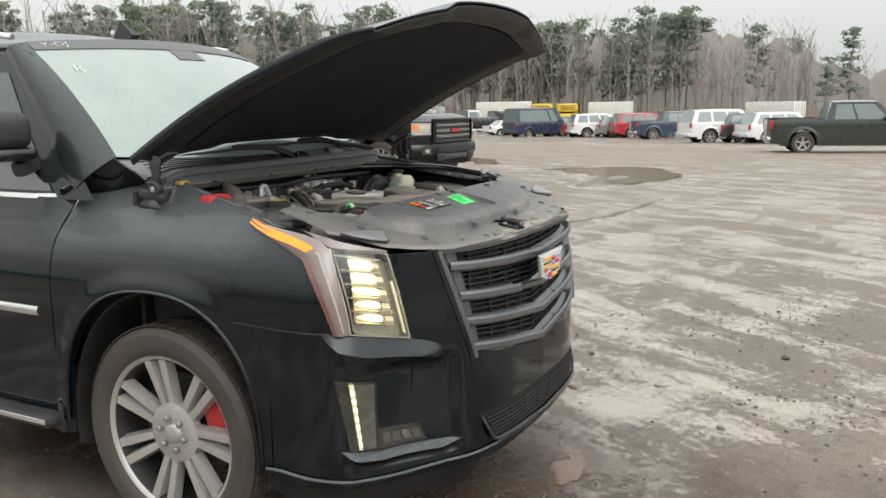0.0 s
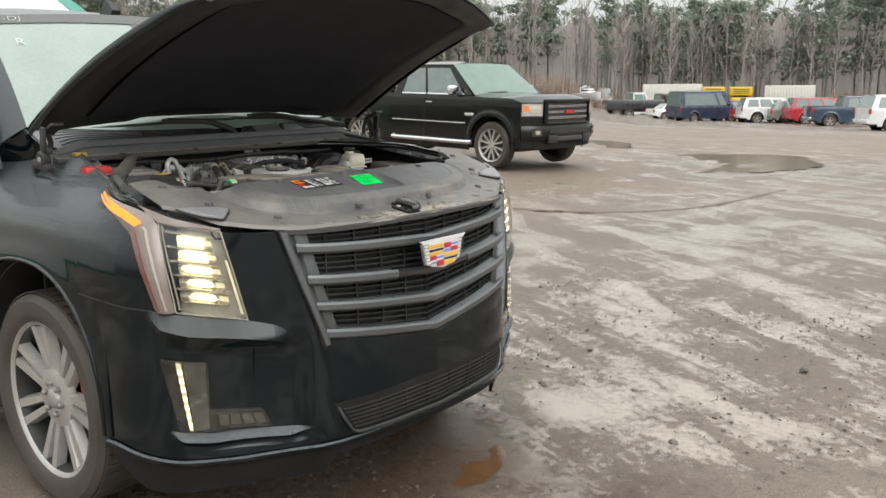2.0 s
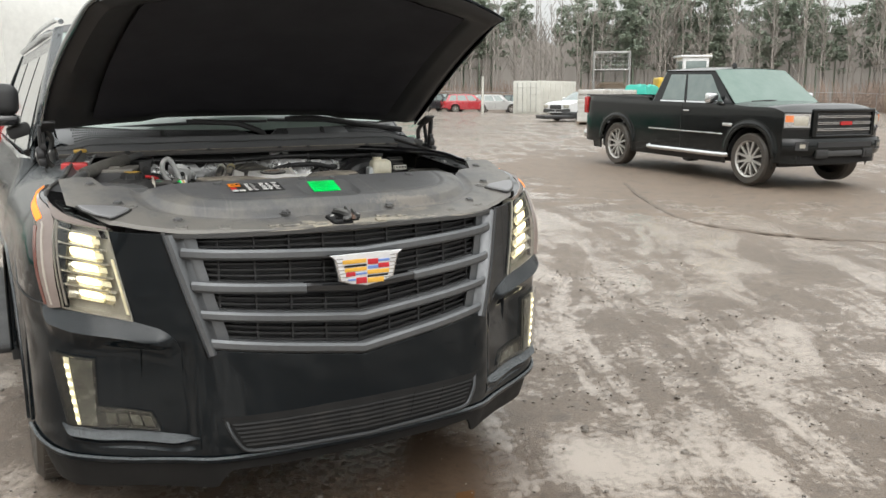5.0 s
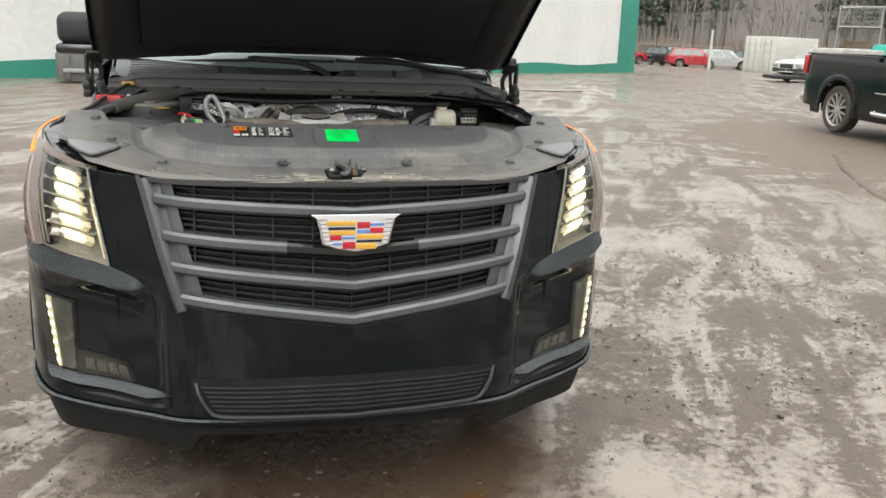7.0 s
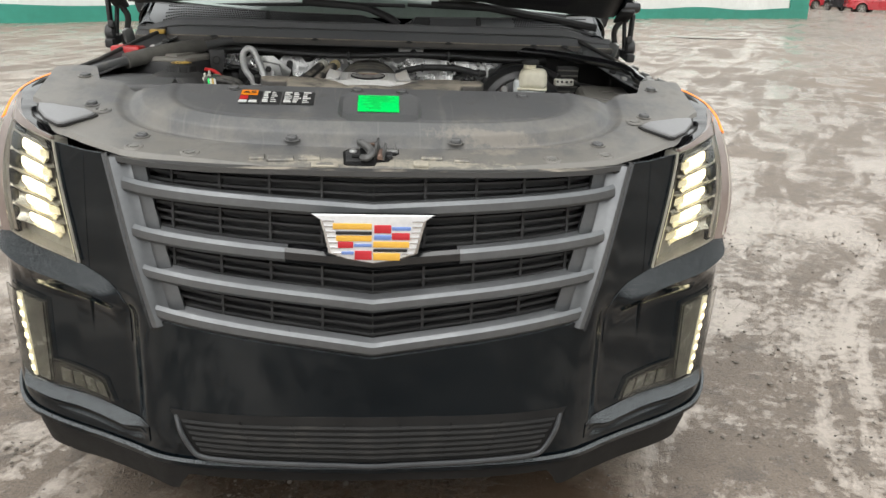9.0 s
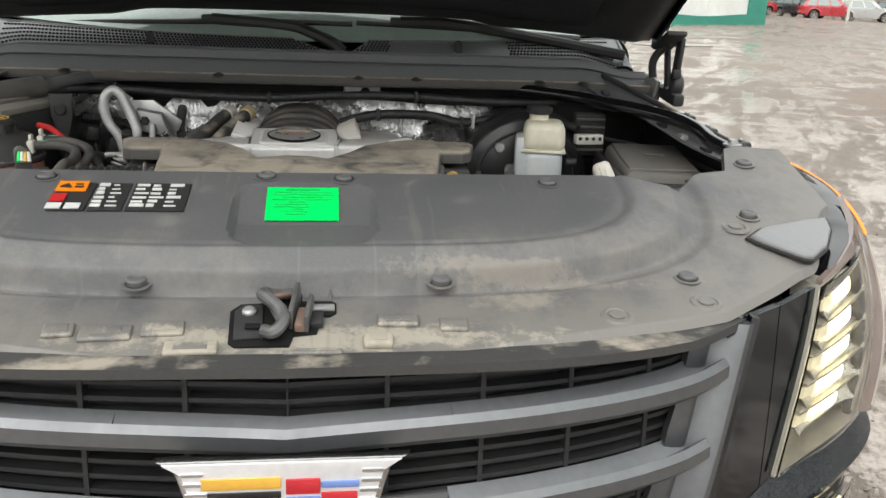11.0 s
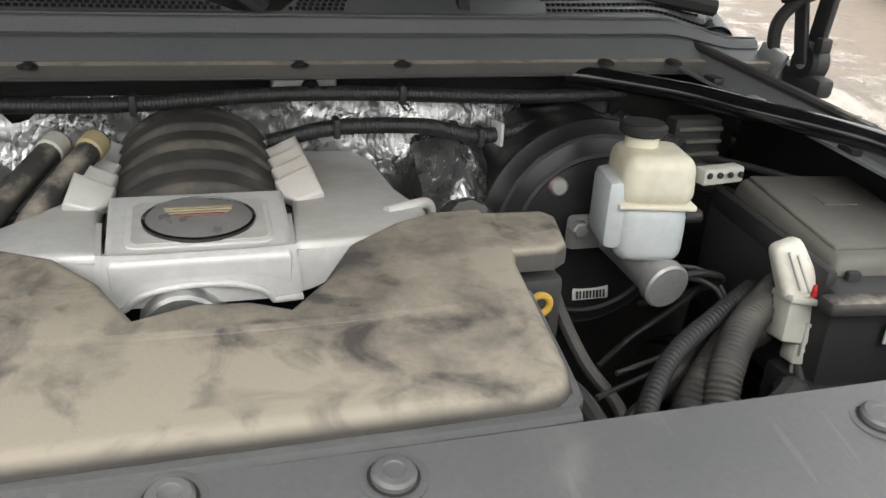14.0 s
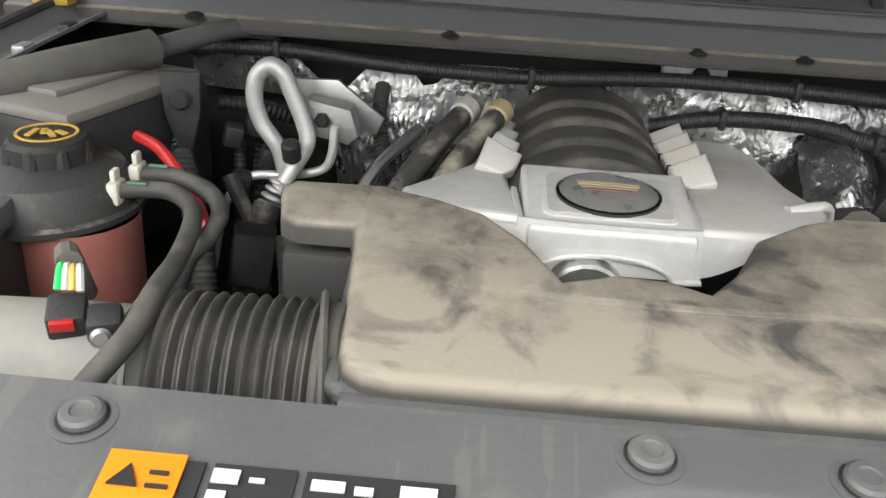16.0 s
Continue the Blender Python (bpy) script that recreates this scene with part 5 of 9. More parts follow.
for g in (-1, 1):
    w = [(0.085, 0.812), (0.180, 0.810), (0.215, 0.845), (0.240, 0.905), (0.228, 1.00), (0.232, 1.16), (0.215, 1.262), (0.150, 1.275), (0.116, 1.25), (0.112, 1.10), (0.098, 0.93)] if g > 0 else \
        [(0.085, 0.812), (0.155, 0.818), (0.198, 0.840), (0.212, 0.880), (0.160, 0.965), (0.140, 1.10), (0.134, 1.235), (0.098, 1.24), (0.105, 1.10), (0.098, 0.93)]
    wing = plate("cover_wing", [(EX + g * a, b) for a, b in w], pose(0, 0, 1.249, -5.7, 0, 0), 0.022, 0.008, M_SILVER, cover, seg=3)
    sheet("wing_skirt", lambda u, v: Vector((EX + g * lerp(0.088, 0.186 if g > 0 else 0.160, u), 0.803 + 0.010 * u + 0.003 * v, lerp(lerp(1.140, 1.172, smooth01(u * 1.15)), 1.182, v))), 14, 6, M_SILVER, cover, 0.005)
    for k in range(5):
        y = 0.985 + 0.056 * k
        m_ = Matrix.Translation((EX + g * (0.112 + 0.001 * k), y, 1.178 - 0.09 * (y - 0.985))) @ Euler((radians(34), radians(-14 * g), radians(8 * g))).to_matrix().to_4x4() @ Matrix.Diagonal((-g, 1, 1, 1))
        plate("cover_tooth", [(-0.022, -0.022), (0.010, -0.024), (0.022, -0.010), (0.024, 0.014), (-0.022, 0.022)], m_, 0.016, 0.005, M_SILVER, cover, seg=3)
        rbox("tooth_gap", (EX + g * 0.104, y + 0.030, 1.172 - 0.09 * (y - 0.985)), (0.030, 0.012, 0.018), 0.003, M_HOLE_SHADE, cover)
tube("cover_leg", [(0.170, 0.898, 1.180), (0.202, 0.912, 1.181), (0.222, 0.928, 1.176), (0.231, 0.938, 1.160), (0.232, 0.936, 1.12)], 0.0065, M_SILVER, cover, seg=12)
rbox("leg_gap", (0.196, 0.918, 1.140), (0.040, 0.02, 0.060), 0.008, M_HOLE_SHADE, cover)


def dome(u, v):
    """Overlapping runners that arch over the engine, each standing a step above the one before it."""
    a = lerp(-1, 1, u)
    y = lerp(0.915, 1.27, v)
    k = v * 5.0
    f = k - math.floor(k)
    step = 0.0075 * math.floor(k) * 0.35 + 0.010 * smooth01(f / 0.18) * (1 - 0.55 * f)
    return Vector((EX + 0.106 * a, y + 0.030 * (1 - a * a), 1.146 + (0.048 + step) * (1 - abs(a) ** 2.6) ** 0.8))


sheet("intake_manifold", dome, 28, 100, M_RUNNER, SUV, 0.004, "ribbed black intake manifold")
rbox("engine_block", (0.0, 0.93, 0.86), (0.62, 0.72, 0.44), 0.05, M_BAY, SUV, label="dark grimy engine block")
rcyl("throttle_body", (EX - 0.02, 0.775, 1.118), (EX - 0.02, 0.86, 1.118), 0.040, M_ALU, SUV)
rbox("radiator", (0, 0.36, 0.80), (1.40, 0.10, 0.62), 0.02, M_BAY, SUV)
rbox("radiator_support", (0, 0.30, 1.03), (1.20, 0.16, 0.05), 0.012, M_BAY, SUV)

# firewall with its foil blanket
def firewall(u, v):
    x = lerp(-0.86, 0.86, u)
    return Vector((x, 1.275, lerp(0.40, 1.27, v)))


sheet("firewall", firewall, 4, 3, M_BAY, SUV, 0.02)


def foil(u, v):
    x = lerp(-0.58, 0.60, u)
    top = curve_at([(-0.58, 1.222), (-0.43, 1.226), (-0.385, 1.19), (-0.355, 1.188), (-0.32, 1.226), (-0.27, 1.230), (-0.245, 1.20), (-0.225, 1.205), (-0.20, 1.232), (-0.05, 1.228), (0.15, 1.225), (0.6, 1.21)], x)
    z = lerp(curve_at([(-0.58, 1.172), (-0.375, 1.165), (-0.345, 0.86), (0.6, 0.86)], x), top, v)
    bul = 0.045 * math.exp(-((x - 0.30) / 0.14) ** 2) * math.exp(-((z - 1.10) / 0.16) ** 2) + 0.05 * math.exp(-((x + 0.30) / 0.12) ** 2) * math.exp(-((z - 1.08) / 0.15) ** 2)
    calm = 1 - 0.8 * smooth01((z - 1.165) / 0.02) * smooth01((-0.12 - x) / 0.05)
    crease = calm * (0.008 * noise.noise(Vector((x * 14, z * 9, 1))) + 0.007 * abs(noise.noise(Vector((x * 34 + z * 20, z * 26, 5)))))
    return Vector((x, 1.238 - bul + crease, z))


sheet("foil_blanket", foil, 120, 44, M_FOIL, SUV, 0.003, "crinkled silver foil heat blanket")
sheet("foil_apron", lambda u, v: Vector((lerp(0.27, 0.37, u), lerp(1.20, 1.02, v) + 0.01 * noise.noise(Vector((u * 5, v * 5, 2))), 1.165 - 0.14 * v ** 1.5 + 0.03 * math.sin(u * 3.1) + 0.008 * noise.noise(Vector((u * 9, v * 9, 0))))), 24, 24, M_FOIL, SUV, 0.002)
tube("transmission_duct", [(0.25, 1.12, 0.90), (0.27, 1.10, 1.02), (0.30, 1.05, 1.10), (0.30, 1.0, 1.12)], 0.028, M_HOSE_GREY, SUV)

# cowl
def cowl(u, v):
    x = lerp(-0.815, 0.835, u)
    prof = [(0.0, 1.178, 1.262), (0.06, 1.168, 1.266), (0.13, 1.168, 1.282), (0.16, 1.176, 1.285), (0.54, 1.203, 1.312), (0.57, 1.212, 1.3145), (0.61, 1.212, 1.3165), (0.64, 1.203, 1.318), (0.82, 1.212, 1.336), (0.85, 1.217, 1.3385), (0.89, 1.224, 1.3370), (1.0, 1.262, 1.338)]
    y = curve_at([(p, q) for p, q, _ in prof], v)
    z = curve_at([(p, r) for p, _, r in prof], v)
    drop = 0.035 * smooth01((abs(x) - 0.66) / 0.14)
    return Vector((x, y + 0.012 * (abs(x) / 0.8) ** 2, z - drop * v))


cowl_ob = sheet("cowl_panel", cowl, 60, 90, M_COWL, SUV, 0.004, "black plastic cowl below windshield")


sheet("cowl_lip", lambda u, v: cowl(u, 0.02 + 0.145 * v) + Vector((0, -0.002, 0.002)), 50, 9, M_AIRBOX, cowl_ob, 0.002, "dusty tan lower lip")


def cowl_top(u, v):
    x = lerp(-0.80, 0.82, u)
    drop = 0.03 * smooth01((abs(x) - 0.66) / 0.14)
    return Vector((x, lerp(1.256, 1.288, v) + 0.12 * (abs(x) / 0.8) ** 2 * v + 0.012 * (abs(x) / 0.8) ** 2, lerp(1.338, 1.362, v) + 0.018 * (abs(x) / 0.8) ** 2 * v - drop * (1 - v)))


def screen_left(v):
    return lerp(0.040, -0.045, v)


def screen_right(v):
    return lerp(0.098, 0.138, v)


def on_screen(x, v):
    return cowl_top((x + 0.80) / 1.62, v)


for nm, lo, hi in (("cowl_screen", lambda v: -0.80, screen_left), ("cowl_screen", screen_right, lambda v: 0.82)):
    sheet(nm, lambda u, v: on_screen(lerp(lo(v), hi(v), u), v), 40, 8, M_COWL, cowl_ob, 0.004)
    bm = bmesh.new()
    add_tube(bm, [on_screen(lerp(lo(1.0), hi(1.0), q / 24), 1.0) for q in range(25)], 0.0028, 6, 1)
    part("screen_edge", bm, M_SHROUD, cowl_ob)
bm = bmesh.new()
add_tube(bm, [cowl(q / 30, 0.855) + Vector((0, 0, 0.0008)) for q in range(31)], 0.0016, 6, 1)
part("cowl_edge", bm, M_SHROUD, cowl_ob)
vents = bmesh.new()
for lo, hi in ((lambda v: -0.74, lambda v: screen_left(v) - 0.010), (lambda v: screen_right(v) + 0.010, lambda v: 0.190), (lambda v: 0.495, lambda v: 0.780)):
    for q in range(5):
        v = 0.10 + 0.19 * q
        x = lo(v) + 0.004 * (q % 2)
        while x < hi(v):
            c = on_screen(x, v)
            add_box(vents, (c.x, c.y, c.z + 0.0015), (0.0052, 0.0052, 0.004))
            x += 0.0088
tagged(part("vent_mesh", vents, M_HOLE_SHADE, cowl_ob), kind="stuff")
for x in (-0.38, 0.363):
    c = on_screen(x, 0.45)
    clip = rbox("cowl_clip", (c.x, c.y - 0.006, c.z), (0.018, 0.016, 0.034), 0.004, M_BLACK, cowl_ob, (-30, 0, 0))
    rbox("clip_slot", (c.x, c.y + 0.002, c.z + 0.012), (0.011, 0.010, 0.014), 0.003, M_HOLE_SHADE, clip, (-30, 0, 0))
for x in (-0.55, -0.21, 0.112, 0.249, 0.55, 0.66):
    part("cowl_bolt", add_lathe(bmesh.new(), [(0.013, 0), (0.012, 0.0015), (0.007, 0.002), (0.006, 0.003), (0, 0.003)], pose(x, 1.170, 1.2835, 15, 0, 0), 16), M_BAY, cowl_ob)
bracket_w = rbox("wiper_motor_bracket", (0.122, 1.212, 1.250), (0.090, 0.012, 0.040), 0.012, M_ZINC, SUV, seg=3)
rcyl("bracket_hole", (0.130, 1.206, 1.246), (0.130, 1.202, 1.246), 0.012, M_HOLE_SHADE, bracket_w)
# wipers
for pts, arm in (([(-0.74, 1.40, 1.372), (-0.40, 1.34, 1.388), (-0.10, 1.315, 1.400), (0.10, 1.315, 1.400)], [(0.076, 1.268, 1.336), (0.050, 1.272, 1.356), (0.0, 1.295, 1.376), (-0.06, 1.312, 1.392), (-0.24, 1.325, 1.402)]),
                 ([(0.11, 1.325, 1.404), (0.40, 1.335, 1.396), (0.70, 1.38, 1.380)], [(0.80, 1.30, 1.345), (0.60, 1.335, 1.375), (0.36, 1.325, 1.408), (0.22, 1.325, 1.41)])):
    wiper = tube("wiper", arm, 0.014, M_BLACK, SUV, seg=8, label="black wiper arm")
    tube("wiper_blade", pts, 0.007, M_BLACK, wiper, seg=6)
    c = Vector(arm[-1])
    rbox("wiper_clip", (c.x, c.y, c.z), (0.05, 0.022, 0.02), 0.005, M_BLACK, wiper)

# brake booster and master cylinder
boost = part("brake_booster", add_lathe(bmesh.new(), [(0.150, -0.12), (0.153, 0.0), (0.158, 0.012), (0.158, 0.024), (0.149, 0.032), (0.140, 0.048), (0.10, 0.062), (0.06, 0.068), (0.0, 0.07)], pose(0.50, 1.105, 1.068, 90, 0, 0), 48), M_BOOST, SUV, "black vacuum brake booster")
for r, y in ((0.143, 1.060), (0.120, 1.047)):
    bm = bmesh.new()
    add_lathe(bm, [(r, 0), (r - 0.004, 0.004), (r - 0.008, 0)], pose(0.50, y, 1.068, 90, 0, 0), 48)
    part("booster_rib", bm, M_BLACK, boost)
rcyl("check_valve", (0.438, 1.056, 1.145), (0.434, 1.032, 1.148), 0.0125, M_ZINC, boost, label="grey valve with pink band")
rcyl("valve_band", (0.436, 1.044, 1.1465), (0.434, 1.036, 1.147), 0.0130, M_PINKTANK, boost)
lab = rbox("booster_label", (0.503, 1.040, 0.985), (0.055, 0.003, 0.022), 0.0008, M_LABEL, boost, (-12, 0, 0), "white label with bar code")
for k in range(9):
    rbox("bar", (0.482 + 0.0052 * k, 1.0375, 0.982), (0.0028 if k % 3 else 0.0038, 0.002, 0.011), 0, M_TEXT, lab, (-12, 0, 0))
master = rcyl("master_cylinder", (0.512, 1.04, 1.085), (0.524, 0.895, 1.066), 0.026, M_ZINC, SUV, label="cast metal master cylinder")
rcyl("cylinder_cap", (0.524, 0.905, 1.067), (0.526, 0.885, 1.064), 0.031, M_ZINC, master)
tube("brake_line", [(0.545, 0.915, 1.062), (0.585, 0.905, 1.060), (0.605, 0.885, 1.045), (0.595, 0.865, 1.010), (0.52, 0.840, 1.000), (0.43, 0.815, 0.995)], 0.0035, M_ALLOY_DK, master, seg=8)
tube("brake_line", [(0.545, 0.945, 1.066), (0.600, 0.930, 1.062), (0.620, 0.900, 1.040), (0.610, 0.870, 0.990), (0.50, 0.835, 0.980), (0.40, 0.800, 0.975)], 0.0035, M_ALLOY_DK, master, seg=8)
tube("wire_loom", [(0.330, 0.575, 1.030), (0.375, 0.660, 1.050), (0.450, 0.740, 1.062), (0.540, 0.800, 1.070), (0.620, 0.850, 1.075)], 0.010, M_BLACK, SUV, seg=12, ribs=0.0012, pitch=0.008, label="thin black corrugated wire loom")
rbox("cylinder_flange", (0.51, 1.02, 1.088), (0.13, 0.02, 0.05), 0.01, M_ZINC, master)
rcyl("flange_nut", (0.456, 1.012, 1.10), (0.454, 0.992, 1.10), 0.012, M_ZINC, master, seg=6)
res = rbox("fluid_reservoir", (0.513, 0.945, 1.128), (0.086, 0.090, 0.080), 0.020, M_MILK, SUV, (0, 0, -12), "milky brake fluid reservoir with yellowed top", seg=4)
rbox("reservoir_top", (0.513, 0.945, 1.196), (0.094, 0.096, 0.062), 0.018, M_CREAM, res, (0, 0, -12), "yellowed translucent plastic", taper=(0.93, 0.93), seg=4)
rbox("reservoir_rim", (0.513, 0.945, 1.165), (0.096, 0.097, 0.007), 0.003, M_CREAM, res, (0, 0, -12))
rbox("reservoir_side", (0.467, 0.955, 1.15), (0.03, 0.08, 0.09), 0.012, M_MILK, res, (0, 0, -12))
part("reservoir_neck", add_lathe(bmesh.new(), [(0.021, 0), (0.021, 0.03), (0, 0.03)], Matrix.Translation((0.503, 0.960, 1.218)), 24), M_CREAM, res)
bm = bmesh.new()
add_lathe(bm, [(0.026, 0), (0.0295, 0.003), (0.0295, 0.011), (0.026, 0.015), (0, 0.016)], Matrix.Translation((0.503, 0.960, 1.240)), 12)
part("reservoir_cap", bm, M_BAY, res, "black ribbed cap")
rcyl("level_sensor", (0.565, 0.94, 1.135), (0.590, 0.935, 1.137), 0.009, M_BLACK, res)
for pts in ([(0.545, 0.90, 1.072), (0.585, 0.895, 1.075), (0.612, 0.90, 1.06), (0.60, 0.95, 1.02), (0.56, 1.0, 0.98)], [(0.545, 0.92, 1.06), (0.595, 0.915, 1.062), (0.60, 0.94, 1.02), (0.53, 0.96, 0.95), (0.47, 0.93, 0.93)]):
    tube("brake_line", pts, 0.0045, M_BAY, SUV, seg=8)

# fuse box, connectors, washer filler
fuse = rbox("fuse_box", (0.725, 0.855, 1.055), (0.185, 0.31, 0.16), 0.014, M_BLACK, SUV, (0, 0, -7), "black fuse box with dusty lid")
lid = rbox("fuse_box_lid", (0.735, 0.857, 1.146), (0.172, 0.250, 0.034), 0.011, M_LID, fuse, (4, 0, -7), "dusty dark lid", taper=(0.93, 0.93), seg=3)
rbox("lid_step", (0.735, 0.862, 1.1645), (0.142, 0.205, 0.006), 0.003, M_LID, fuse, (4, 0, -7))
rbox("lid_mark", (0.742, 0.885, 1.1695), (0.045, 0.034, 0.003), 0.001, M_LID, fuse, (4, 0, -7))
rbox("fuse_box_lip", (0.700, 0.690, 1.126), (0.215, 0.028, 0.018), 0.007, M_DIRTY, fuse, (0, 0, -7))
rbox("fuse_box_frame", (0.640, 0.87, 1.135), (0.014, 0.28, 0.03), 0.005, M_BLACK, fuse, (0, 0, -7))
rbox("fuse_label", (0.695, 0.6905, 1.090), (0.042, 0.003, 0.026), 0.0008, M_LABEL, fuse, (0, 0, -7))
for g in (-1, 1):
    rbox("lid_latch", (0.710 + g * 0.055, 0.737, 1.136), (0.016, 0.010, 0.018), 0.003, M_BLACK, fuse, (0, 0, -7))
conn = rbox("wiring_connector", (0.624, 0.762, 1.086), (0.062, 0.040, 0.070), 0.006, M_GREYCONN, SUV, (-12, 8, -10), "pale grey wiring connector")
rbox("connector_lever", (0.603, 0.772, 1.138), (0.046, 0.034, 0.066), 0.010, M_CREAMCONN, conn, (-16, -22, -10), taper=(0.75, 0.8), seg=3)
for k in range(3):
    rbox("lever_rib", (0.593 + 0.012 * k, 0.754, 1.142 - 0.004 * k), (0.003, 0.004, 0.045), 0.001, M_GREYCONN, conn, (-16, -22, -10))
rbox("connector_lock", (0.622, 0.744, 1.120), (0.016, 0.006, 0.014), 0.001, M_REDP, conn, (-12, 8, -10))
rbox("connector_band", (0.624, 0.758, 1.104), (0.068, 0.044, 0.008), 0.002, M_GREYCONN, conn, (-12, 8, -10))
for dx, dz, w, h in ((-0.020, -0.010, 0.004, 0.036), (0.018, -0.010, 0.004, 0.036), (0.0, 0.006, 0.040, 0.004), (0.0, -0.026, 0.040, 0.004), (0.0, -0.010, 0.004, 0.030)):
    rbox("connector_rib", (0.632 + dx, 0.738, 1.072 + dz), (w, 0.006, h), 0.001, M_GREYCONN, conn, (-12, 8, -10))
rbox("connector_window", (0.632, 0.7405, 1.062), (0.034, 0.003, 0.028), 0.0005, M_HOLE_SHADE, conn, (-12, 8, -10))
rbox("connector_foot", (0.628, 0.752, 1.038), (0.040, 0.03, 0.024), 0.004, M_GREYCONN, conn, (-12, 8, -10))
for k, m_ in enumerate((M_HOSE_GREY, M_WORN, M_REDP, M_LABEL)):
    tube("connector_wire", [(0.615 + 0.006 * k, 0.752, 1.035), (0.610 + 0.008 * k, 0.735, 1.010), (0.625 + 0.010 * k, 0.700, 0.990), (0.65 + 0.008 * k, 0.66, 0.98)], 0.0030, m_, conn, seg=6)
washer = part("washer_cap", add_lathe(bmesh.new(), [(0.020, -0.06), (0.020, 0), (0.034, 0.002), (0.036, 0.006), (0.034, 0.012), (0.026, 0.014), (0, 0.0135)], pose(0.703, 0.575, 1.128, 6, 0, 0), 28), M_SHROUD, SUV, "grey washer filler cap")
tube("corrugated_hose", [(0.650, 0.835, 1.085), (0.600, 0.800, 1.080), (0.545, 0.760, 1.068), (0.500, 0.715, 1.035), (0.480, 0.675, 0.975), (0.475, 0.65, 0.90)], 0.0175, M_HOSE_MID, SUV, seg=14, n=8, ribs=0.0022, pitch=0.0062, label="black corrugated wiring hose")
rbox("cap_tab", (0.664, 0.585, 1.134), (0.022, 0.014, 0.006), 0.002, M_SHROUD, washer)
for k in range(4):
    rbox("cap_mark", (0.690 + 0.008 * k, 0.574, 1.1425), (0.004, 0.012 + 0.006 * (k % 2), 0.002), 0, M_BLACK, washer, (0, 0, 25 * (k - 1.5)))
white = rbox("sensor_plug", (0.618, 0.955, 1.185), (0.065, 0.022, 0.022), 0.004, M_GREYCONN, SUV, (0, 0, 8))
for k in range(4):
    rcyl("plug_pin", (0.595 + 0.015 * k, 0.942, 1.188), (0.595 + 0.015 * k, 0.938, 1.188), 0.004, M_BAY, white)
module = rbox("control_module", (0.655, 1.085, 1.175), (0.075, 0.03, 0.10), 0.005, M_BAY, SUV, label="grey control module with cooling fins")
for k in range(5):
    rbox("module_fin", (0.655, 1.067, 1.140 + 0.018 * k), (0.07, 0.008, 0.005), 0.001, M_HOSE_GREY, module)
rbox("battery_tray", (0.73, 0.72, 0.96), (0.26, 0.12, 0.12), 0.01, M_BLACK, SUV)
# braces to the fenders
brace = tube("brace_bar", [(0.500, 1.190, 1.264), (0.555, 1.150, 1.263), (0.633, 1.070, 1.261), (0.680, 0.985, 1.258), (0.735, 0.905, 1.254), (0.775, 0.845, 1.247), (0.792, 0.775, 1.238), (0.790, 0.705, 1.228), (0.803, 0.645, 1.219)], 0.0150, M_GLOSS, SUV, seg=12, n=10, label="black bent brace bar")
part("brace_bolt", add_lathe(bmesh.new(), [(0.018, 0), (0.018, 0.004), (0.010, 0.005), (0.009, 0.013), (0, 0.013)], Matrix.Translation((0.802, 0.640, 1.231)), 12), M_ZINC, brace)
brace2 = tube("brace_bar", [(-0.455, 1.215, 1.262), (-0.50, 1.175, 1.270), (-0.585, 1.07, 1.256), (-0.66, 0.97, 1.248), (-0.76, 0.86, 1.225), (-0.83, 0.70, 1.205)], 0.014, M_SHROUD, SUV, seg=12, n=10, label="brace bar with foam sleeve")
tube("foam_sleeve", [(-0.575, 1.082, 1.258), (-0.66, 0.97, 1.248), (-0.76, 0.86, 1.225)], 0.024, M_HOSE_GREY, brace2, seg=14, n=10)
part("brace_bolt", add_lathe(bmesh.new(), [(0.022, 0), (0.022, 0.003), (0.012, 0.004), (0.011, 0.01), (0, 0.011)], Matrix.Translation((-0.468, 1.20, 1.272)), 14), M_DIRTY, brace2)
# wiring along the firewall
for y, z, r, a, b, m_ in ((1.188, 1.236, 0.0098, -0.62, 0.60, M_LOOM), (1.165, 1.190, 0.0108, 0.10, 0.60, M_LOOM)):
    pts = [(lerp(a, b, k / 7), y + 0.008 * math.sin(k * 2.1), z + 0.006 * math.sin(k * 1.7)) for k in range(8)]
    if z < 1.2:
        pts = [(0.07, 1.19, 1.175), (0.16, 1.172, 1.198), (0.28, 1.16, 1.200), (0.36, 1.155, 1.185), (0.46, 1.15, 1.200), (0.56, 1.12, 1.21), (0.62, 1.05, 1.19)]
    loom = tube("wiring_loom", pts, r, m_, SUV, seg=10, n=8, ribs=0.0006, pitch=0.005)
    for k in (1, 3, 5):
        c = Vector(pts[k])
        rbox("loom_clip", (c.x, c.y, c.z), (0.010, 0.027, 0.028), 0.004, M_BLACK, loom)
rbox("cable_tie", (0.385, 1.152, 1.190), (0.006, 0.032, 0.034), 0.003, M_LABEL, SUV, (0, 0, 10))
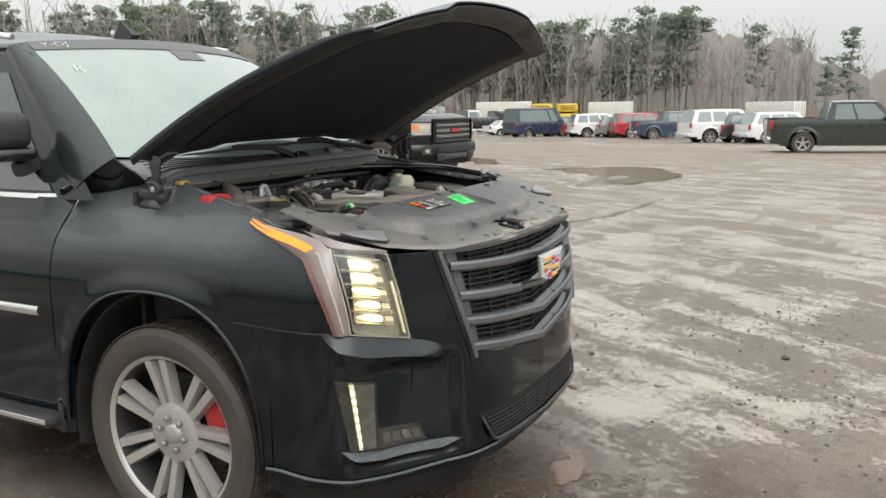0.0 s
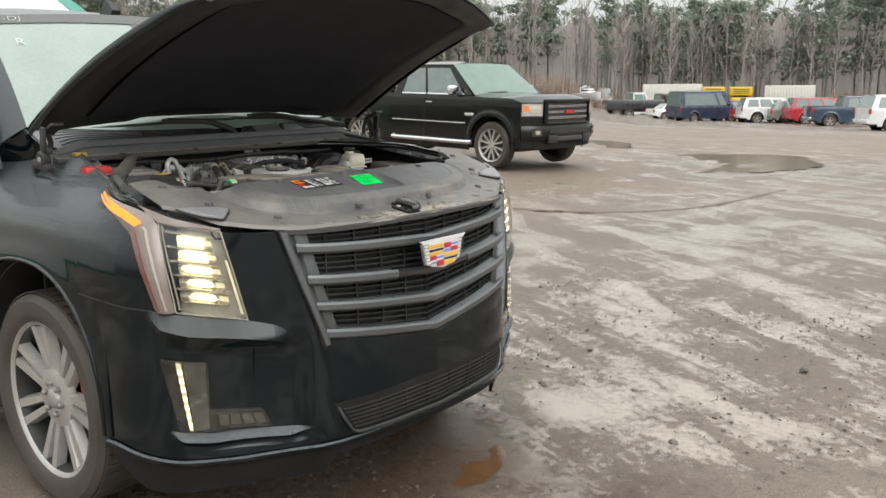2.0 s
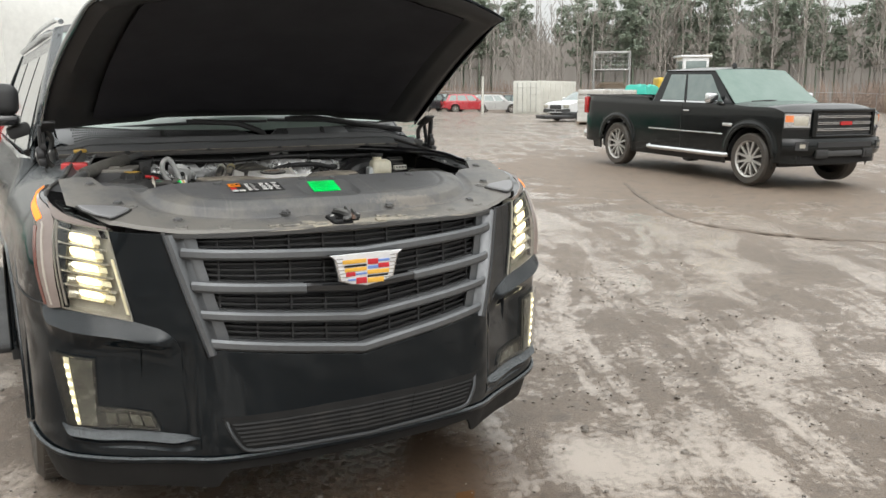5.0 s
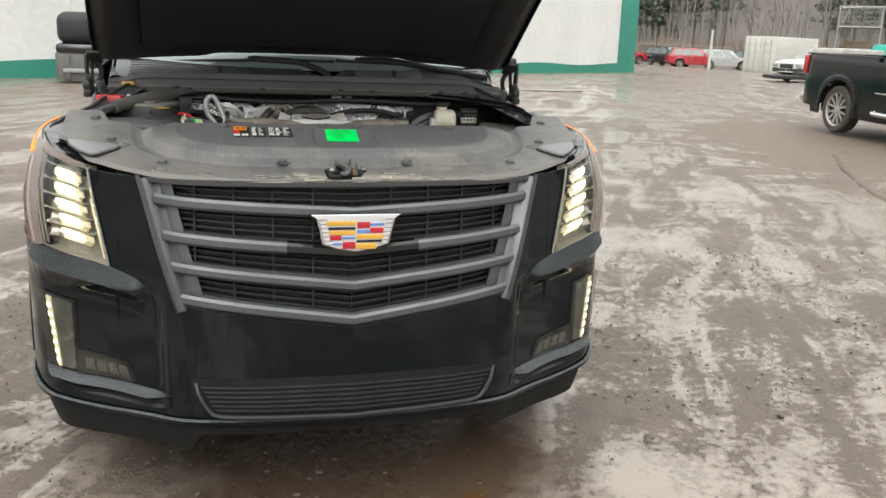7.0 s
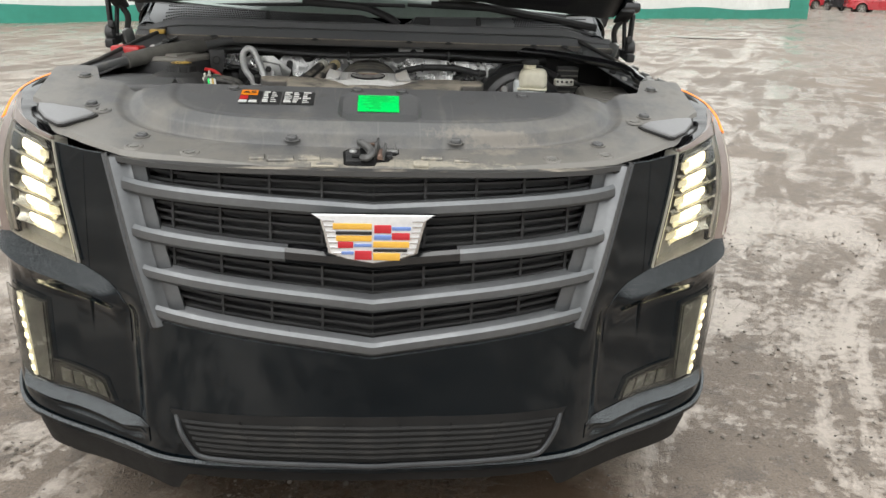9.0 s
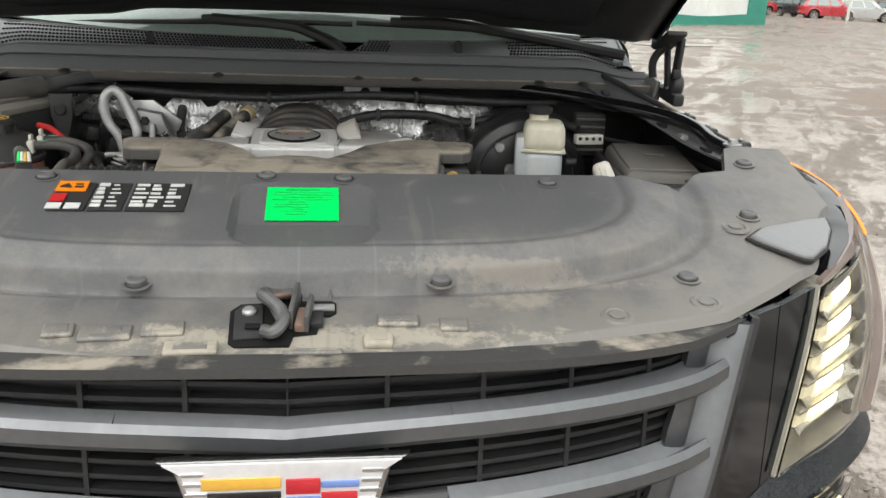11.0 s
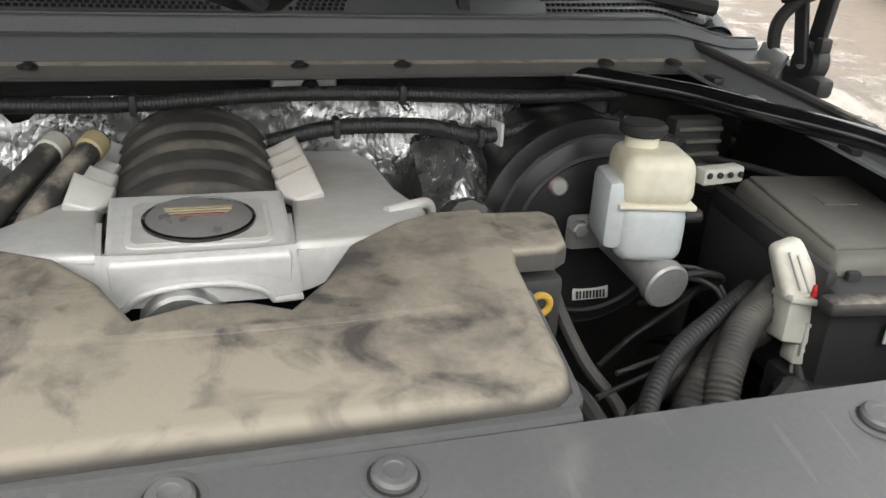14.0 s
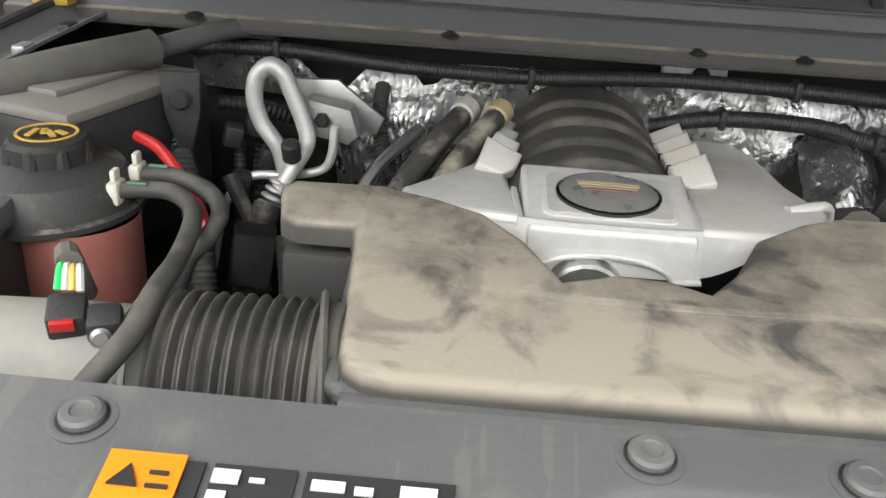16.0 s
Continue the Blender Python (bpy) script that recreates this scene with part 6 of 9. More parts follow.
# corrugated hoses beside the booster
for pts, r, rb, m_ in (([(0.60, 0.80, 1.05), (0.55, 0.78, 1.04), (0.47, 0.72, 1.0), (0.43, 0.66, 0.95)], 0.020, 0.003, M_HOSE), ([(0.36, 0.99, 1.08), (0.355, 0.93, 1.02), (0.37, 0.86, 0.985), (0.40, 0.80, 0.96)], 0.007, 0, M_HOSE),
                       ([(0.36, 0.90, 1.12), (0.375, 0.88, 1.06), (0.40, 0.84, 1.00), (0.43, 0.79, 0.955), (0.40, 0.73, 0.93)], 0.008, 0, M_HOSE_MID), ([(0.58, 0.86, 1.03), (0.50, 0.80, 0.99), (0.44, 0.78, 0.96), (0.38, 0.72, 0.95)], 0.009, 0, M_HOSE),
                       ([(0.24, 0.72, 1.10), (0.29, 0.66, 1.09), (0.30, 0.58, 1.08), (0.34, 0.50, 1.07)], 0.011, 0, M_HOSE), ([(0.60, 0.73, 1.0), (0.56, 0.68, 1.03), (0.50, 0.64, 1.02), (0.47, 0.62, 0.96)], 0.02, 0, M_HOSE),
                       ([(0.66, 0.66, 1.02), (0.70, 0.63, 1.05), (0.75, 0.63, 1.03), (0.76, 0.64, 0.98)], 0.018, 0, M_HOSE_GREY), ([(0.62, 0.75, 1.03), (0.61, 0.70, 1.0), (0.64, 0.64, 0.99)], 0.006, 0, M_HOSE)):
    tube("hose", pts, r, m_, SUV, seg=10, ribs=rb, pitch=0.008)
dip = tube("dipstick", [(0.295, 0.715, 1.085), (0.285, 0.722, 1.13)], 0.006, M_BAY, SUV)
bm = bmesh.new()
add_tube(bm, [(0.282 + 0.010 * math.cos(a), 0.725, 1.145 + 0.010 * math.sin(a)) for a in np.linspace(0, 2 * math.pi, 13)], 0.0035, 8, 2)
part("dipstick_ring", bm, M_YEL, dip, "yellow pull ring")

# passenger side: coolant tank, intake hose, battery, lines
tank = part("coolant_tank", add_lathe(bmesh.new(), [(0.0, 1.146), (0.090, 1.146), (0.096, 1.149), (0.096, 1.155), (0.091, 1.158), (0.088, 1.172), (0.078, 1.190), (0.055, 1.201), (0, 1.204)], Matrix.Translation((-0.600, 0.838, 0)), 36), M_DIRTY, SUV, "black coolant tank over pink lower half")
part("tank_lower", add_lathe(bmesh.new(), [(0.0, 0.93), (0.056, 0.93), (0.062, 0.95), (0.064, 1.148)], Matrix.Translation((-0.566, 0.822, 0)), 36), M_PINKTANK, tank, "translucent pink coolant")
bm = bmesh.new()
add_lathe(bm, [(0.034, 0), (0.041, 0.004), (0.041, 0.022), (0.036, 0.027), (0, 0.0275)], Matrix.Translation((-0.590, 0.835, 1.196)), 32)
for k in range(8):
    a = 2 * math.pi * k / 8
    add_cyl(bm, (-0.590 + 0.038 * math.cos(a), 0.835 + 0.038 * math.sin(a), 1.198), (-0.590 + 0.036 * math.cos(a), 0.835 + 0.036 * math.sin(a), 1.219), 0.0085, 0.007, 10, 0.002)
cap = part("tank_cap", bm, M_BAY, tank, "black cap with yellow print")
bm = bmesh.new()
add_lathe(bm, [(0.030, 0.0), (0.030, 0.0012), (0.027, 0.0012), (0.027, 0)], Matrix.Translation((-0.590, 0.835, 1.2265)), 24)
for k in range(4):
    add_box(bm, (-0.603 + 0.009 * k, 0.832 + 0.005 * (k % 2), 1.2272), (0.006, 0.022 - 0.006 * (k % 2), 0.0015), 0, (0, 0, 20 * k))
part("cap_print", bm, M_YEL, cap)
for k in range(4):
    rbox("tank_print", (-0.545 + 0.004 * k, 0.757 + 0.001 * k, 1.07 - 0.012 * (k % 2)), (0.02, 0.003, 0.004), 0, M_LABEL, tank, (0, 0, 28))
for k, (a, b) in enumerate((((-0.512, 0.860, 1.180), [(-0.535, 0.858, 1.176), (-0.504, 0.860, 1.180), (-0.473, 0.861, 1.180), (-0.431, 0.837, 1.176), (-0.409, 0.806, 1.168), (-0.412, 0.775, 1.155), (-0.432, 0.770, 1.130), (-0.45, 0.77, 1.08)]), ((-0.518, 0.819, 1.176), [(-0.535, 0.812, 1.172), (-0.514, 0.820, 1.177), (-0.471, 0.828, 1.177), (-0.440, 0.805, 1.175), (-0.425, 0.773, 1.172), (-0.409, 0.689, 1.175), (-0.398, 0.610, 1.186), (-0.395, 0.555, 1.182), (-0.41, 0.52, 1.165), (-0.44, 0.49, 1.13)]))):
    hz = tube("coolant_hose", b, 0.0092, M_HOSE_MID, SUV, seg=12, label="grey rubber coolant hose")
    rbox("hose_clamp", a, (0.012, 0.024, 0.024), 0.003, M_CREAMCONN, hz)
    rbox("clamp_ear", (a[0], a[1], a[2] + 0.018), (0.006, 0.014, 0.012), 0.002, M_CREAMCONN, hz)
    rbox("hose_stripe", (a[0] + 0.022, a[1], a[2] + 0.0105), (0.02, 0.004, 0.003), 0.001, M_STRIPE, hz)
tube("red_cable", [(-0.535, 0.92, 1.20), (-0.50, 0.895, 1.195), (-0.455, 0.855, 1.165), (-0.43, 0.83, 1.13)], 0.0065, M_REDP, SUV)
bellows = bmesh.new()
add_tube(bellows, [(-0.250, 0.605, 1.105), (-0.31, 0.603, 1.105), (-0.388, 0.598, 1.105)], 0.0715, 32, 10, ribs=0.0085, pitch=0.0112)
part("intake_bellows", bellows, M_HOSE_MID, SUV, "dusty ribbed intake hose")
for x, r, w in ((-0.262, 0.088, 0.006), (-0.245, 0.078, 0.024), (-0.388, 0.078, 0.016)):
    rcyl("bellows_collar", (x, 0.604, 1.105), (x - w, 0.603, 1.105), r, M_HOSE_GREY, SUV, seg=32)
rcyl("band_clamp", (-0.404, 0.597, 1.105), (-0.414, 0.596, 1.105), 0.0755, M_ALU, SUV, seg=32, label="steel band clamp")
duct = tube("intake_duct", [(-0.39, 0.597, 1.105), (-0.48, 0.59, 1.108), (-0.58, 0.58, 1.11), (-0.66, 0.60, 1.10), (-0.74, 0.66, 1.08)], 0.066, M_DUCT, SUV, seg=28, label="grey plastic intake duct")
maf = rbox("flow_sensor", (-0.452, 0.577, 1.177), (0.028, 0.030, 0.026), 0.004, M_BLACK, SUV, (15, 0, 20), "black sensor plug with coloured wires")
rbox("sensor_lock", (-0.448, 0.560, 1.180), (0.017, 0.005, 0.009), 0.001, M_REDP, maf, (15, 0, 20))
rbox("sensor_body", (-0.424, 0.577, 1.174), (0.026, 0.026, 0.024), 0.005, M_BLACK, maf, (15, 0, 20))
rcyl("sensor_screw", (-0.418, 0.556, 1.176), (-0.416, 0.551, 1.177), 0.008, M_ALU, maf)
for k, m_ in enumerate((M_GREEN, M_LABEL, M_YEL, M_LABEL)):
    tube("wire", [(-0.462 + 0.006 * k, 0.585, 1.195), (-0.464 + 0.005 * k, 0.598, 1.207), (-0.470 + 0.004 * k, 0.615, 1.200)], 0.003, m_, maf, seg=6)
tube("wire_sleeve", [(-0.464, 0.612, 1.204), (-0.475, 0.632, 1.200), (-0.48, 0.66, 1.15)], 0.010, M_HOSE_GREY, maf)
filterbox = rbox("air_filter_box", (-0.72, 0.72, 1.08), (0.26, 0.26, 0.20), 0.03, M_DIRTY, SUV, (0, 0, 6), "dusty black air filter box", seg=3)
rbox("filter_lid", (-0.72, 0.72, 1.175), (0.27, 0.27, 0.03), 0.01, M_SHROUD, filterbox, (0, 0, 6))
batt = rbox("battery", (-0.655, 1.01, 1.14), (0.235, 0.24, 0.17), 0.012, M_BLACK, SUV, (0, 0, -18), "black battery with ridged lid")
rbox("battery_lid", (-0.655, 1.01, 1.228), (0.225, 0.23, 0.016), 0.006, M_DUSTLID, batt, (0, 0, -18))
rbox("battery_ridge", (-0.665, 1.015, 1.238), (0.14, 0.15, 0.010), 0.004, M_DUSTLID, batt, (0, 0, -18))
rbox("terminal_cover", (-0.78, 0.965, 1.240), (0.095, 0.06, 0.045), 0.008, M_REDP, batt, (0, 0, -10), "red terminal cover")
bracket = plate("mounting_bracket", [(-0.024, 0.046), (0.024, 0.046), (0.021, -0.004), (0.010, -0.046), (0.0, -0.054), (-0.008, -0.046), (-0.021, -0.004)], pose(-0.513, 1.005, 1.208, 90, 0, 8), 0.008, 0.003, M_BLACK, SUV, "black stamped bracket")
rcyl("bracket_bolt", (-0.513, 0.998, 1.222), (-0.513, 0.990, 1.222), 0.013, M_BAY, bracket)
acl = tube("refrigerant_line", [(-0.400, 1.035, 1.128), (-0.408, 1.037, 1.158), (-0.428, 1.040, 1.185), (-0.437, 1.042, 1.215), (-0.434, 1.044, 1.242), (-0.418, 1.045, 1.257), (-0.402, 1.044, 1.250), (-0.390, 1.042, 1.225), (-0.374, 1.038, 1.185), (-0.372, 1.034, 1.165), (-0.386, 1.024, 1.138), (-0.402, 1.010, 1.112)], 0.0105, M_PALEALU, SUV, seg=14, n=8, label="dull aluminium refrigerant line")
for k in range(4):
    rcyl("line_fitting", (-0.398 - 0.004 * k, 1.012 - 0.004 * k, 1.122 - 0.008 * k), (-0.400 - 0.004 * k, 1.010 - 0.004 * k, 1.117 - 0.008 * k), 0.0165, M_PALEALU, acl, bevel=0.002)
tube("suction_hose", [(-0.412, 0.998, 1.096), (-0.424, 0.970, 1.05), (-0.430, 0.94, 0.98), (-0.434, 0.90, 0.86)], 0.0185, M_HOSE, acl, seg=14)
rcyl("service_port", (-0.386, 1.016, 1.150), (-0.386, 1.006, 1.176), 0.0115, M_BAY, acl)
block = plate("expansion_valve", [(-0.036, -0.020), (0.020, -0.030), (0.034, -0.018), (0.024, 0.016), (-0.030, 0.026)], pose(-0.345, 1.082, 1.190, 90, 0, 0), 0.026, 0.005, M_ZINC, SUV, "cast valve block")
rcyl("valve_bolt", (-0.356, 1.056, 1.192), (-0.356, 1.046, 1.192), 0.010, M_BAY, block, seg=6)
plate("valve_shield", [(-0.060, -0.010), (0.050, -0.044), (0.060, -0.020), (0.000, 0.026), (-0.055, 0.024)], pose(-0.345, 1.105, 1.205, 90, 0, 0), 0.006, 0.002, M_ALU, block)
tube("heater_line", [(-0.340, 1.050, 1.186), (-0.343, 1.045, 1.150), (-0.356, 1.042, 1.130), (-0.400, 1.040, 1.120), (-0.444, 1.036, 1.116), (-0.472, 1.020, 1.085), (-0.488, 1.00, 1.00)], 0.0058, M_PALEALU, SUV, seg=10)
tube("corrugated_sleeve", [(-0.30, 1.20, 1.20), (-0.298, 1.15, 1.17), (-0.285, 1.11, 1.13), (-0.265, 1.08, 1.10)], 0.009, M_HOSE, SUV, ribs=0.002, pitch=0.006)
for dx in (0.0, 0.042):
    hh = tube("heater_hose", [(-0.175 + dx, 1.10, 1.21), (-0.205 + dx, 1.03, 1.19), (-0.245 + dx, 0.95, 1.15), (-0.275 + dx, 0.90, 1.08)], 0.0145, M_HOSE, SUV, seg=12)
    rcyl("hose_ferrule", (-0.176 + dx, 1.098, 1.21), (-0.186 + dx, 1.074, 1.204), 0.0165, M_FERRULE if dx else M_GREYCONN, hh)
tube("steel_pipe", [(-0.24, 1.12, 1.17), (-0.29, 1.05, 1.13), (-0.33, 0.99, 1.06)], 0.008, M_ALU, SUV)
for pts, r, rb in (([(-0.50, 0.95, 1.17), (-0.47, 0.90, 1.12), (-0.45, 0.86, 1.05), (-0.45, 0.82, 0.95)], 0.013, 0.002), ([(-0.37, 0.93, 1.09), (-0.36, 0.90, 1.02), (-0.37, 0.86, 0.92)], 0.018, 0), ([(-0.47, 0.80, 1.06), (-0.44, 0.78, 1.02), (-0.43, 0.74, 0.95)], 0.016, 0.002),
                   ([(-0.46, 1.0, 1.13), (-0.42, 0.97, 1.06), (-0.40, 0.92, 1.02)], 0.01, 0), ([(-0.31, 0.93, 1.07), (-0.33, 0.88, 1.03), (-0.35, 0.82, 0.98)], 0.012, 0)):
    tube("hose", pts, r, M_HOSE, SUV, seg=10, ribs=rb, pitch=0.007)
rbox("relay", (-0.415, 0.93, 1.06), (0.05, 0.04, 0.07), 0.006, M_BAY, SUV, (0, 10, 15))
for pts, r in (([(-0.50, 1.10, 1.19), (-0.45, 1.11, 1.185), (-0.40, 1.13, 1.165), (-0.36, 1.14, 1.15)], 0.009), ([(-0.47, 1.08, 1.15), (-0.465, 1.06, 1.10), (-0.46, 1.03, 1.05)], 0.007), ([(-0.44, 1.09, 1.14), (-0.445, 1.07, 1.08), (-0.47, 1.03, 1.03)], 0.011), ([(-0.53, 1.02, 1.16), (-0.50, 0.98, 1.12), (-0.485, 0.93, 1.07), (-0.48, 0.88, 0.98)], 0.011)):
    tube("wiring_branch", pts, r, M_LOOM, SUV, seg=10, ribs=0.0014, pitch=0.007)
for x, y, z in ((-0.468, 1.05, 1.165), (-0.445, 1.07, 1.175), (-0.425, 1.06, 1.135), (-0.455, 1.03, 1.11)):
    rbox("wiring_plug", (x, y, z), (0.024, 0.022, 0.030), 0.005, M_BLACK, SUV, (10, 12, 20))

# inner wings, gutters and hinges
for g in (-1, 1):
    def apron(u, v, g=g):
        y = lerp(0.50, 1.26, u)
        return Vector((g * lerp(0.868, 0.80, v), y, lerp(1.150 + 0.085 * (y - 0.4), 0.55, v)))
    sheet("inner_wing", apron, 12, 6, M_BAY, SUV, 0.006)

    def gutter(u, v, g=g):
        y = lerp(0.46, 1.40, u)
        s = g * s_of_y(y)
        p = body(s, wing_z(y), -0.004)
        p.x -= g * (0.064 * v)
        p.z -= 0.030 * smooth01(v * 2.2) - 0.010 * smooth01((v - 0.6) / 0.4)
        return p
    gut = sheet("wing_gutter", gutter, 40, 10, M_COWL, SUV, 0.004)
    for k in range(9):
        y = 0.60 + 0.075 * k
        p = gutter((y - 0.46) / 0.94, 0.75)
        rbox("gutter_clip", (p.x, p.y, p.z + 0.006), (0.018, 0.03, 0.012), 0.004, M_BLACK if k % 3 else M_ZINC, gut)
    seal = bmesh.new()
    add_tube(seal, [gutter(u, 0.12) + Vector((0, 0, 0.004)) for u in np.linspace(0.02, 0.98, 12)], 0.007, 8, 4)
    part("rubber_seal", seal, M_HOSE, gut)
    hinge = rbox("hood_hinge", (g * 0.880, 1.165, 1.262), (0.030, 0.130, 0.030), 0.008, M_BLACK, SUV, (6, 0, 0), "black hood hinge")
    rcyl("hinge_pivot", (g * 0.866, 1.150, 1.288), (g * 0.898, 1.150, 1.286), 0.031, M_LOOM, hinge, seg=28, bevel=0.006)
    rcyl("pivot_bolt", (g * 0.862, 1.150, 1.288), (g * 0.902, 1.150, 1.286), 0.011, M_ZINC, hinge, seg=12)
    rbox("hinge_arm", (g * 0.882, 1.142, 1.345), (0.012, 0.034, 0.120), 0.005, M_BLACK, hinge, (8, 0, 0))
    rbox("hinge_arm", (g * 0.866, 1.165, 1.335), (0.010, 0.026, 0.110), 0.004, M_BLACK, hinge, (-16, 0, 0))
    rbox("hinge_tab", (g * 0.872, 1.118, 1.318), (0.020, 0.018, 0.022), 0.004, M_BLACK, hinge)
    rbox("hinge_plate", (g * 0.850, 1.130, 1.395), (0.050, 0.100, 0.012), 0.004, M_BLACK, hinge, (-24, 0, 0))
    tube("hinge_cable", [(g * 0.855, 1.16, 1.385), (g * 0.835, 1.18, 1.345), (g * 0.842, 1.19, 1.30), (g * 0.850, 1.18, 1.255), (g * 0.83, 1.17, 1.22)], 0.010, M_HOSE, hinge)
    rbox("hinge_bracket", (g * 0.838, 1.190, 1.275), (0.012, 0.050, 0.060), 0.005, M_ALU, hinge, (20, 0, g * 20))
rbox("yellow_tag", (-0.735, 1.165, 1.295), (0.05, 0.03, 0.015), 0.005, M_YEL, SUV)
# small fittings along the driver's side gutter
for x, y, z, sx, sy, sz, m_, nm in ((0.868, 0.74, 1.214, 0.030, 0.040, 0.020, M_BLACK, "rubber_bumper"), (0.868, 0.625, 1.196, 0.034, 0.085, 0.014, M_SHROUD, "catch_plate"), (0.862, 0.885, 1.222, 0.026, 0.05, 0.012, M_LOOM, "wing_bolt_cover"), (0.862, 1.00, 1.232, 0.022, 0.05, 0.012, M_LOOM, "wing_bolt_cover")):
    fit = rbox(nm, (x, y, z), (sx, sy, sz), 0.005, m_, SUV, (0, 0, 4))
    rcyl("fitting_bolt", (x - 0.002, y, z + sz / 2), (x - 0.002, y, z + sz / 2 + 0.006), 0.007, M_ZINC, fit, seg=6)
tube("release_cable", [(0.60, 1.16, 1.16), (0.68, 1.06, 1.17), (0.78, 0.92, 1.165), (0.83, 0.78, 1.155), (0.84, 0.66, 1.14)], 0.005, M_LOOM, SUV, seg=8)
tube("release_cable", [(0.66, 1.12, 1.12), (0.76, 0.98, 1.12), (0.82, 0.84, 1.11), (0.83, 0.70, 1.08)], 0.008, M_LOOM, SUV, seg=8)

# ---- the rest of the SUV: doors, glass, roof, wheels ----
CENTRE.append(Vector((0, 2.5, 0.7)))
def add_wheel(parent, x, y, z, g, R, rim_r, width, n_spoke, twin, rim_mat, caliper=None, name="wheel"):
    """A wheel whose outer face looks along g * x."""
    m = Matrix.Translation((x, y, z)) @ Matrix.Rotation(radians(90 * g), 4, "Y")
    w = width / 2
    prof = [(rim_r, -w * 0.8), (rim_r + 0.02, -w * 0.95), (R - 0.03, -w), (R - 0.008, -w * 0.86), (R, -w * 0.6), (R, w * 0.6), (R - 0.008, w * 0.86), (R - 0.03, w), (rim_r + 0.045, w * 1.02), (rim_r + 0.015, w * 0.94), (rim_r, w * 0.82)]
    tyre = part(name, add_lathe(bmesh.new(), prof, m, 56), M_RUBBER, parent, "wet black tyre")
    bm = bmesh.new()
    for k in range(56):
        a = 2 * math.pi * k / 56
        for side in (-0.45, 0.0, 0.45):
            c = m @ Vector(((R + 0.001) * math.cos(a), (R + 0.001) * math.sin(a), side * width))
            add_box(bm, (0, 0, 0), (0.004, 0.036, width * 0.2))
            for v in bm.verts[-8:]:
                v.co = m @ (Matrix.Rotation(a, 4, "Z") @ Vector((R + 0.001 + v.co.x, v.co.y, v.co.z + side * width * 0.7)))
            bm.verts.ensure_lookup_table()
    tagged(part("tread", bm, M_RUBBER, tyre), kind="stuff")
    part("rim_barrel", add_lathe(bmesh.new(), [(rim_r - 0.012, -w * 0.8), (rim_r - 0.02, 0), (rim_r - 0.02, w * 0.5), (rim_r - 0.012, w * 0.78), (rim_r + 0.006, w * 0.86), (rim_r + 0.006, w * 0.80), (rim_r - 0.002, w * 0.6)], m, 56), M_ALLOY_DK if caliper else rim_mat, tyre)
    part("rim_lip", add_lathe(bmesh.new(), [(rim_r - 0.010, w * 0.76), (rim_r - 0.004, w * 0.84), (rim_r + 0.009, w * 0.89), (rim_r + 0.009, w * 0.80)], m, 56), rim_mat, tyre)
    bm = bmesh.new()
    offs = (-0.085, 0.085) if twin else (0.0,)
    for k in range(n_spoke):
        a0 = 2 * math.pi * k / n_spoke + 0.2
        for o in offs:
            ax, tx = Vector((math.cos(a0), math.sin(a0), 0)), Vector((-math.sin(a0), math.cos(a0), 0))
            p0 = ax * 0.075 + tx * (o * 0.20) + Vector((0, 0, w * 0.64))
            p1 = ax * (rim_r - 0.004) + tx * (o * 0.44) + Vector((0, 0, w * 0.80))
            d = (p1 - p0)
            side = Vector((-d.y, d.x, 0)).normalized()
            ha, hb = (0.0120, 0.0165) if twin else (0.02, 0.035)
            vs = [p0 - side * ha, p0 + side * ha, p1 + side * hb, p1 - side * hb]
            top = [bm.verts.new(m @ v) for v in vs]
            low = [bm.verts.new(m @ (v + side * (0.008 if q in (0, 3) else -0.008) * -1 - Vector((0, 0, 0.035)))) for q, v in enumerate(vs)]
            bm.faces.new(top)
            for q in range(4):
                bm.faces.new((top[q], low[q], low[(q + 1) % 4], top[(q + 1) % 4]))
    bmesh.ops.recalc_face_normals(bm, faces=bm.faces[:])
    rim = part("rim", bm, rim_mat, tyre, "machined alloy spokes")
    part("hub", add_lathe(bmesh.new(), [(0.118, w * 0.48), (0.112, w * 0.66), (0.100, w * 0.69), (0.055, w * 0.70), (0.040, w * 0.69), (0.036, w * 0.76), (0.030, w * 0.79), (0, w * 0.80)], m, 32), rim_mat, tyre)
    for k in range(6):
        a = 2 * math.pi * k / 6 + 0.3
        q = m @ Matrix.Translation((0.060 * math.cos(a), 0.060 * math.sin(a), w * 0.66))
        part("lug_nut", add_lathe(bmesh.new(), [(0.012, 0), (0.012, 0.020), (0.007, 0.025), (0, 0.026)], q, 8), M_LATCH_NUT, tyre)
    part("brake_disc", add_lathe(bmesh.new(), [(0.0, w * 0.1), (rim_r * 0.72, w * 0.1), (rim_r * 0.72, w * 0.16), (0.0, w * 0.16)], m, 32), M_DISC, tyre)
    if caliper:
        bm = bmesh.new()
        add_box(bm, (0, 0, 0), (0.09, 0.20, 0.06), 0.015)
        mm = m @ Matrix.Rotation(radians(-70), 4, "Z") @ Matrix.Translation((rim_r * 0.62, 0, w * 0.22))
        for v in bm.verts:
            v.co = mm @ v.co
        part("caliper", bm, caliper, tyre, "red brake caliper")
    return tyre


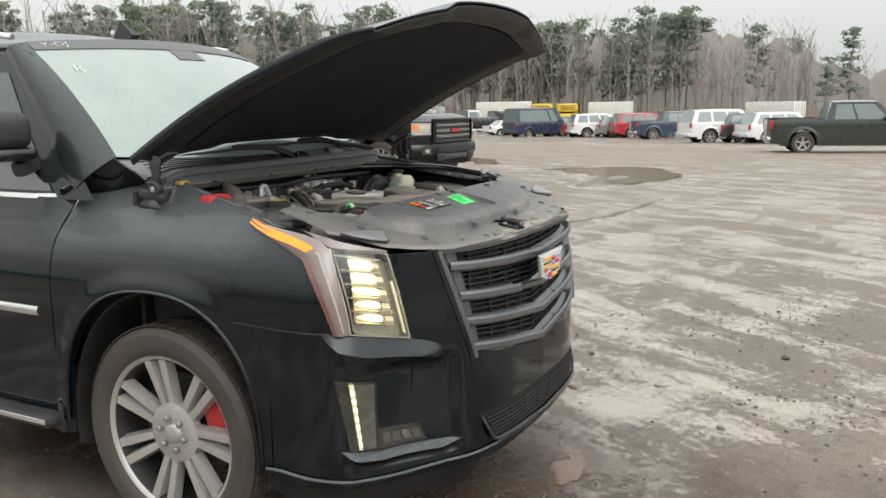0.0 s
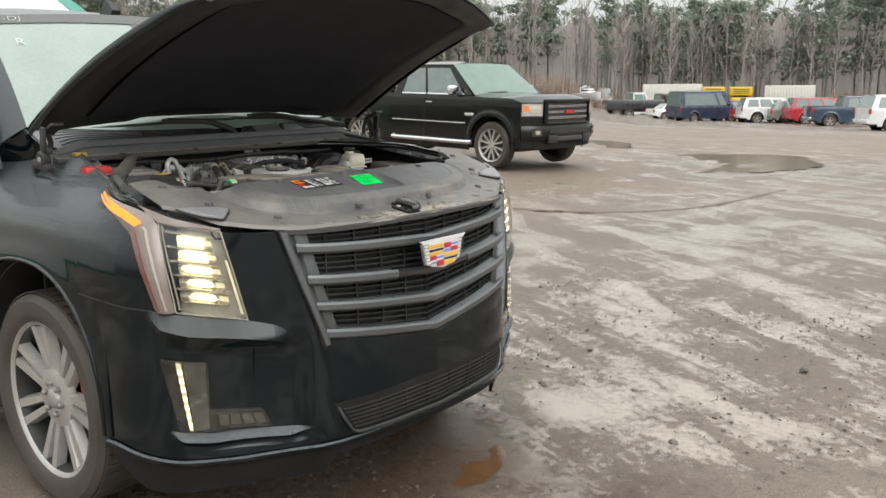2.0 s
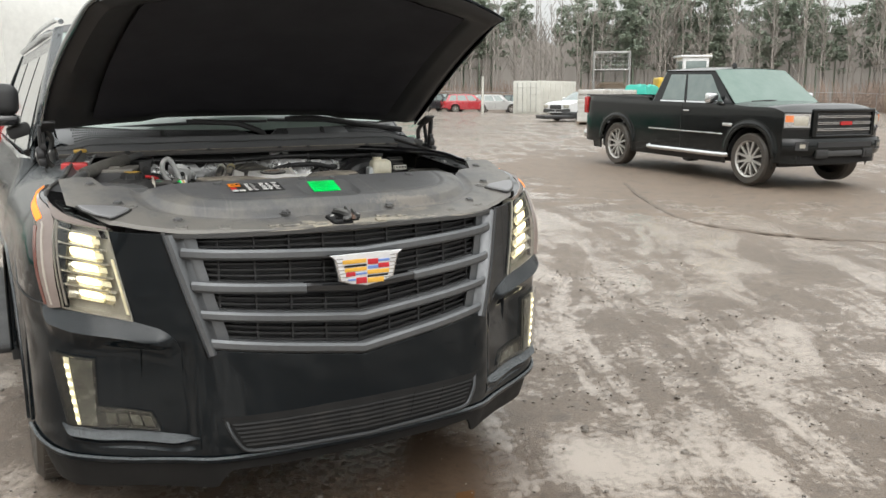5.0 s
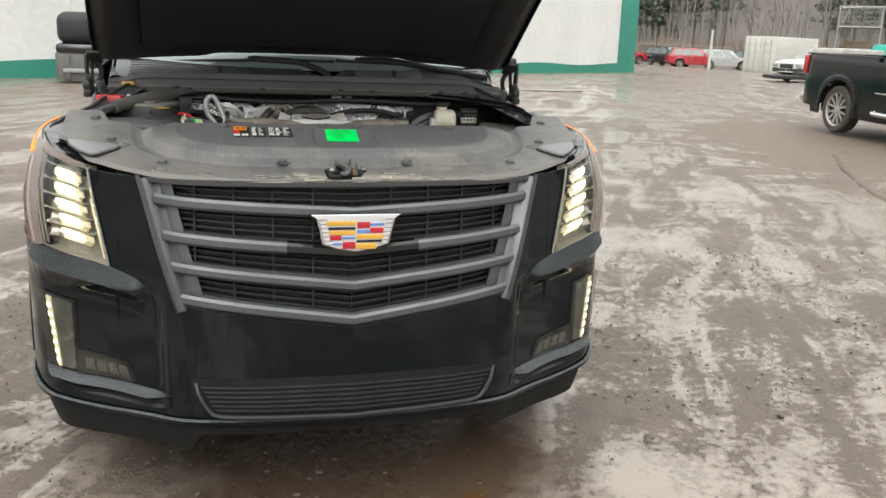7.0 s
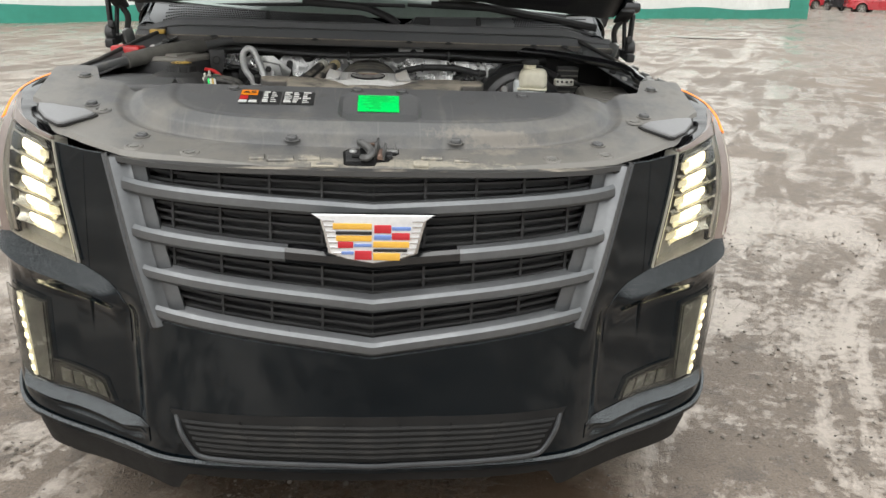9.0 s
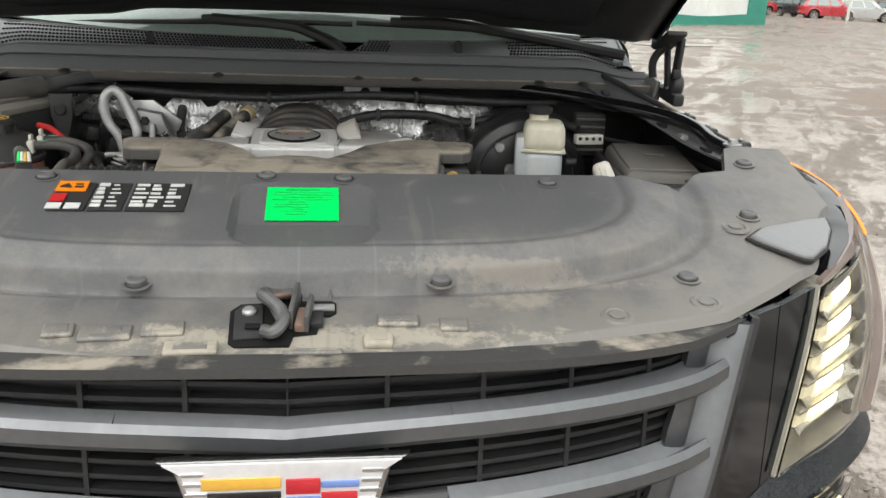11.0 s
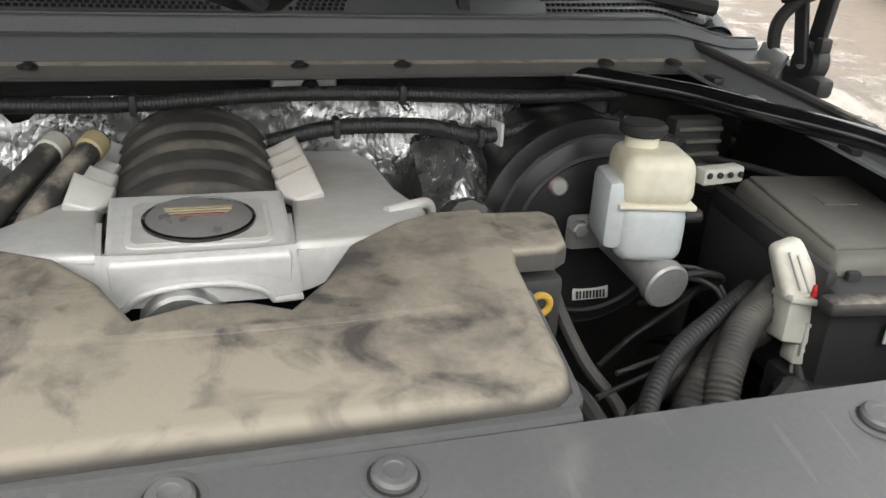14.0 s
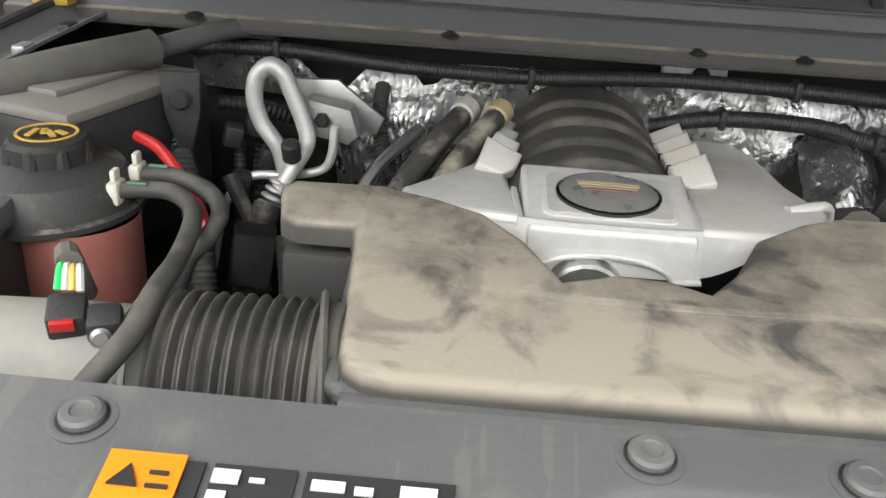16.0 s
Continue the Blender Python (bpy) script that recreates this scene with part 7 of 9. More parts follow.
for g in (-1, 1):
    for wy in (WHEEL_Y, 4.008):
        add_wheel(SUV, g * 0.872, wy, TYRE_R - 0.004, g, TYRE_R, 0.290, 0.275, 7, True, M_ALLOY, M_REDP)
    for y0, y1, nm in ((1.586, 2.70, "front_door"), (2.708, 3.62, "rear_door")):
        door = skin(nm, g * s_of_y(y0), g * s_of_y(y1), 0.43, 1.245, M_PAINT, SUV, nu=30, nv=16)
        skin("door_moulding", g * s_of_y(y0 + 0.07), g * s_of_y(y1 - 0.05), 0.800, 0.835, M_CHROME if nm == "front_door" else M_SATIN, door, off=0.012, thick=0.012, nu=14, nv=3, wrap=0.006)
        skin("door_handle", g * s_of_y(y1 - 0.24), g * s_of_y(y1 - 0.06), 1.055, 1.085, M_PAINT, door, off=0.035, thick=0.02, nu=8, nv=2)
    skin("rear_quarter", g * s_of_y(3.628), g * s_of_y(4.93), lambda s: max(arch(py(s), 4.008), 0.43), 1.245, M_PAINT, SUV, nu=80, nv=14)
    skin("sill", g * s_of_y(1.56), g * s_of_y(3.60), 0.33, 0.425, M_BLACK, SUV, off=-0.02, thick=0.02, nu=12, nv=2)
    board = rbox("running_board", (g * 1.02, 2.58, 0.395), (0.16, 2.0, 0.05), 0.02, M_BLACK, SUV)
    rbox("board_trim", (g * 1.10, 2.58, 0.402), (0.012, 1.98, 0.022), 0.004, M_CHROME, board)
    rbox("mud_flap", (g * 0.99, 1.58, 0.40), (0.10, 0.03, 0.12), 0.008, M_BLACK, SUV)
    # upper body: pillars and rails with the windows set proud of them

    def upper(y, t, g=g):
        """Side of the cabin: t from the belt to the roof rail."""
        return Vector((g * (lerp(0.905, 0.700, t ** 1.15)), y + 0.54 * t * (1 - smooth01((y - 1.5) / 1.3)) - 0.25 * t * smooth01((y - 4.2) / 0.7), lerp(1.235, 1.815, t)))
    sheet("cabin_side", lambda u, v: upper(lerp(1.46, 4.90, u), v), 50, 10, M_PAINT, SUV, 0.01)
    for y0, y1 in ((1.66, 2.62), (2.72, 3.58), (3.72, 4.55)):
        sheet("side_window", lambda u, v: upper(lerp(y0, y1, u), lerp(0.05, 0.86, v)) + Vector((g * 0.006, 0, 0)), 12, 8, M_GLASS, SUV, 0.004, "dark side window")
    skin("belt_trim", g * s_of_y(1.60), g * s_of_y(4.60), 1.238, 1.256, M_CHROME, SUV, off=0.006, thick=0.012, nu=20, nv=1)
    mirror = rbox("door_mirror", (g * 0.998, 1.80, 1.500), (0.175, 0.13, 0.145), 0.045, M_BLACK, SUV, (0, 0, g * 8), "black door mirror", seg=4)
    rbox("mirror_lower", (g * 1.0, 1.79, 1.410), (0.178, 0.135, 0.05), 0.02, M_GLOSS, mirror, (0, 0, g * 8))
    rbox("mirror_arm", (g * 0.92, 1.80, 1.36), (0.10, 0.06, 0.06), 0.015, M_BLACK, mirror, (0, g * 18, 0))
    rbox("mirror_glass", (g * 0.998, 1.868, 1.50), (0.14, 0.004, 0.11), 0.01, M_CHROME, mirror, (0, 0, g * 8))
    rail = tube("roof_rail", [(g * 0.67, 2.15, 1.885), (g * 0.68, 2.4, 1.905), (g * 0.68, 3.5, 1.915), (g * 0.67, 4.6, 1.89)], 0.013, M_CHROME, SUV)


def windshield(u, v):
    a = 2 * u - 1
    b = Vector((0.805 * a, 1.286 + 0.14 * a * a, 1.360 + 0.035 * a * a))
    t = Vector((0.665 * a, 1.95 + 0.13 * a * a, 1.890 - 0.03 * a * a))
    p = b.lerp(t, v)
    p += Vector((0, -0.02, 0.03)) * 4 * v * (1 - v) * 0.8
    return p


ws = sheet("windshield", windshield, 30, 14, M_WS, SUV, 0.005, "misted windshield with grey sky light painted into its colour")
sheet("windshield_band", lambda u, v: windshield(u, 0.90 + 0.10 * v) + Vector((0, -0.004, 0.003)), 30, 3, M_SHROUD, ws, 0.002, "dark shade band")
for u0, u1, v0, v1 in ((0.46, 0.58, 0.80, 0.93),):
    sheet("sensor_cover", lambda u, v: windshield(lerp(u0, u1, u), lerp(v0, v1, v)) + Vector((0, -0.004, 0.002)), 4, 4, M_SHROUD, ws, 0.002)
# chalk marks on the glass
M_CHALK = mat("white_chalk", (0.75, 0.78, 0.76), rough=0.8)


def chalk(word, u, v, size):
    """Hand-chalked characters lying on the glass."""
    curve = bpy.data.curves.new("chalk_mark", "FONT")
    curve.body, curve.size, curve.extrude, curve.offset = word, size, 0.0006, -0.002
    src = bpy.data.objects.new("chalk_mark", curve)
    me = bpy.data.meshes.new_from_object(src)
    bpy.data.objects.remove(src)
    o, x, y = windshield(u, v), windshield(u + 0.02, v), windshield(u, v + 0.03)
    ex = (x - o).normalized()
    ez = ex.cross(y - o).normalized()
    ey = ez.cross(ex)
    m = Matrix((ex, ey, ez)).transposed().to_4x4()
    m.translation = o + ez * 0.007
    me.transform(m)
    me.materials.append(M_CHALK)
    ob = new("chalk_mark", me)
    ob.parent = ws
    return tagged(ob, "white chalk letters on the glass")


chalk("Y-DJ", 0.028, 0.925, 0.060)
chalk("R", 0.052, 0.66, 0.075)


def roof(u, v):
    a = 2 * u - 1
    y = lerp(1.95 + 0.13 * a * a, 4.72, v)
    return Vector(((0.665 + 0.03 * smooth01(v * 3)) * a, y, 1.890 - 0.03 * a * a + 0.075 * smooth01(v / 0.28) * (1 - 0.25 * smooth01((v - 0.5) / 0.5)) * (1 - 0.75 * a ** 4)))


sheet("roof", roof, 30, 24, M_PAINT, SUV, 0.01)
for g in (-1, 1):
    sheet("roof_edge", lambda u, v: roof(0.5 + 0.5 * g, u).lerp(Vector((g * 0.703, lerp(2.06, 4.70, u), 1.825)), v) + Vector((g * 0.02 * math.sin(math.pi * v), 0, 0)), 24, 5, M_PAINT, SUV, 0.008)

    def a_pillar(u, v, g=g):
        e = windshield(0.5 + 0.5 * g, v)
        o = Vector((g * lerp(0.898, 0.708, v ** 1.1), lerp(1.56, 2.15, v), lerp(1.275, 1.825, v)))
        p = e.lerp(o, u)
        return p + Vector((g * 0.022, -0.012, 0.006)) * math.sin(math.pi * u)
    sheet("a_pillar", a_pillar, 6, 14, M_PAINT, SUV, 0.008)
    
    def corner(u, v, g=g):
        y = lerp(1.27, 1.63, u)
        out = body(g * s_of_y(y), wing_z(y) - 0.004, 0.0)
        p0, p1, p2 = Vector((g * 0.815, 1.27, 1.305)), Vector((g * 0.815, 1.426, 1.388)), Vector((g * 0.902, 1.60, 1.272))
        inn = p0.lerp(p1, u / 0.5) if u < 0.5 else p1.lerp(p2, (u - 0.5) / 0.5)
        return inn.lerp(out, v) + Vector((g * 0.012, 0, 0.014)) * math.sin(math.pi * v)
    sheet("cowl_corner", corner, 14, 8, M_PAINT, SUV, 0.006)
fin = bmesh.new()
add_grid(fin, lambda u, v: Vector((0.10 + (u - 0.5) * 0.05 * (1 - v * 0.8), 2.25 + 0.10 * v, 1.945 + 0.075 * v)), 4, 4, 0.12)
part("roof_antenna", fin, M_BLACK, SUV)
tail = sheet("tailgate", lambda u, v: Vector(((2 * u - 1) * lerp(0.93, 0.70, max(0, (v - 0.55) / 0.45) ** 1.3), 4.99 + 0.12 * (1 - (2 * u - 1) ** 2) - 0.28 * max(0, v - 0.55), lerp(0.45, 1.83, v))), 20, 20, M_PAINT, SUV, 0.02)
sheet("rear_window", lambda u, v: Vector(((2 * u - 1) * lerp(0.78, 0.64, v), 5.105 - 0.02 * (2 * u - 1) ** 2 - 0.06 - 0.13 * v, lerp(1.28, 1.76, v))), 10, 6, M_GLASS, tail, 0.004)
rbox("rear_bumper", (0, 5.06, 0.52), (1.92, 0.20, 0.26), 0.06, M_PAINT, SUV)
for g in (-1, 1):
    rbox("tail_lamp", (g * 0.90, 4.99, 1.15), (0.06, 0.10, 0.75), 0.015, M_RED, SUV)
rbox("underbody", (0, 2.8, 0.42), (1.5, 4.2, 0.16), 0.04, M_BAY, SUV)
sheet("dashboard", lambda u, v: Vector((lerp(-0.78, 0.78, u), lerp(1.40, 1.95, v), 1.27 + 0.02 * v)), 4, 3, M_BLACK, SUV, 0.02)
CENTRE.clear()

# ---- parked vehicles ----
def paint(name, c, rough=0.2, coat=0.7):
    return mat(name, c, tuple(v * 0.82 for v in c), rough=rough, r2=rough + 0.15, coat=coat, scale=2.0)


M_TRIM = mat("grey_trim", (0.05, 0.05, 0.05), rough=0.5)
M_CARGLASS = mat("pale_car_glass", (0.12, 0.16, 0.15), (0.16, 0.20, 0.19), rough=0.07, r2=0.14, coat=0.6)


def vehicle(name, label, category, body_mat, L=4.8, W=1.85, H=1.75, wb=2.8, fo=0.9, hood_z=1.05, belt=1.02, ws=(1.25, 2.0), rear=(4.2, 4.7), bed=None, tyre=0.36, rim=0.24,
            rim_mat=None, detail=1, glass=None, pillars=(0.5,), group="parked cars", n_spoke=5, lights=True, roof_mat=None, at=None, blunt=False):
    """A car, van or pickup with its nose at y = 0, pointing to -y. ws: foot and head of the windshield; rear: end of the roof and foot of the rear window; bed: where a pickup's box begins."""
    root = thing(name, label, category, at, group)
    CENTRE.append(Vector((0, L / 2, 0.75)))
    hw, glass, rim_mat = W / 2, glass or M_CARGLASS, rim_mat or M_ALLOY
    cab_end = bed if bed else L - 0.03
    wz = tyre

    y_s = 0.20 if blunt else 0.02

    def nose(a):
        return -0.04 + 0.24 * abs(a) ** 4 if blunt else (-0.04 if abs(a) < 0.8 else 0.0)

    def low(y):
        z = 0.30 + 0.10 * (y < 0.35) + 0.12 * (y > L - 0.4)
        for cy in (fo, fo + wb):
            d = abs(y - cy) / (tyre + 0.085)
            if d < 1:
                z = max(z, wz + (tyre + 0.10) * (1 - d ** 2.3) ** 0.5)
        return z

    def top(y):
        if y < ws[0]:
            return hood_z - 0.05 - 0.10 * smooth01((0.5 - y) / 0.5) + (belt - hood_z + 0.05) * smooth01((y - ws[0] + 0.35) / 0.35)
        return belt + 0.02 * (y - ws[0]) / 3 + (0.06 if bed and y > bed else 0)

    def half(y, z):
        e = (0.0 if blunt else 0.10) * max(0.0, 1 - y / 0.40) ** 2 + 0.08 * max(0.0, 1 - (L - y) / 0.35) ** 2
        e += 0.35 * max(0.0, z - (belt - 0.16)) ** 2 * 2 + 0.06 * max(0, 0.55 - z)
        for cy in (fo, fo + wb):
            r = math.hypot(y - cy, z - wz)
            e -= 0.03 * smooth01(1 - abs(r - (tyre + 0.13)) / 0.08)
        return hw - e
    for g in (-1, 1):
        sheet("body_side", lambda u, v: Vector((g * half(lerp(y_s, L - 0.02, u), lerp(low(lerp(y_s, L - 0.02, u)), top(lerp(y_s, L - 0.02, u)), v)), lerp(y_s, L - 0.02, u), lerp(low(lerp(y_s, L - 0.02, u)), top(lerp(y_s, L - 0.02, u)), v))), 70 + 50 * detail, 8 + 4 * detail, body_mat, root, 0.02)
        for cy in (fo, fo + wb):
            add_simple_wheel(root, g * (hw - 0.12), cy, wz, g, tyre, rim, 0.25, rim_mat, n_spoke)
            sheet("wheel_well", lambda u, v: Vector((g * lerp(hw - 0.03, hw - 0.35, v), cy - (tyre + 0.09) * math.cos(math.pi * u), wz + (tyre + 0.095) * math.sin(math.pi * u))), 14, 2, M_BLACK, root, 0.004)
    front = sheet("front_end", lambda u, v: Vector(((2 * u - 1) * half(y_s, lerp(0.40, top(y_s), v)), nose(2 * u - 1) if blunt else 0.02 - 0.07 * (1 - (2 * u - 1) ** 4), lerp(0.40, top(y_s), v))), 24, 6, body_mat, root, 0.02)
    back = sheet("tailgate" if bed else "rear_end", lambda u, v: Vector(((2 * u - 1) * half(L - 0.02, lerp(0.42, top(L - 0.1), v)), L - 0.02 + 0.06 * (1 - (2 * u - 1) ** 4), lerp(0.42, top(L - 0.1), v))), 16, 6, body_mat, root, 0.02)
    sheet("hood", lambda u, v: Vector(((2 * u - 1) * half(lerp(y_s, ws[0], v), top(lerp(y_s, ws[0], v))), lerp(nose(2 * u - 1), ws[0], v), top(lerp(y_s, ws[0], v)) + 0.06 * (1 - (2 * u - 1) ** 4) * smooth01(v * 4))), 20, 12, body_mat, root, 0.01)
    # cabin
    cw, rw = hw - 0.075, hw - 0.23

    def side(y, t, g):
        y0, y1 = ws[0] + 0.05, rear[1]
        f = (y - y0) / (y1 - y0)
        yt = lerp(ws[1], rear[0], f)
        return Vector((g * lerp(cw, rw, t), lerp(y, yt, t), lerp(belt + 0.01, H - 0.07, t)))
    for g in (-1, 1):
        sheet("cabin_side", lambda u, v: side(lerp(ws[0] + 0.05, rear[1], u), v, g), 24, 6, body_mat, root, 0.02)
        cuts = [0.085] + list(pillars) + [0.93 if not bed else 0.90]
        for a, b in zip(cuts, cuts[1:]):
            win = sheet("side_window", lambda u, v: side(lerp(ws[0] + 0.05, rear[1], lerp(a + 0.02, b - 0.02, u)), lerp(0.06, 0.88, v), g) + Vector((g * 0.008, 0, 0)), 8, 5, glass, root, 0.006)
            if detail > 1:
                sheet("window_trim", lambda u, v: side(lerp(ws[0] + 0.05, rear[1], lerp(a + 0.01, b - 0.01, u)), lerp(0.0, 0.05, v), g) + Vector((g * 0.012, 0, 0)), 6, 1, M_CHROME, win, 0.006)
        rbox("door_mirror", (g * (hw + 0.06), ws[0] + 0.42, belt + 0.10), (0.22, 0.13, 0.17), 0.04, M_CHROME if detail > 1 else body_mat, root, seg=3)
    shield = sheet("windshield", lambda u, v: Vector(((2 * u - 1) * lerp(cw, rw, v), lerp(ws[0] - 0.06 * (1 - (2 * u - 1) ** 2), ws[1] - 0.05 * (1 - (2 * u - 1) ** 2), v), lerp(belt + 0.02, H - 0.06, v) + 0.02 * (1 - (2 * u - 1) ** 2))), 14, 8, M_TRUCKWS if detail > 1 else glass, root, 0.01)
    sheet("rear_window", lambda u, v: Vector(((2 * u - 1) * lerp(cw, rw, v), lerp(rear[1], rear[0], v) + 0.03 * (1 - (2 * u - 1) ** 2), lerp(belt + 0.02, H - 0.06, v))), 12, 6, glass, root, 0.01)
    sheet("roof", lambda u, v: Vector(((2 * u - 1) * (rw + 0.015), lerp(ws[1] - 0.05 * (1 - (2 * u - 1) ** 2), rear[0] + 0.02, v), H - 0.07 + 0.07 * (1 - abs(2 * u - 1) ** 3) * (0.6 + 0.4 * math.sin(math.pi * v)))), 18, 14, roof_mat or body_mat, root, 0.02)
    if bed:
        sheet("bed_floor", lambda u, v: Vector(((2 * u - 1) * (hw - 0.12), lerp(bed + 0.05, L - 0.08, v), 0.80)), 2, 2, M_TRIM, root, 0.02)
        rbox("bed_front", (0, bed + 0.03, belt - 0.15), (W - 0.2, 0.04, 0.45), 0.01, body_mat, root)
        for g in (-1, 1):
            rbox("bed_rail", (g * (hw - 0.09), (bed + L) / 2, belt + 0.085), (0.11, L - bed - 0.06, 0.03), 0.01, M_TRIM, root)
    else:
        z0 = top(L - 0.1)
        sheet("rear_deck", lambda u, v: Vector(((2 * u - 1) * (hw - 0.08), lerp(rear[1] - 0.02, L - 0.02, v), belt + 0.02 - 0.03 * v)), 8, 3, body_mat, root, 0.01)
    if not blunt:
        rbox("front_bumper", (0, 0.03, 0.50), (W * 0.94, 0.16, 0.20), 0.05, M_TRIM if detail < 2 else body_mat, root)
    rbox("rear_bumper", (0, L + 0.02, 0.55), (W * 0.94, 0.14, 0.17), 0.04, M_CHROME if bed else body_mat, root)
    if not blunt:
        rbox("grille", (0, -0.05, hood_z - 0.28), (W * 0.42, 0.04, 0.20), 0.02, M_TRIM, front)
    for g in (-1, 1):
        if not blunt:
            rbox("headlight", (g * (hw - 0.24), 0.0, hood_z - 0.24), (0.32, 0.10, 0.17), 0.03, M_HOUSING, front)
        rbox("tail_light", (g * (hw - 0.055), L - 0.045, belt - 0.12), (0.10, 0.12, 0.34 if bed else 0.28), 0.02, M_RED, back)
        for a in pillars:
            yd = lerp(ws[0] + 0.05, rear[1], a)
            rbox("door_handle", (g * (half(yd, belt - 0.13) + 0.012), yd - 0.14, belt - 0.13), (0.03, 0.16, 0.028), 0.008, M_CHROME if detail > 1 else body_mat, root)
            bm = bmesh.new()
            add_grid(bm, lambda u, v: Vector((g * (half(yd, lerp(0.42, belt, v)) + 0.002), yd + 0.008 * (u - 0.5), lerp(0.42, belt - 0.01, v))), 1, 8, 0.004)
            part("door_gap", bm, M_BLACK, root)
    rbox("underbody", (0, L / 2, 0.38), (W * 0.78, L * 0.86, 0.14), 0.03, M_BLACK, root)
    CENTRE.clear()
    return root


def add_simple_wheel(parent, x, y, z, g, R, rim_r, width, rim_mat, n_spoke):
    m = Matrix.Translation((x, y, z)) @ Matrix.Rotation(radians(90 * g), 4, "Y")
    w = width / 2
    tyre = part("wheel", add_lathe(bmesh.new(), [(rim_r, -w), (R - 0.03, -w), (R, -w * 0.7), (R, w * 0.7), (R - 0.03, w), (rim_r + 0.02, w * 0.95), (rim_r, w * 0.8), (rim_r - 0.02, w * 0.2), (0, w * 0.2)], m, 32), M_RUBBER, parent)
    bm = bmesh.new()
    for k in range(n_spoke):
        a0 = 2 * math.pi * k / n_spoke
        for o in ((-0.26, 0.26) if n_spoke > 5 else (0,)):
            p0 = Vector((0.04 * math.cos(a0), 0.04 * math.sin(a0), w * 0.7))
            p1 = Vector(((rim_r) * math.cos(a0 + o), rim_r * math.sin(a0 + o), w * 0.82))
            d = p1 - p0
            s = Vector((-d.y, d.x, 0)).normalized() * (0.017 if n_spoke > 5 else 0.03)
            vs = [m @ v for v in (p0 - s, p0 + s, p1 + s, p1 - s)]
            lo = [m @ (v - Vector((0, 0, 0.03))) for v in (p0 - s, p0 + s, p1 + s, p1 - s)]
            t, b = [bm.verts.new(v) for v in vs], [bm.verts.new(v) for v in lo]
            bm.faces.new(t)
            for q in range(4):
                bm.faces.new((t[q], b[q], b[(q + 1) % 4], t[(q + 1) % 4]))
    add_lathe(bm, [(0.07, w * 0.6), (0.06, w * 0.8), (0, w * 0.84)], m, 16)
    add_lathe(bm, [(rim_r - 0.012, w * 0.3), (rim_r - 0.012, w * 0.75), (rim_r + 0.012, w * 0.93), (rim_r + 0.012, w * 0.80)], m, 32)
    bmesh.ops.recalc_face_normals(bm, faces=bm.faces[:])
    part("rim", bm, rim_mat, tyre)
    return tyre


def stand(x, y, turn=0.0):
    """A pose on the ground."""
    return pose(x, y, ground_z(x, y) - 0.005, 0, 0, turn)


GMC = vehicle("pickup_truck", "black extended-cab pickup truck with chrome mirrors and orange markers", "pickup truck", M_PAINT_GMC, L=5.74, W=2.03, H=1.90, wb=3.645, fo=0.88, hood_z=1.30, belt=1.27, ws=(1.34, 2.04),
              rear=(3.32, 3.52), bed=3.60, tyre=0.415, rim=0.285, detail=2, pillars=(0.56,), n_spoke=6, blunt=True, rim_mat=M_ALLOY, group="", at=pose(10.81, 5.99, 0.074, 1.2, 0, -5.7), glass=M_CARGLASS)


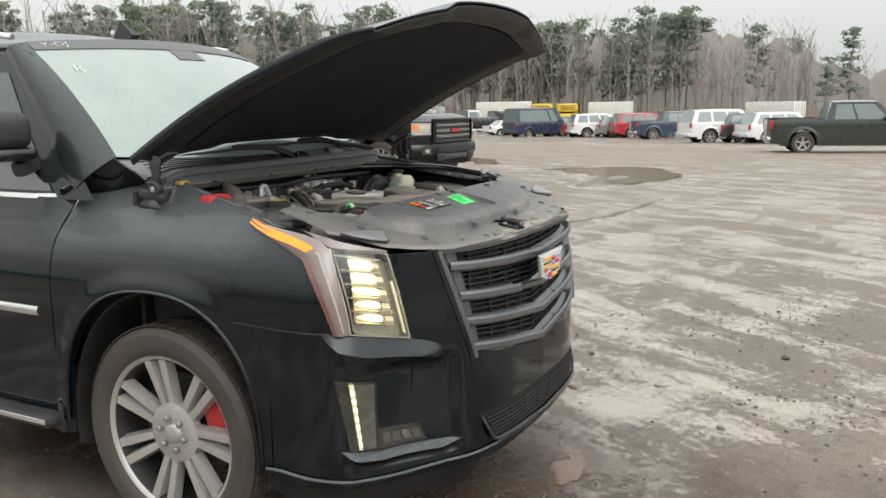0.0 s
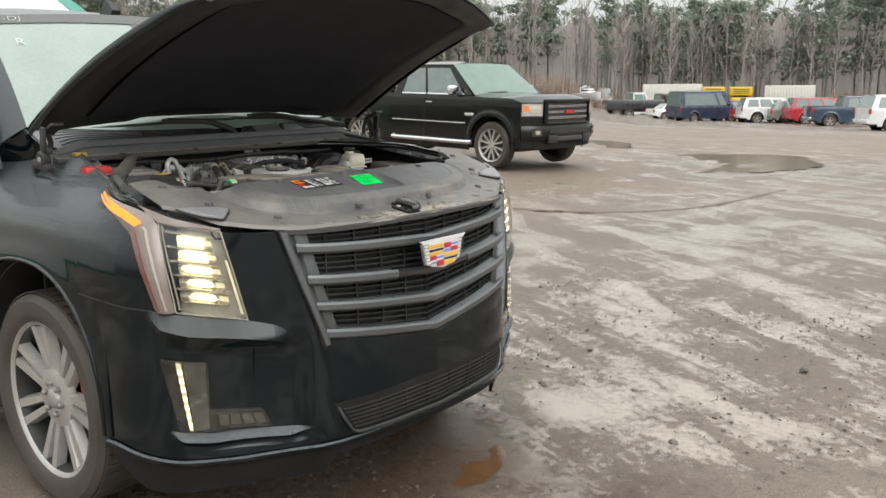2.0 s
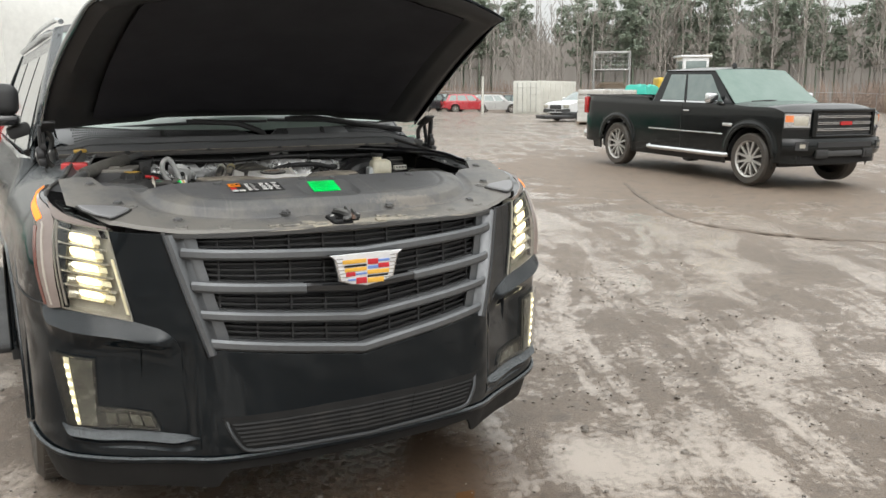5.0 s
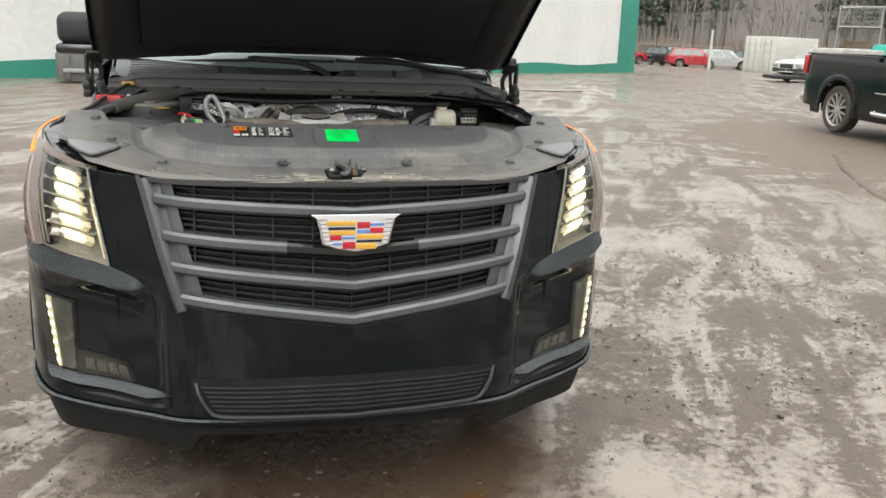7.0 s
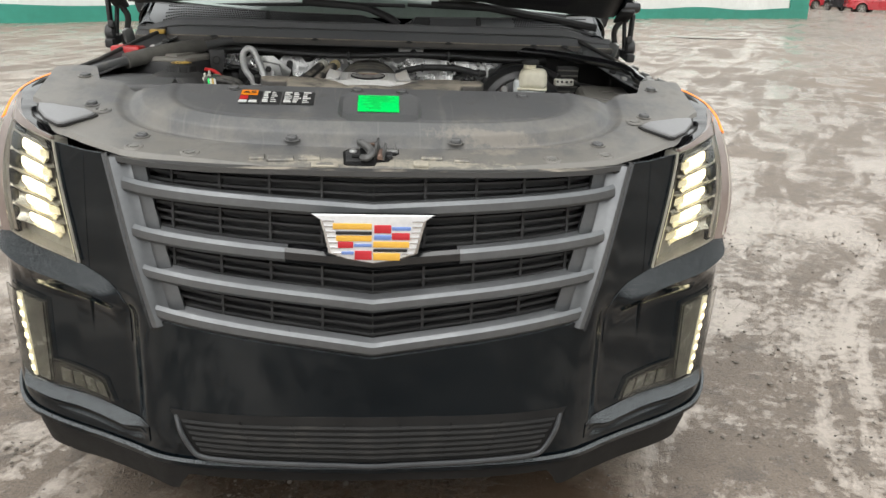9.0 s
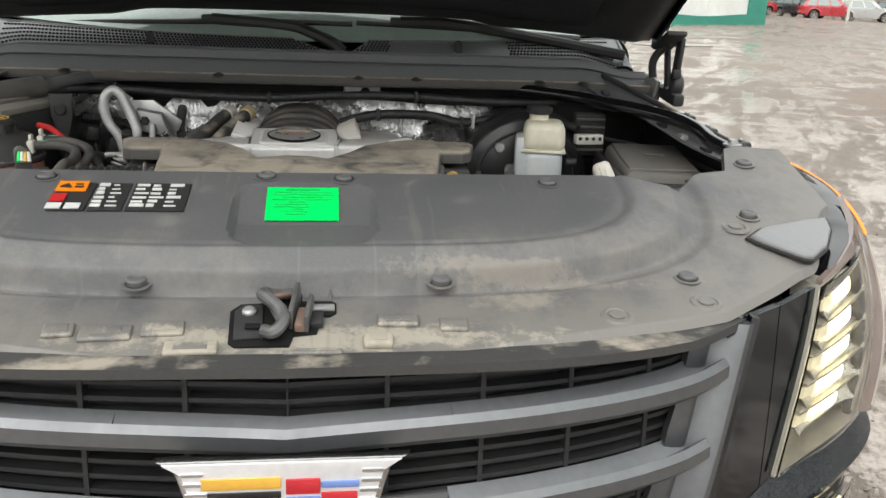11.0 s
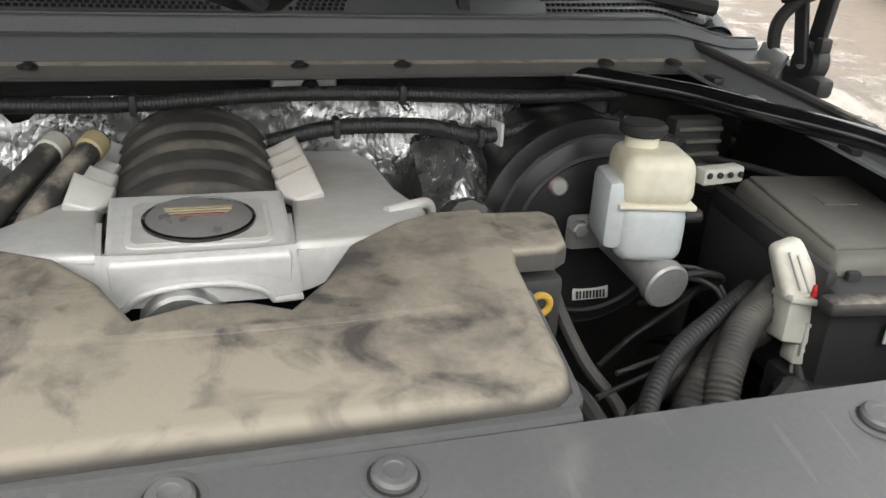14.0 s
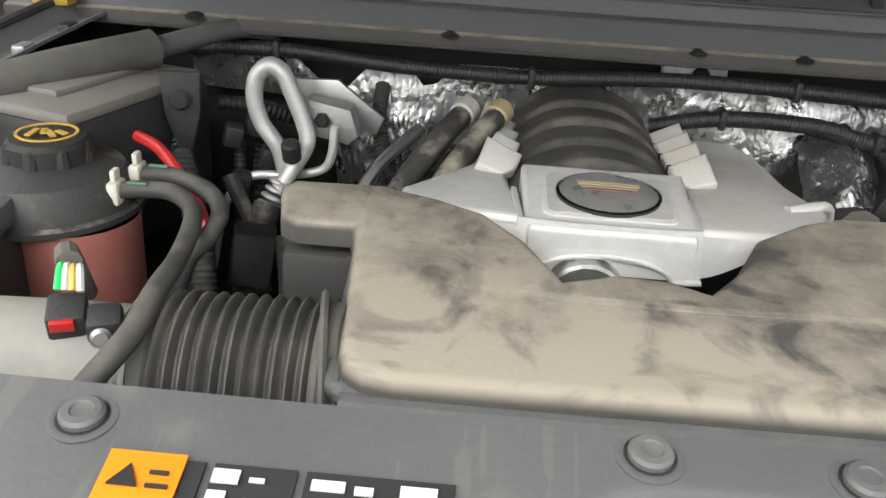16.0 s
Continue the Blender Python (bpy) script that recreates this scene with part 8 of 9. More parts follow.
def truck_face(root):
    """The pickup's grille, lamps, bumper, flares and steps."""
    CENTRE.append(Vector((0, 1.5, 0.8)))

    def face(a, z, off):
        hwid = 1.0 - 0.06 * max(0, 0.55 - z)
        n_ = Vector((0.96 * a ** 3, -hwid)).normalized()
        return Vector((a * hwid + n_.x * off, -0.04 + 0.24 * abs(a) ** 4 + n_.y * off, z))

    def strip(name, a0, a1, z0, z1, off, m_, par, th=0.02, nu=14, nv=4, crown=0.0, label=""):
        return sheet(name, lambda u, v: face(lerp(a0, a1, u), lerp(z0, z1, v), off - crown * (2 * v - 1) ** 2), nu, nv, m_, par, th, label)
    g0 = strip("grille_surround", -0.64, 0.64, 0.80, 1.235, 0.008, M_BLACK, root, 0.02)
    strip("surround_top", -0.64, 0.64, 1.185, 1.240, 0.050, M_PAINT_GMC, g0, 0.05, crown=0.015)
    strip("surround_bottom", -0.62, 0.62, 0.80, 0.845, 0.045, M_PAINT_GMC, g0, 0.04, crown=0.012)
    for g in (-1, 1):
        strip("surround_side", g * 0.575, g * 0.64, 0.82, 1.22, 0.045, M_PAINT_GMC, g0, 0.04, 4, 6)
    for k in range(9):
        strip("grille_slat", -0.57, 0.57, 0.862 + 0.037 * k, 0.870 + 0.037 * k, 0.020, M_TRIM, g0, 0.012, 12, 1)
    for k in range(3):
        for o in (0.0, 0.024):
            strip("grille_bar", -0.555, 0.555, 0.905 + 0.098 * k + o, 0.918 + 0.098 * k + o, 0.034, M_CHROME, g0, 0.014, 14, 2)
    strip("red_badge", -0.12, 0.12, 0.990, 1.048, 0.052, M_RED, g0, 0.02, label="plain red badge")
    strip("front_bumper", -1.0, 1.0, 0.53, 0.785, 0.075, M_PAINT_GMC, root, 0.06, 30, 8, crown=0.03)
    strip("bumper_slot", -0.55, 0.55, 0.655, 0.735, 0.082, M_BLACK, root, 0.03, 20, 2)
    strip("air_dam", -0.88, 0.88, 0.40, 0.52, 0.005, M_VALANCE, root, 0.03, 24, 3)
    strip("skid_bar", -0.36, 0.36, 0.515, 0.60, 0.085, M_TRIM, root, 0.03, 12, 3, crown=0.01)
    for g in (-1, 1):
        hl = strip("headlight_unit", g * 0.665, g * 0.995, 0.935, 1.165, 0.014, M_CHROME, root, 0.02, 10, 4, label="chrome headlight with amber corner")
        strip("lamp_lens", g * 0.70, g * 0.89, 0.985, 1.125, 0.022, M_HOUSING, hl, 0.015, 6, 4, crown=0.008)
        strip("lamp_frame", g * 0.67, g * 0.99, 0.925, 0.955, 0.026, M_GLOSS, hl, 0.015, 8, 2)
        strip("amber_lens", g * 0.895, g * 0.985, 1.035, 1.135, 0.026, M_AMBER, hl, 0.015, 5, 4)
        strip("fog_pocket", g * 0.70, g * 0.86, 0.61, 0.74, 0.080, M_BLACK, root, 0.02, 5, 3)
        strip("fog_lamp", g * 0.74, g * 0.81, 0.645, 0.705, 0.086, M_HOUSING, root, 0.02, 4, 3)
        hook = strip("tow_hook", g * 0.37, g * 0.58, 0.49, 0.625, 0.100, M_ALLOY_DK, root, 0.04, 5, 4, crown=0.01)
        strip("tow_hole", g * 0.41, g * 0.54, 0.525, 0.59, 0.106, M_BLACK, hook, 0.02, 4, 2)
        step = tube("side_step", [(g * 0.98, 1.40, 0.46), (g * 1.04, 1.46, 0.44), (g * 1.05, 2.5, 0.44), (g * 1.04, 3.40, 0.44), (g * 0.98, 3.46, 0.46)], 0.045, M_CHROME, root, seg=12)
        rbox("door_strip", (g * 1.015, 2.50, 0.78), (0.022, 2.0, 0.024), 0.006, M_CHROME, root)
        rbox("fender_badge", (g * 1.022, 1.40, 0.94), (0.012, 0.22, 0.055), 0.004, M_CHROME, root)
        for cy in (0.88, 4.525):
            def fl(u, v, g=g, cy=cy):
                a = math.pi * lerp(-0.03, 1.03, u)
                r = 0.505 + 0.075 * v
                return Vector((g * (1.025 + 0.022 * math.sin(math.pi * v * 0.9)), cy - r * math.copysign(abs(math.cos(a)) ** 0.85, math.cos(a)), 0.42 + (r + 0.01) * abs(math.sin(a)) ** 0.85))
            sheet("arch_flare", fl, 28, 4, M_PAINT_GMC, root, 0.03)
        rbox("mirror_arm", (g * 1.0, 1.78, 1.33), (0.10, 0.05, 0.05), 0.015, M_BLACK, root)
    fin = bmesh.new()
    add_box(fin, (0, 2.45, 1.935), (0.04, 0.13, 0.07), 0.012, (10, 0, 0), (0.4, 0.6))
    part("roof_antenna", fin, M_BLACK, root)
    rbox("hood_scoop", (0, 0.85, 1.272), (1.0, 1.1, 0.05), 0.022, M_PAINT_GMC, root, (2, 0, 0))
    tube("wiper", [(-0.6, 1.32, 1.32), (-0.2, 1.32, 1.335), (0.1, 1.34, 1.33)], 0.012, M_BLACK, root)
    CENTRE.clear()


truck_face(GMC)
P_WHITE, P_RED, P_NAVY, P_DKGREEN = paint("white_paint", (0.72, 0.73, 0.73)), paint("red_paint", (0.42, 0.03, 0.04)), paint("navy_paint", (0.03, 0.05, 0.09)), paint("dark_green_paint", (0.018, 0.028, 0.02))
P_GREY, P_BLUEVAN, P_CHAR, P_SILVER = paint("grey_paint", (0.25, 0.24, 0.22)), paint("blue_van_paint", (0.022, 0.038, 0.070)), paint("charcoal_paint", (0.03, 0.032, 0.035)), paint("silver_paint", (0.42, 0.42, 0.41))
SUVK = dict(L=5.1, W=2.0, H=1.90, wb=3.0, fo=0.95, hood_z=1.15, belt=1.18, ws=(1.35, 2.05), rear=(4.75, 5.0), pillars=(0.36, 0.66), tyre=0.39)
PICK = dict(L=5.8, W=2.0, H=1.93, wb=3.7, fo=0.95, hood_z=1.20, belt=1.20, ws=(1.5, 2.2), rear=(3.7, 3.9), bed=3.95, pillars=(0.55,), tyre=0.40)
SED = dict(L=4.7, W=1.8, H=1.46, wb=2.75, fo=0.9, hood_z=0.95, belt=0.95, ws=(1.2, 2.0), rear=(3.4, 4.0), pillars=(0.5,), tyre=0.32)
CRO = dict(L=4.7, W=1.85, H=1.70, wb=2.75, fo=0.9, hood_z=1.05, belt=1.05, ws=(1.2, 1.9), rear=(4.2, 4.55), pillars=(0.36, 0.68), tyre=0.35)
VAN = dict(L=5.9, W=2.0, H=2.45, wb=3.6, fo=0.95, hood_z=1.15, belt=1.25, ws=(0.85, 1.55), rear=(5.75, 5.85), pillars=(0.25,), tyre=0.36)
vehicle("pickup_truck", "dark green crew-cab pickup parked in wet mud", "pickup truck", P_DKGREEN, **PICK, at=stand(32.6, -2.6, 14))
vehicle("crossover", "white crossover beside a dark green pickup", "car", P_WHITE, **CRO, at=stand(46.8, 2.0, 34))
vehicle("sport_utility", "dark grey sport utility with bare wheels", "car", P_CHAR, **CRO, at=stand(48.5, 3.6, 34))
vehicle("sport_utility", "white full-size sport utility with dark glass", "car", P_WHITE, **SUVK, at=stand(48.0, 4.9, 34))
vehicle("pickup_truck", "navy blue pickup with tailgate towards the lot", "pickup truck", P_NAVY, **PICK, at=stand(57.5, 9.6, 32))
vehicle("sport_utility", "red sport utility behind a navy pickup", "car", P_RED, **SUVK, at=stand(62.5, 13.2, 32))
vehicle("sport_utility", "grey sport utility in a parked row", "car", P_GREY, **CRO, at=stand(63.5, 15.2, 32))
vehicle("sport_utility", "white boxy sport utility with roof rack", "car", P_WHITE, **SUVK, at=stand(63.5, 17.0, 34))
vehicle("hatchback", "bright red hatchback in a parked row", "car", P_RED, **CRO, at=stand(66.2, 19.4, 60))
vehicle("sedan", "black sedan with silver wheels", "car", P_CHAR, **CRO, at=stand(67.6, 21.8, 36))
vehicle("sedan", "dark grey sedan in a parked row", "car", P_NAVY, **SED, at=stand(67.4, 23.4, 36))
vehicle("cargo_van", "dark blue high cargo van", "van", P_BLUEVAN, **VAN, at=stand(66.6, 23.8, 60))
vehicle("sedan", "small white sedan beside a red car", "car", P_WHITE, **SED, at=stand(71.5, 28.8, 50))
vehicle("sedan", "small red sedan beside a blue van", "car", P_RED, **SED, at=stand(72.5, 27.8, 50))
vehicle("sedan", "white sedan on a low trailer beside pallets", "car", P_WHITE, **SED, at=stand(24.2, 31.2, -80), group="")
for x, y, t, p_, lab in ((36.5, 69, 100, P_RED, "dark red wrecked car by the fence"), (39.5, 66, 20, P_CHAR, "black car with its wheels exposed"), (41.8, 64.5, 70, P_RED, "red stripped car by the fence"), (44.0, 63, 60, P_SILVER, "silver car parked by the fence"), (46.5, 62, 40, P_CHAR, "dark car beside a white container")):
    vehicle("car_wreck", lab, "car", p_, **CRO, at=stand(x, y, t), group="cars along the fence")

# ---- shed, containers and machines round the lot ----
M_TENTW = mat("white_fabric", (0.74, 0.74, 0.71), (0.66, 0.66, 0.63), rough=0.6, scale=0.6, bscale=6)
M_TENTG = mat("green_fabric", (0.03, 0.22, 0.16), (0.04, 0.27, 0.20), rough=0.5, scale=0.8, bscale=6)
M_CONT = mat("white_container_paint", (0.62, 0.62, 0.57), (0.54, 0.53, 0.48), rough=0.5, scale=1.5, bscale=12)
M_STEEL = mat("galvanised_steel", (0.38, 0.38, 0.37), (0.30, 0.30, 0.29), rough=0.5, metal=0.5, scale=6)
M_YELLOW = mat("yellow_machine_paint", (0.62, 0.42, 0.04), (0.55, 0.36, 0.04), rough=0.4, scale=2)
M_WRAP = mat("white_shrink_wrap", (0.55, 0.54, 0.51), (0.42, 0.41, 0.38), rough=0.35, scale=3, bump=0.3, bscale=14)
M_TEAL = mat("teal_tarp", (0.03, 0.42, 0.33), (0.04, 0.36, 0.29), rough=0.5, scale=3)
M_PALLET = mat("pallet_wood", (0.20, 0.15, 0.10), (0.14, 0.11, 0.08), rough=0.8, scale=5)
M_RUSTY = mat("grey_weathered_steel", (0.11, 0.11, 0.105), (0.15, 0.145, 0.135), rough=0.6, scale=2)


def build_shed():
    """A long fabric shed: green foot, green end band, white walls that curve in to the roof."""
    a, b = Vector((20.0, 38.0, 0)), Vector((-16.0, 12.8, 0))
    d = (b - a).normalized()
    inw = Vector((-d.y, d.x, 0))
    if inw.y < 0:
        inw = -inw
    root = thing("fabric_shed", "white fabric storage shed with green trim", "building", kind="")

    def wall(s, h):
        p = a + d * s
        k = smooth01((h - 3.2) / 6.0)
        z = ground_z(p.x, p.y) - 0.05 + h - 0.6 * k
        return Vector((p.x, p.y, 0)) + inw * (5.5 * k ** 1.4 + 0.06 * math.sin(s * 1.4)) + Vector((0, 0, z))
    ln = (b - a).length
    w = sheet("shed_wall", lambda u, v: wall(lerp(0, ln, u), lerp(0.0, 9.2, v)), 60, 24, M_TENTW, root, 0.05)
    sheet("green_foot", lambda u, v: wall(lerp(0, ln, u), lerp(-0.1, 0.45 + 0.05 * math.sin(u * 40), v)) - inw * (0.10 + 0.05 * math.sin(u * 60)), 90, 4, M_TENTG, root, 0.04, "sagging green fabric foot")
    sheet("green_end_band", lambda u, v: wall(lerp(-0.02, 1.55, u), lerp(0.0, 9.2, v)) - inw * 0.08, 6, 24, M_TENTG, root, 0.04)
    sheet("end_wall", lambda u, v: wall(0, lerp(0, 9.2, v)) + inw * (u * (18 - 5.5 * smooth01((lerp(0, 9.2, v) - 3.2) / 6.0) ** 1.4)), 8, 20, M_TENTG, root, 0.05)
    sheet("shed_roof", lambda u, v: wall(lerp(0, ln, u), 9.2) + inw * (14 * v) + Vector((0, 0, 1.2 * math.sin(math.pi * v * 0.5))), 20, 6, M_TENTW, root, 0.05)
    for k in range(1, 9):
        sheet("seam", lambda u, v: wall(k * ln / 9 + 0.05 * u, lerp(0.4, 9.0, v)) - inw * 0.04, 1, 20, M_TENTW, w, 0.03)
    return root


build_shed()


def container(name, label, at, L, mat_, W=2.44, Hh=2.59, doors=True):
    root = thing(name, label, "container", at)
    shell = rbox("container_body", (L / 2, W / 2, Hh / 2), (L, W, Hh), 0.03, mat_, root)
    n = int(L / 0.28)
    for k in range(n):
        for y in (-0.018, W + 0.018):
            rbox("side_rib", (0.14 + k * L / n + 0.07, y, Hh / 2), (0.14, 0.036, Hh - 0.3), 0.012, mat_, shell)
    for k in range(2):
        door = rbox("container_door", (-0.02, W * (0.25 + 0.5 * k), Hh / 2), (0.04, W * 0.46, Hh - 0.25), 0.01, mat_, root)
        for q in (0.3, 0.7):
            rcyl("lock_rod", (-0.06, W * 0.5 * k + W * 0.5 * q, 0.15), (-0.06, W * 0.5 * k + W * 0.5 * q, Hh - 0.15), 0.02, M_STEEL, door)
        for q in range(4):
            rbox("door_rib", (-0.05, W * (0.25 + 0.5 * k), 0.45 + q * 0.55), (0.02, W * 0.40, 0.10), 0.01, mat_, door)
    for x in (0.05, L - 0.05):
        for y in (0.05, W - 0.05):
            rbox("corner_post", (x, y, Hh / 2), (0.14, 0.14, Hh + 0.02), 0.02, mat_, root)
    return root


container("shipping_container", "white corrugated shipping container with locking rods", pose(38.4, 52.2, ground_z(38.4, 52.2), 0, 0, 25.5), 6.06, M_CONT)
for x, y, t, L in ((88.5, 42.6, 64, 6.5), (92.2, 30.0, 56, 5.0), (88.0, 6.5, 200, 5.0)):
    tr = container("semi_trailer", "long white semi trailer parked behind cars", pose(x, y, ground_z(x, y) + (0.75 if y > 20 else 0.4), 0, 0, t - 130), L, M_CONT, Hh=2.7)
    for k in range(4):
        add_simple_wheel(tr, L - 1.0 - 1.2 * (k % 2), 0.2 if k < 2 else 2.2, -0.5, 1, 0.5, 0.3, 0.3, M_ALLOY, 5)


def box_truck(x, y, t):
    root = thing("box_truck", "yellow box truck with black stripes", "truck", stand(x, y, t), "yellow box trucks")
    rbox("cargo_box", (0, 4.2, 2.05), (2.3, 4.6, 2.3), 0.05, M_YELLOW, root)
    rbox("box_header", (0, 1.7, 2.75), (2.3, 0.9, 0.9), 0.15, M_YELLOW, root)
    cab = rbox("cab", (0, 1.0, 1.35), (2.0, 1.7, 1.5), 0.2, M_YELLOW, root, seg=3)
    rbox("windshield", (0, 0.22, 1.75), (1.7, 0.1, 0.6), 0.04, M_GLASS, cab, (-14, 0, 0))
    rbox("truck_nose", (0, 0.0, 0.95), (1.9, 0.9, 0.7), 0.12, M_YELLOW, cab)
    for k in range(3):
        rbox("stripe", (0, 1.895, 2.2 + 0.28 * k), (1.7, 0.02, 0.10), 0.01, M_TRIM, root)
        rbox("header_stripe", (0, 1.24, 2.55 + 0.2 * k), (1.6, 0.02, 0.08), 0.01, M_TRIM, root)
    for g in (-1, 1):
        for cy in (0.5, 5.2):
            add_simple_wheel(root, g * 0.95, cy, 0.45, g, 0.45, 0.28, 0.3, M_ALLOY, 5)
    rbox("chassis", (0, 3.4, 0.6), (0.9, 6.0, 0.2), 0.03, M_BLACK, root)


box_truck(85.8, 33.2, -68)
box_truck(86.8, 30.6, -68)


def loader(x, y, t):
    root = thing("wheel_loader", "yellow wheel loader with white cab", "loader", stand(x, y, t))
    rbox("chassis", (0, 0, 1.35), (1.5, 4.6, 0.9), 0.15, M_YELLOW, root, seg=3)
    cab = rbox("cab", (0, 0.1, 2.85), (1.5, 1.6, 1.7), 0.08, P_WHITE, root, seg=3)
    for g in (-1, 1):
        rbox("cab_window", (g * 0.752, 0.1, 2.95), (0.02, 1.25, 1.05), 0.03, M_CARGLASS, cab)
        for cy in (-1.5, 1.5):
            add_simple_wheel(root, g * 0.95, cy, 0.75, g, 0.75, 0.40, 0.55, M_YELLOW, 5)
        tube("lift_arm", [(g * 0.55, -0.6, 2.0), (g * 0.55, -1.8, 2.0), (g * 0.55, -2.8, 1.3), (g * 0.55, -3.2, 0.8)], 0.12, M_YELLOW, root)
    for y0 in (-0.705, 0.905):
        rbox("cab_window", (0, y0, 2.95), (1.2, 0.02, 1.05), 0.03, M_CARGLASS, cab)
    rbox("cab_roof", (0, 0.1, 3.75), (1.75, 1.9, 0.14), 0.05, P_WHITE, cab)
    for k in range(4):
        rbox("work_lamp", (-0.6 + 0.4 * k, -0.8, 3.87), (0.16, 0.1, 0.1), 0.03, M_HOUSING, cab)
    rbox("engine_hood", (0, 1.6, 2.1), (1.3, 1.5, 0.8), 0.12, M_YELLOW, root, seg=3)
    rcyl("exhaust", (0.3, 1.5, 2.4), (0.3, 1.5, 3.3), 0.06, M_BLACK, root)
    rbox("bucket", (0, -3.4, 0.55), (2.5, 0.9, 0.9), 0.1, M_YELLOW, root)


loader(38.4, 36.2, 62)


def cage_rack(x, y, t):
    root = thing("storage_rack", "tall galvanised mesh storage rack", "rack", stand(x, y, t))
    for dx in (0, 2.0):
        for dy in (0, 1.2):
            rcyl("post", (dx, dy, 0), (dx, dy, 3.75), 0.045, M_STEEL, root)
    for z in (0.5, 1.6, 2.7, 3.7):
        for p, q in (((0, 0), (2, 0)), ((0, 1.2), (2, 1.2)), ((0, 0), (0, 1.2)), ((2, 0), (2, 1.2))):
            rcyl("rail", (*p, z), (*q, z), 0.035, M_STEEL, root)
        if z < 3.5:
            rbox("shelf", (1, 0.6, z + 0.03), (1.95, 1.15, 0.04), 0.005, M_RUSTY, root)
    for k in range(11):
        rcyl("mesh_wire", (0.18 * k + 0.1, 1.2, 0.5), (0.18 * k + 0.1, 1.2, 3.7), 0.010, M_STEEL, root, seg=5, bevel=0)
    for k in range(14):
        rcyl("mesh_wire", (0, 1.2, 0.6 + 0.22 * k), (2, 1.2, 0.6 + 0.22 * k), 0.010, M_STEEL, root, seg=5, bevel=0)
    for k in range(5):
        rbox("stored_plank", (1.0, 0.5, 1.7 + 0.07 * k), (1.7 - 0.12 * k, 0.9, 0.05), 0.01, M_PALLET, root, (0, 0, 3 * k))


cage_rack(30.4, 36.0, -38)


def pallet(x, y, t, h, group="wrapped pallets"):
    root = thing("wrapped_pallet", "bags shrink-wrapped in white plastic on a pallet", "pallet", stand(x, y, t), group)
    for k in range(3):
        rbox("bearer", (0, -0.5 + 0.5 * k, 0.05), (1.2, 0.1, 0.1), 0.01, M_PALLET, root)
    for k in range(7):
        rbox("board", (-0.54 + 0.18 * k, 0, 0.12), (0.13, 1.1, 0.03), 0.005, M_PALLET, root)
    n = int(h / 0.19)
    for k in range(n):
        rbox("bag_layer", (0.02 * ((k * 7) % 3 - 1), 0.015 * ((k * 5) % 3 - 1), 0.22 + 0.19 * k), (1.15, 1.1, 0.2), 0.03, M_WRAP, root, (0, 0, (k * 37) % 5 - 2), seg=3)


pallet(22.2, 25.9, 35, 1.5)
pallet(23.6, 26.8, 30, 1.5)
pallet(25.0, 27.4, 33, 1.4)
tarp = thing("tarped_stack", "stack covered with a teal tarpaulin", "tarpaulin", stand(28.6, 30.0, 20))
sheet("tarp", lambda u, v: Vector((lerp(-0.85, 0.85, u), lerp(-0.7, 0.7, v), 1.75 * (1 - max(abs(2 * u - 1), abs(2 * v - 1)) ** 14) + 0.10 * noise.noise(Vector((u * 5, v * 5, 0))))), 24, 18, M_TEAL, tarp, 0.02)
drum = thing("cable_drum", "yellow hose reel beside stacked goods", "reel", stand(30.6, 30.0, 30))
part("reel", add_lathe(bmesh.new(), [(0.0, -0.3), (0.75, -0.3), (0.75, -0.24), (0.4, -0.24), (0.4, 0.24), (0.75, 0.24), (0.75, 0.3), (0, 0.3)], pose(0, 0, 1.5, 90, 0, 0), 28), M_YELLOW, drum)
rbox("reel_stand", (0, 0, 0.40), (1.2, 0.8, 0.8), 0.05, M_RUSTY, drum)


def boat(x, y, t):
    root = thing("motor_boat", "white motor boat on a road trailer", "boat", stand(x, y, t) @ Matrix.Scale(0.68, 4))

    def hull(u, v):
        s = lerp(0, 7.2, u)
        w = 1.25 * (1 - max(0, (s - 4.2) / 3.0) ** 2.2)
        a = lerp(-1, 1, v)
        return Vector((a * w, s, 0.75 + 1.25 * abs(a) ** 1.4 + 0.35 * (s / 7.2) ** 2))
    sheet("hull", hull, 24, 16, P_WHITE, root, 0.05)
    sheet("deck", lambda u, v: Vector((lerp(-1, 1, v) * 1.22 * (1 - max(0, (lerp(0, 7.1, u) - 4.2) / 3.0) ** 2.2), lerp(0, 7.1, u), 1.98 + 0.35 * u ** 2)), 18, 6, P_WHITE, root, 0.04)
    rbox("cabin", (0, 3.4, 2.45), (1.8, 2.4, 0.8), 0.2, P_WHITE, root, taper=(0.75, 0.7), seg=3)
    rbox("cabin_window", (0, 3.4, 2.55), (1.72, 2.0, 0.28), 0.08, M_GLASS, root)
    rbox("radar_arch", (0, 2.3, 3.1), (1.7, 0.3, 0.12), 0.04, P_WHITE, root)
    rcyl("radar_dome", (0, 2.3, 3.15), (0, 2.3, 3.4), 0.22, P_WHITE, root)
    for g in (-1, 1):
        rbox("arch_leg", (g * 0.8, 2.2, 2.6), (0.1, 0.3, 1.0), 0.03, P_WHITE, root)
        add_simple_wheel(root, g * 1.1, 2.4, 0.34, g, 0.34, 0.2, 0.2, M_ALLOY, 5)
        rbox("trailer_beam", (g * 0.7, 3.4, 0.6), (0.1, 6.5, 0.12), 0.02, M_STEEL, root)


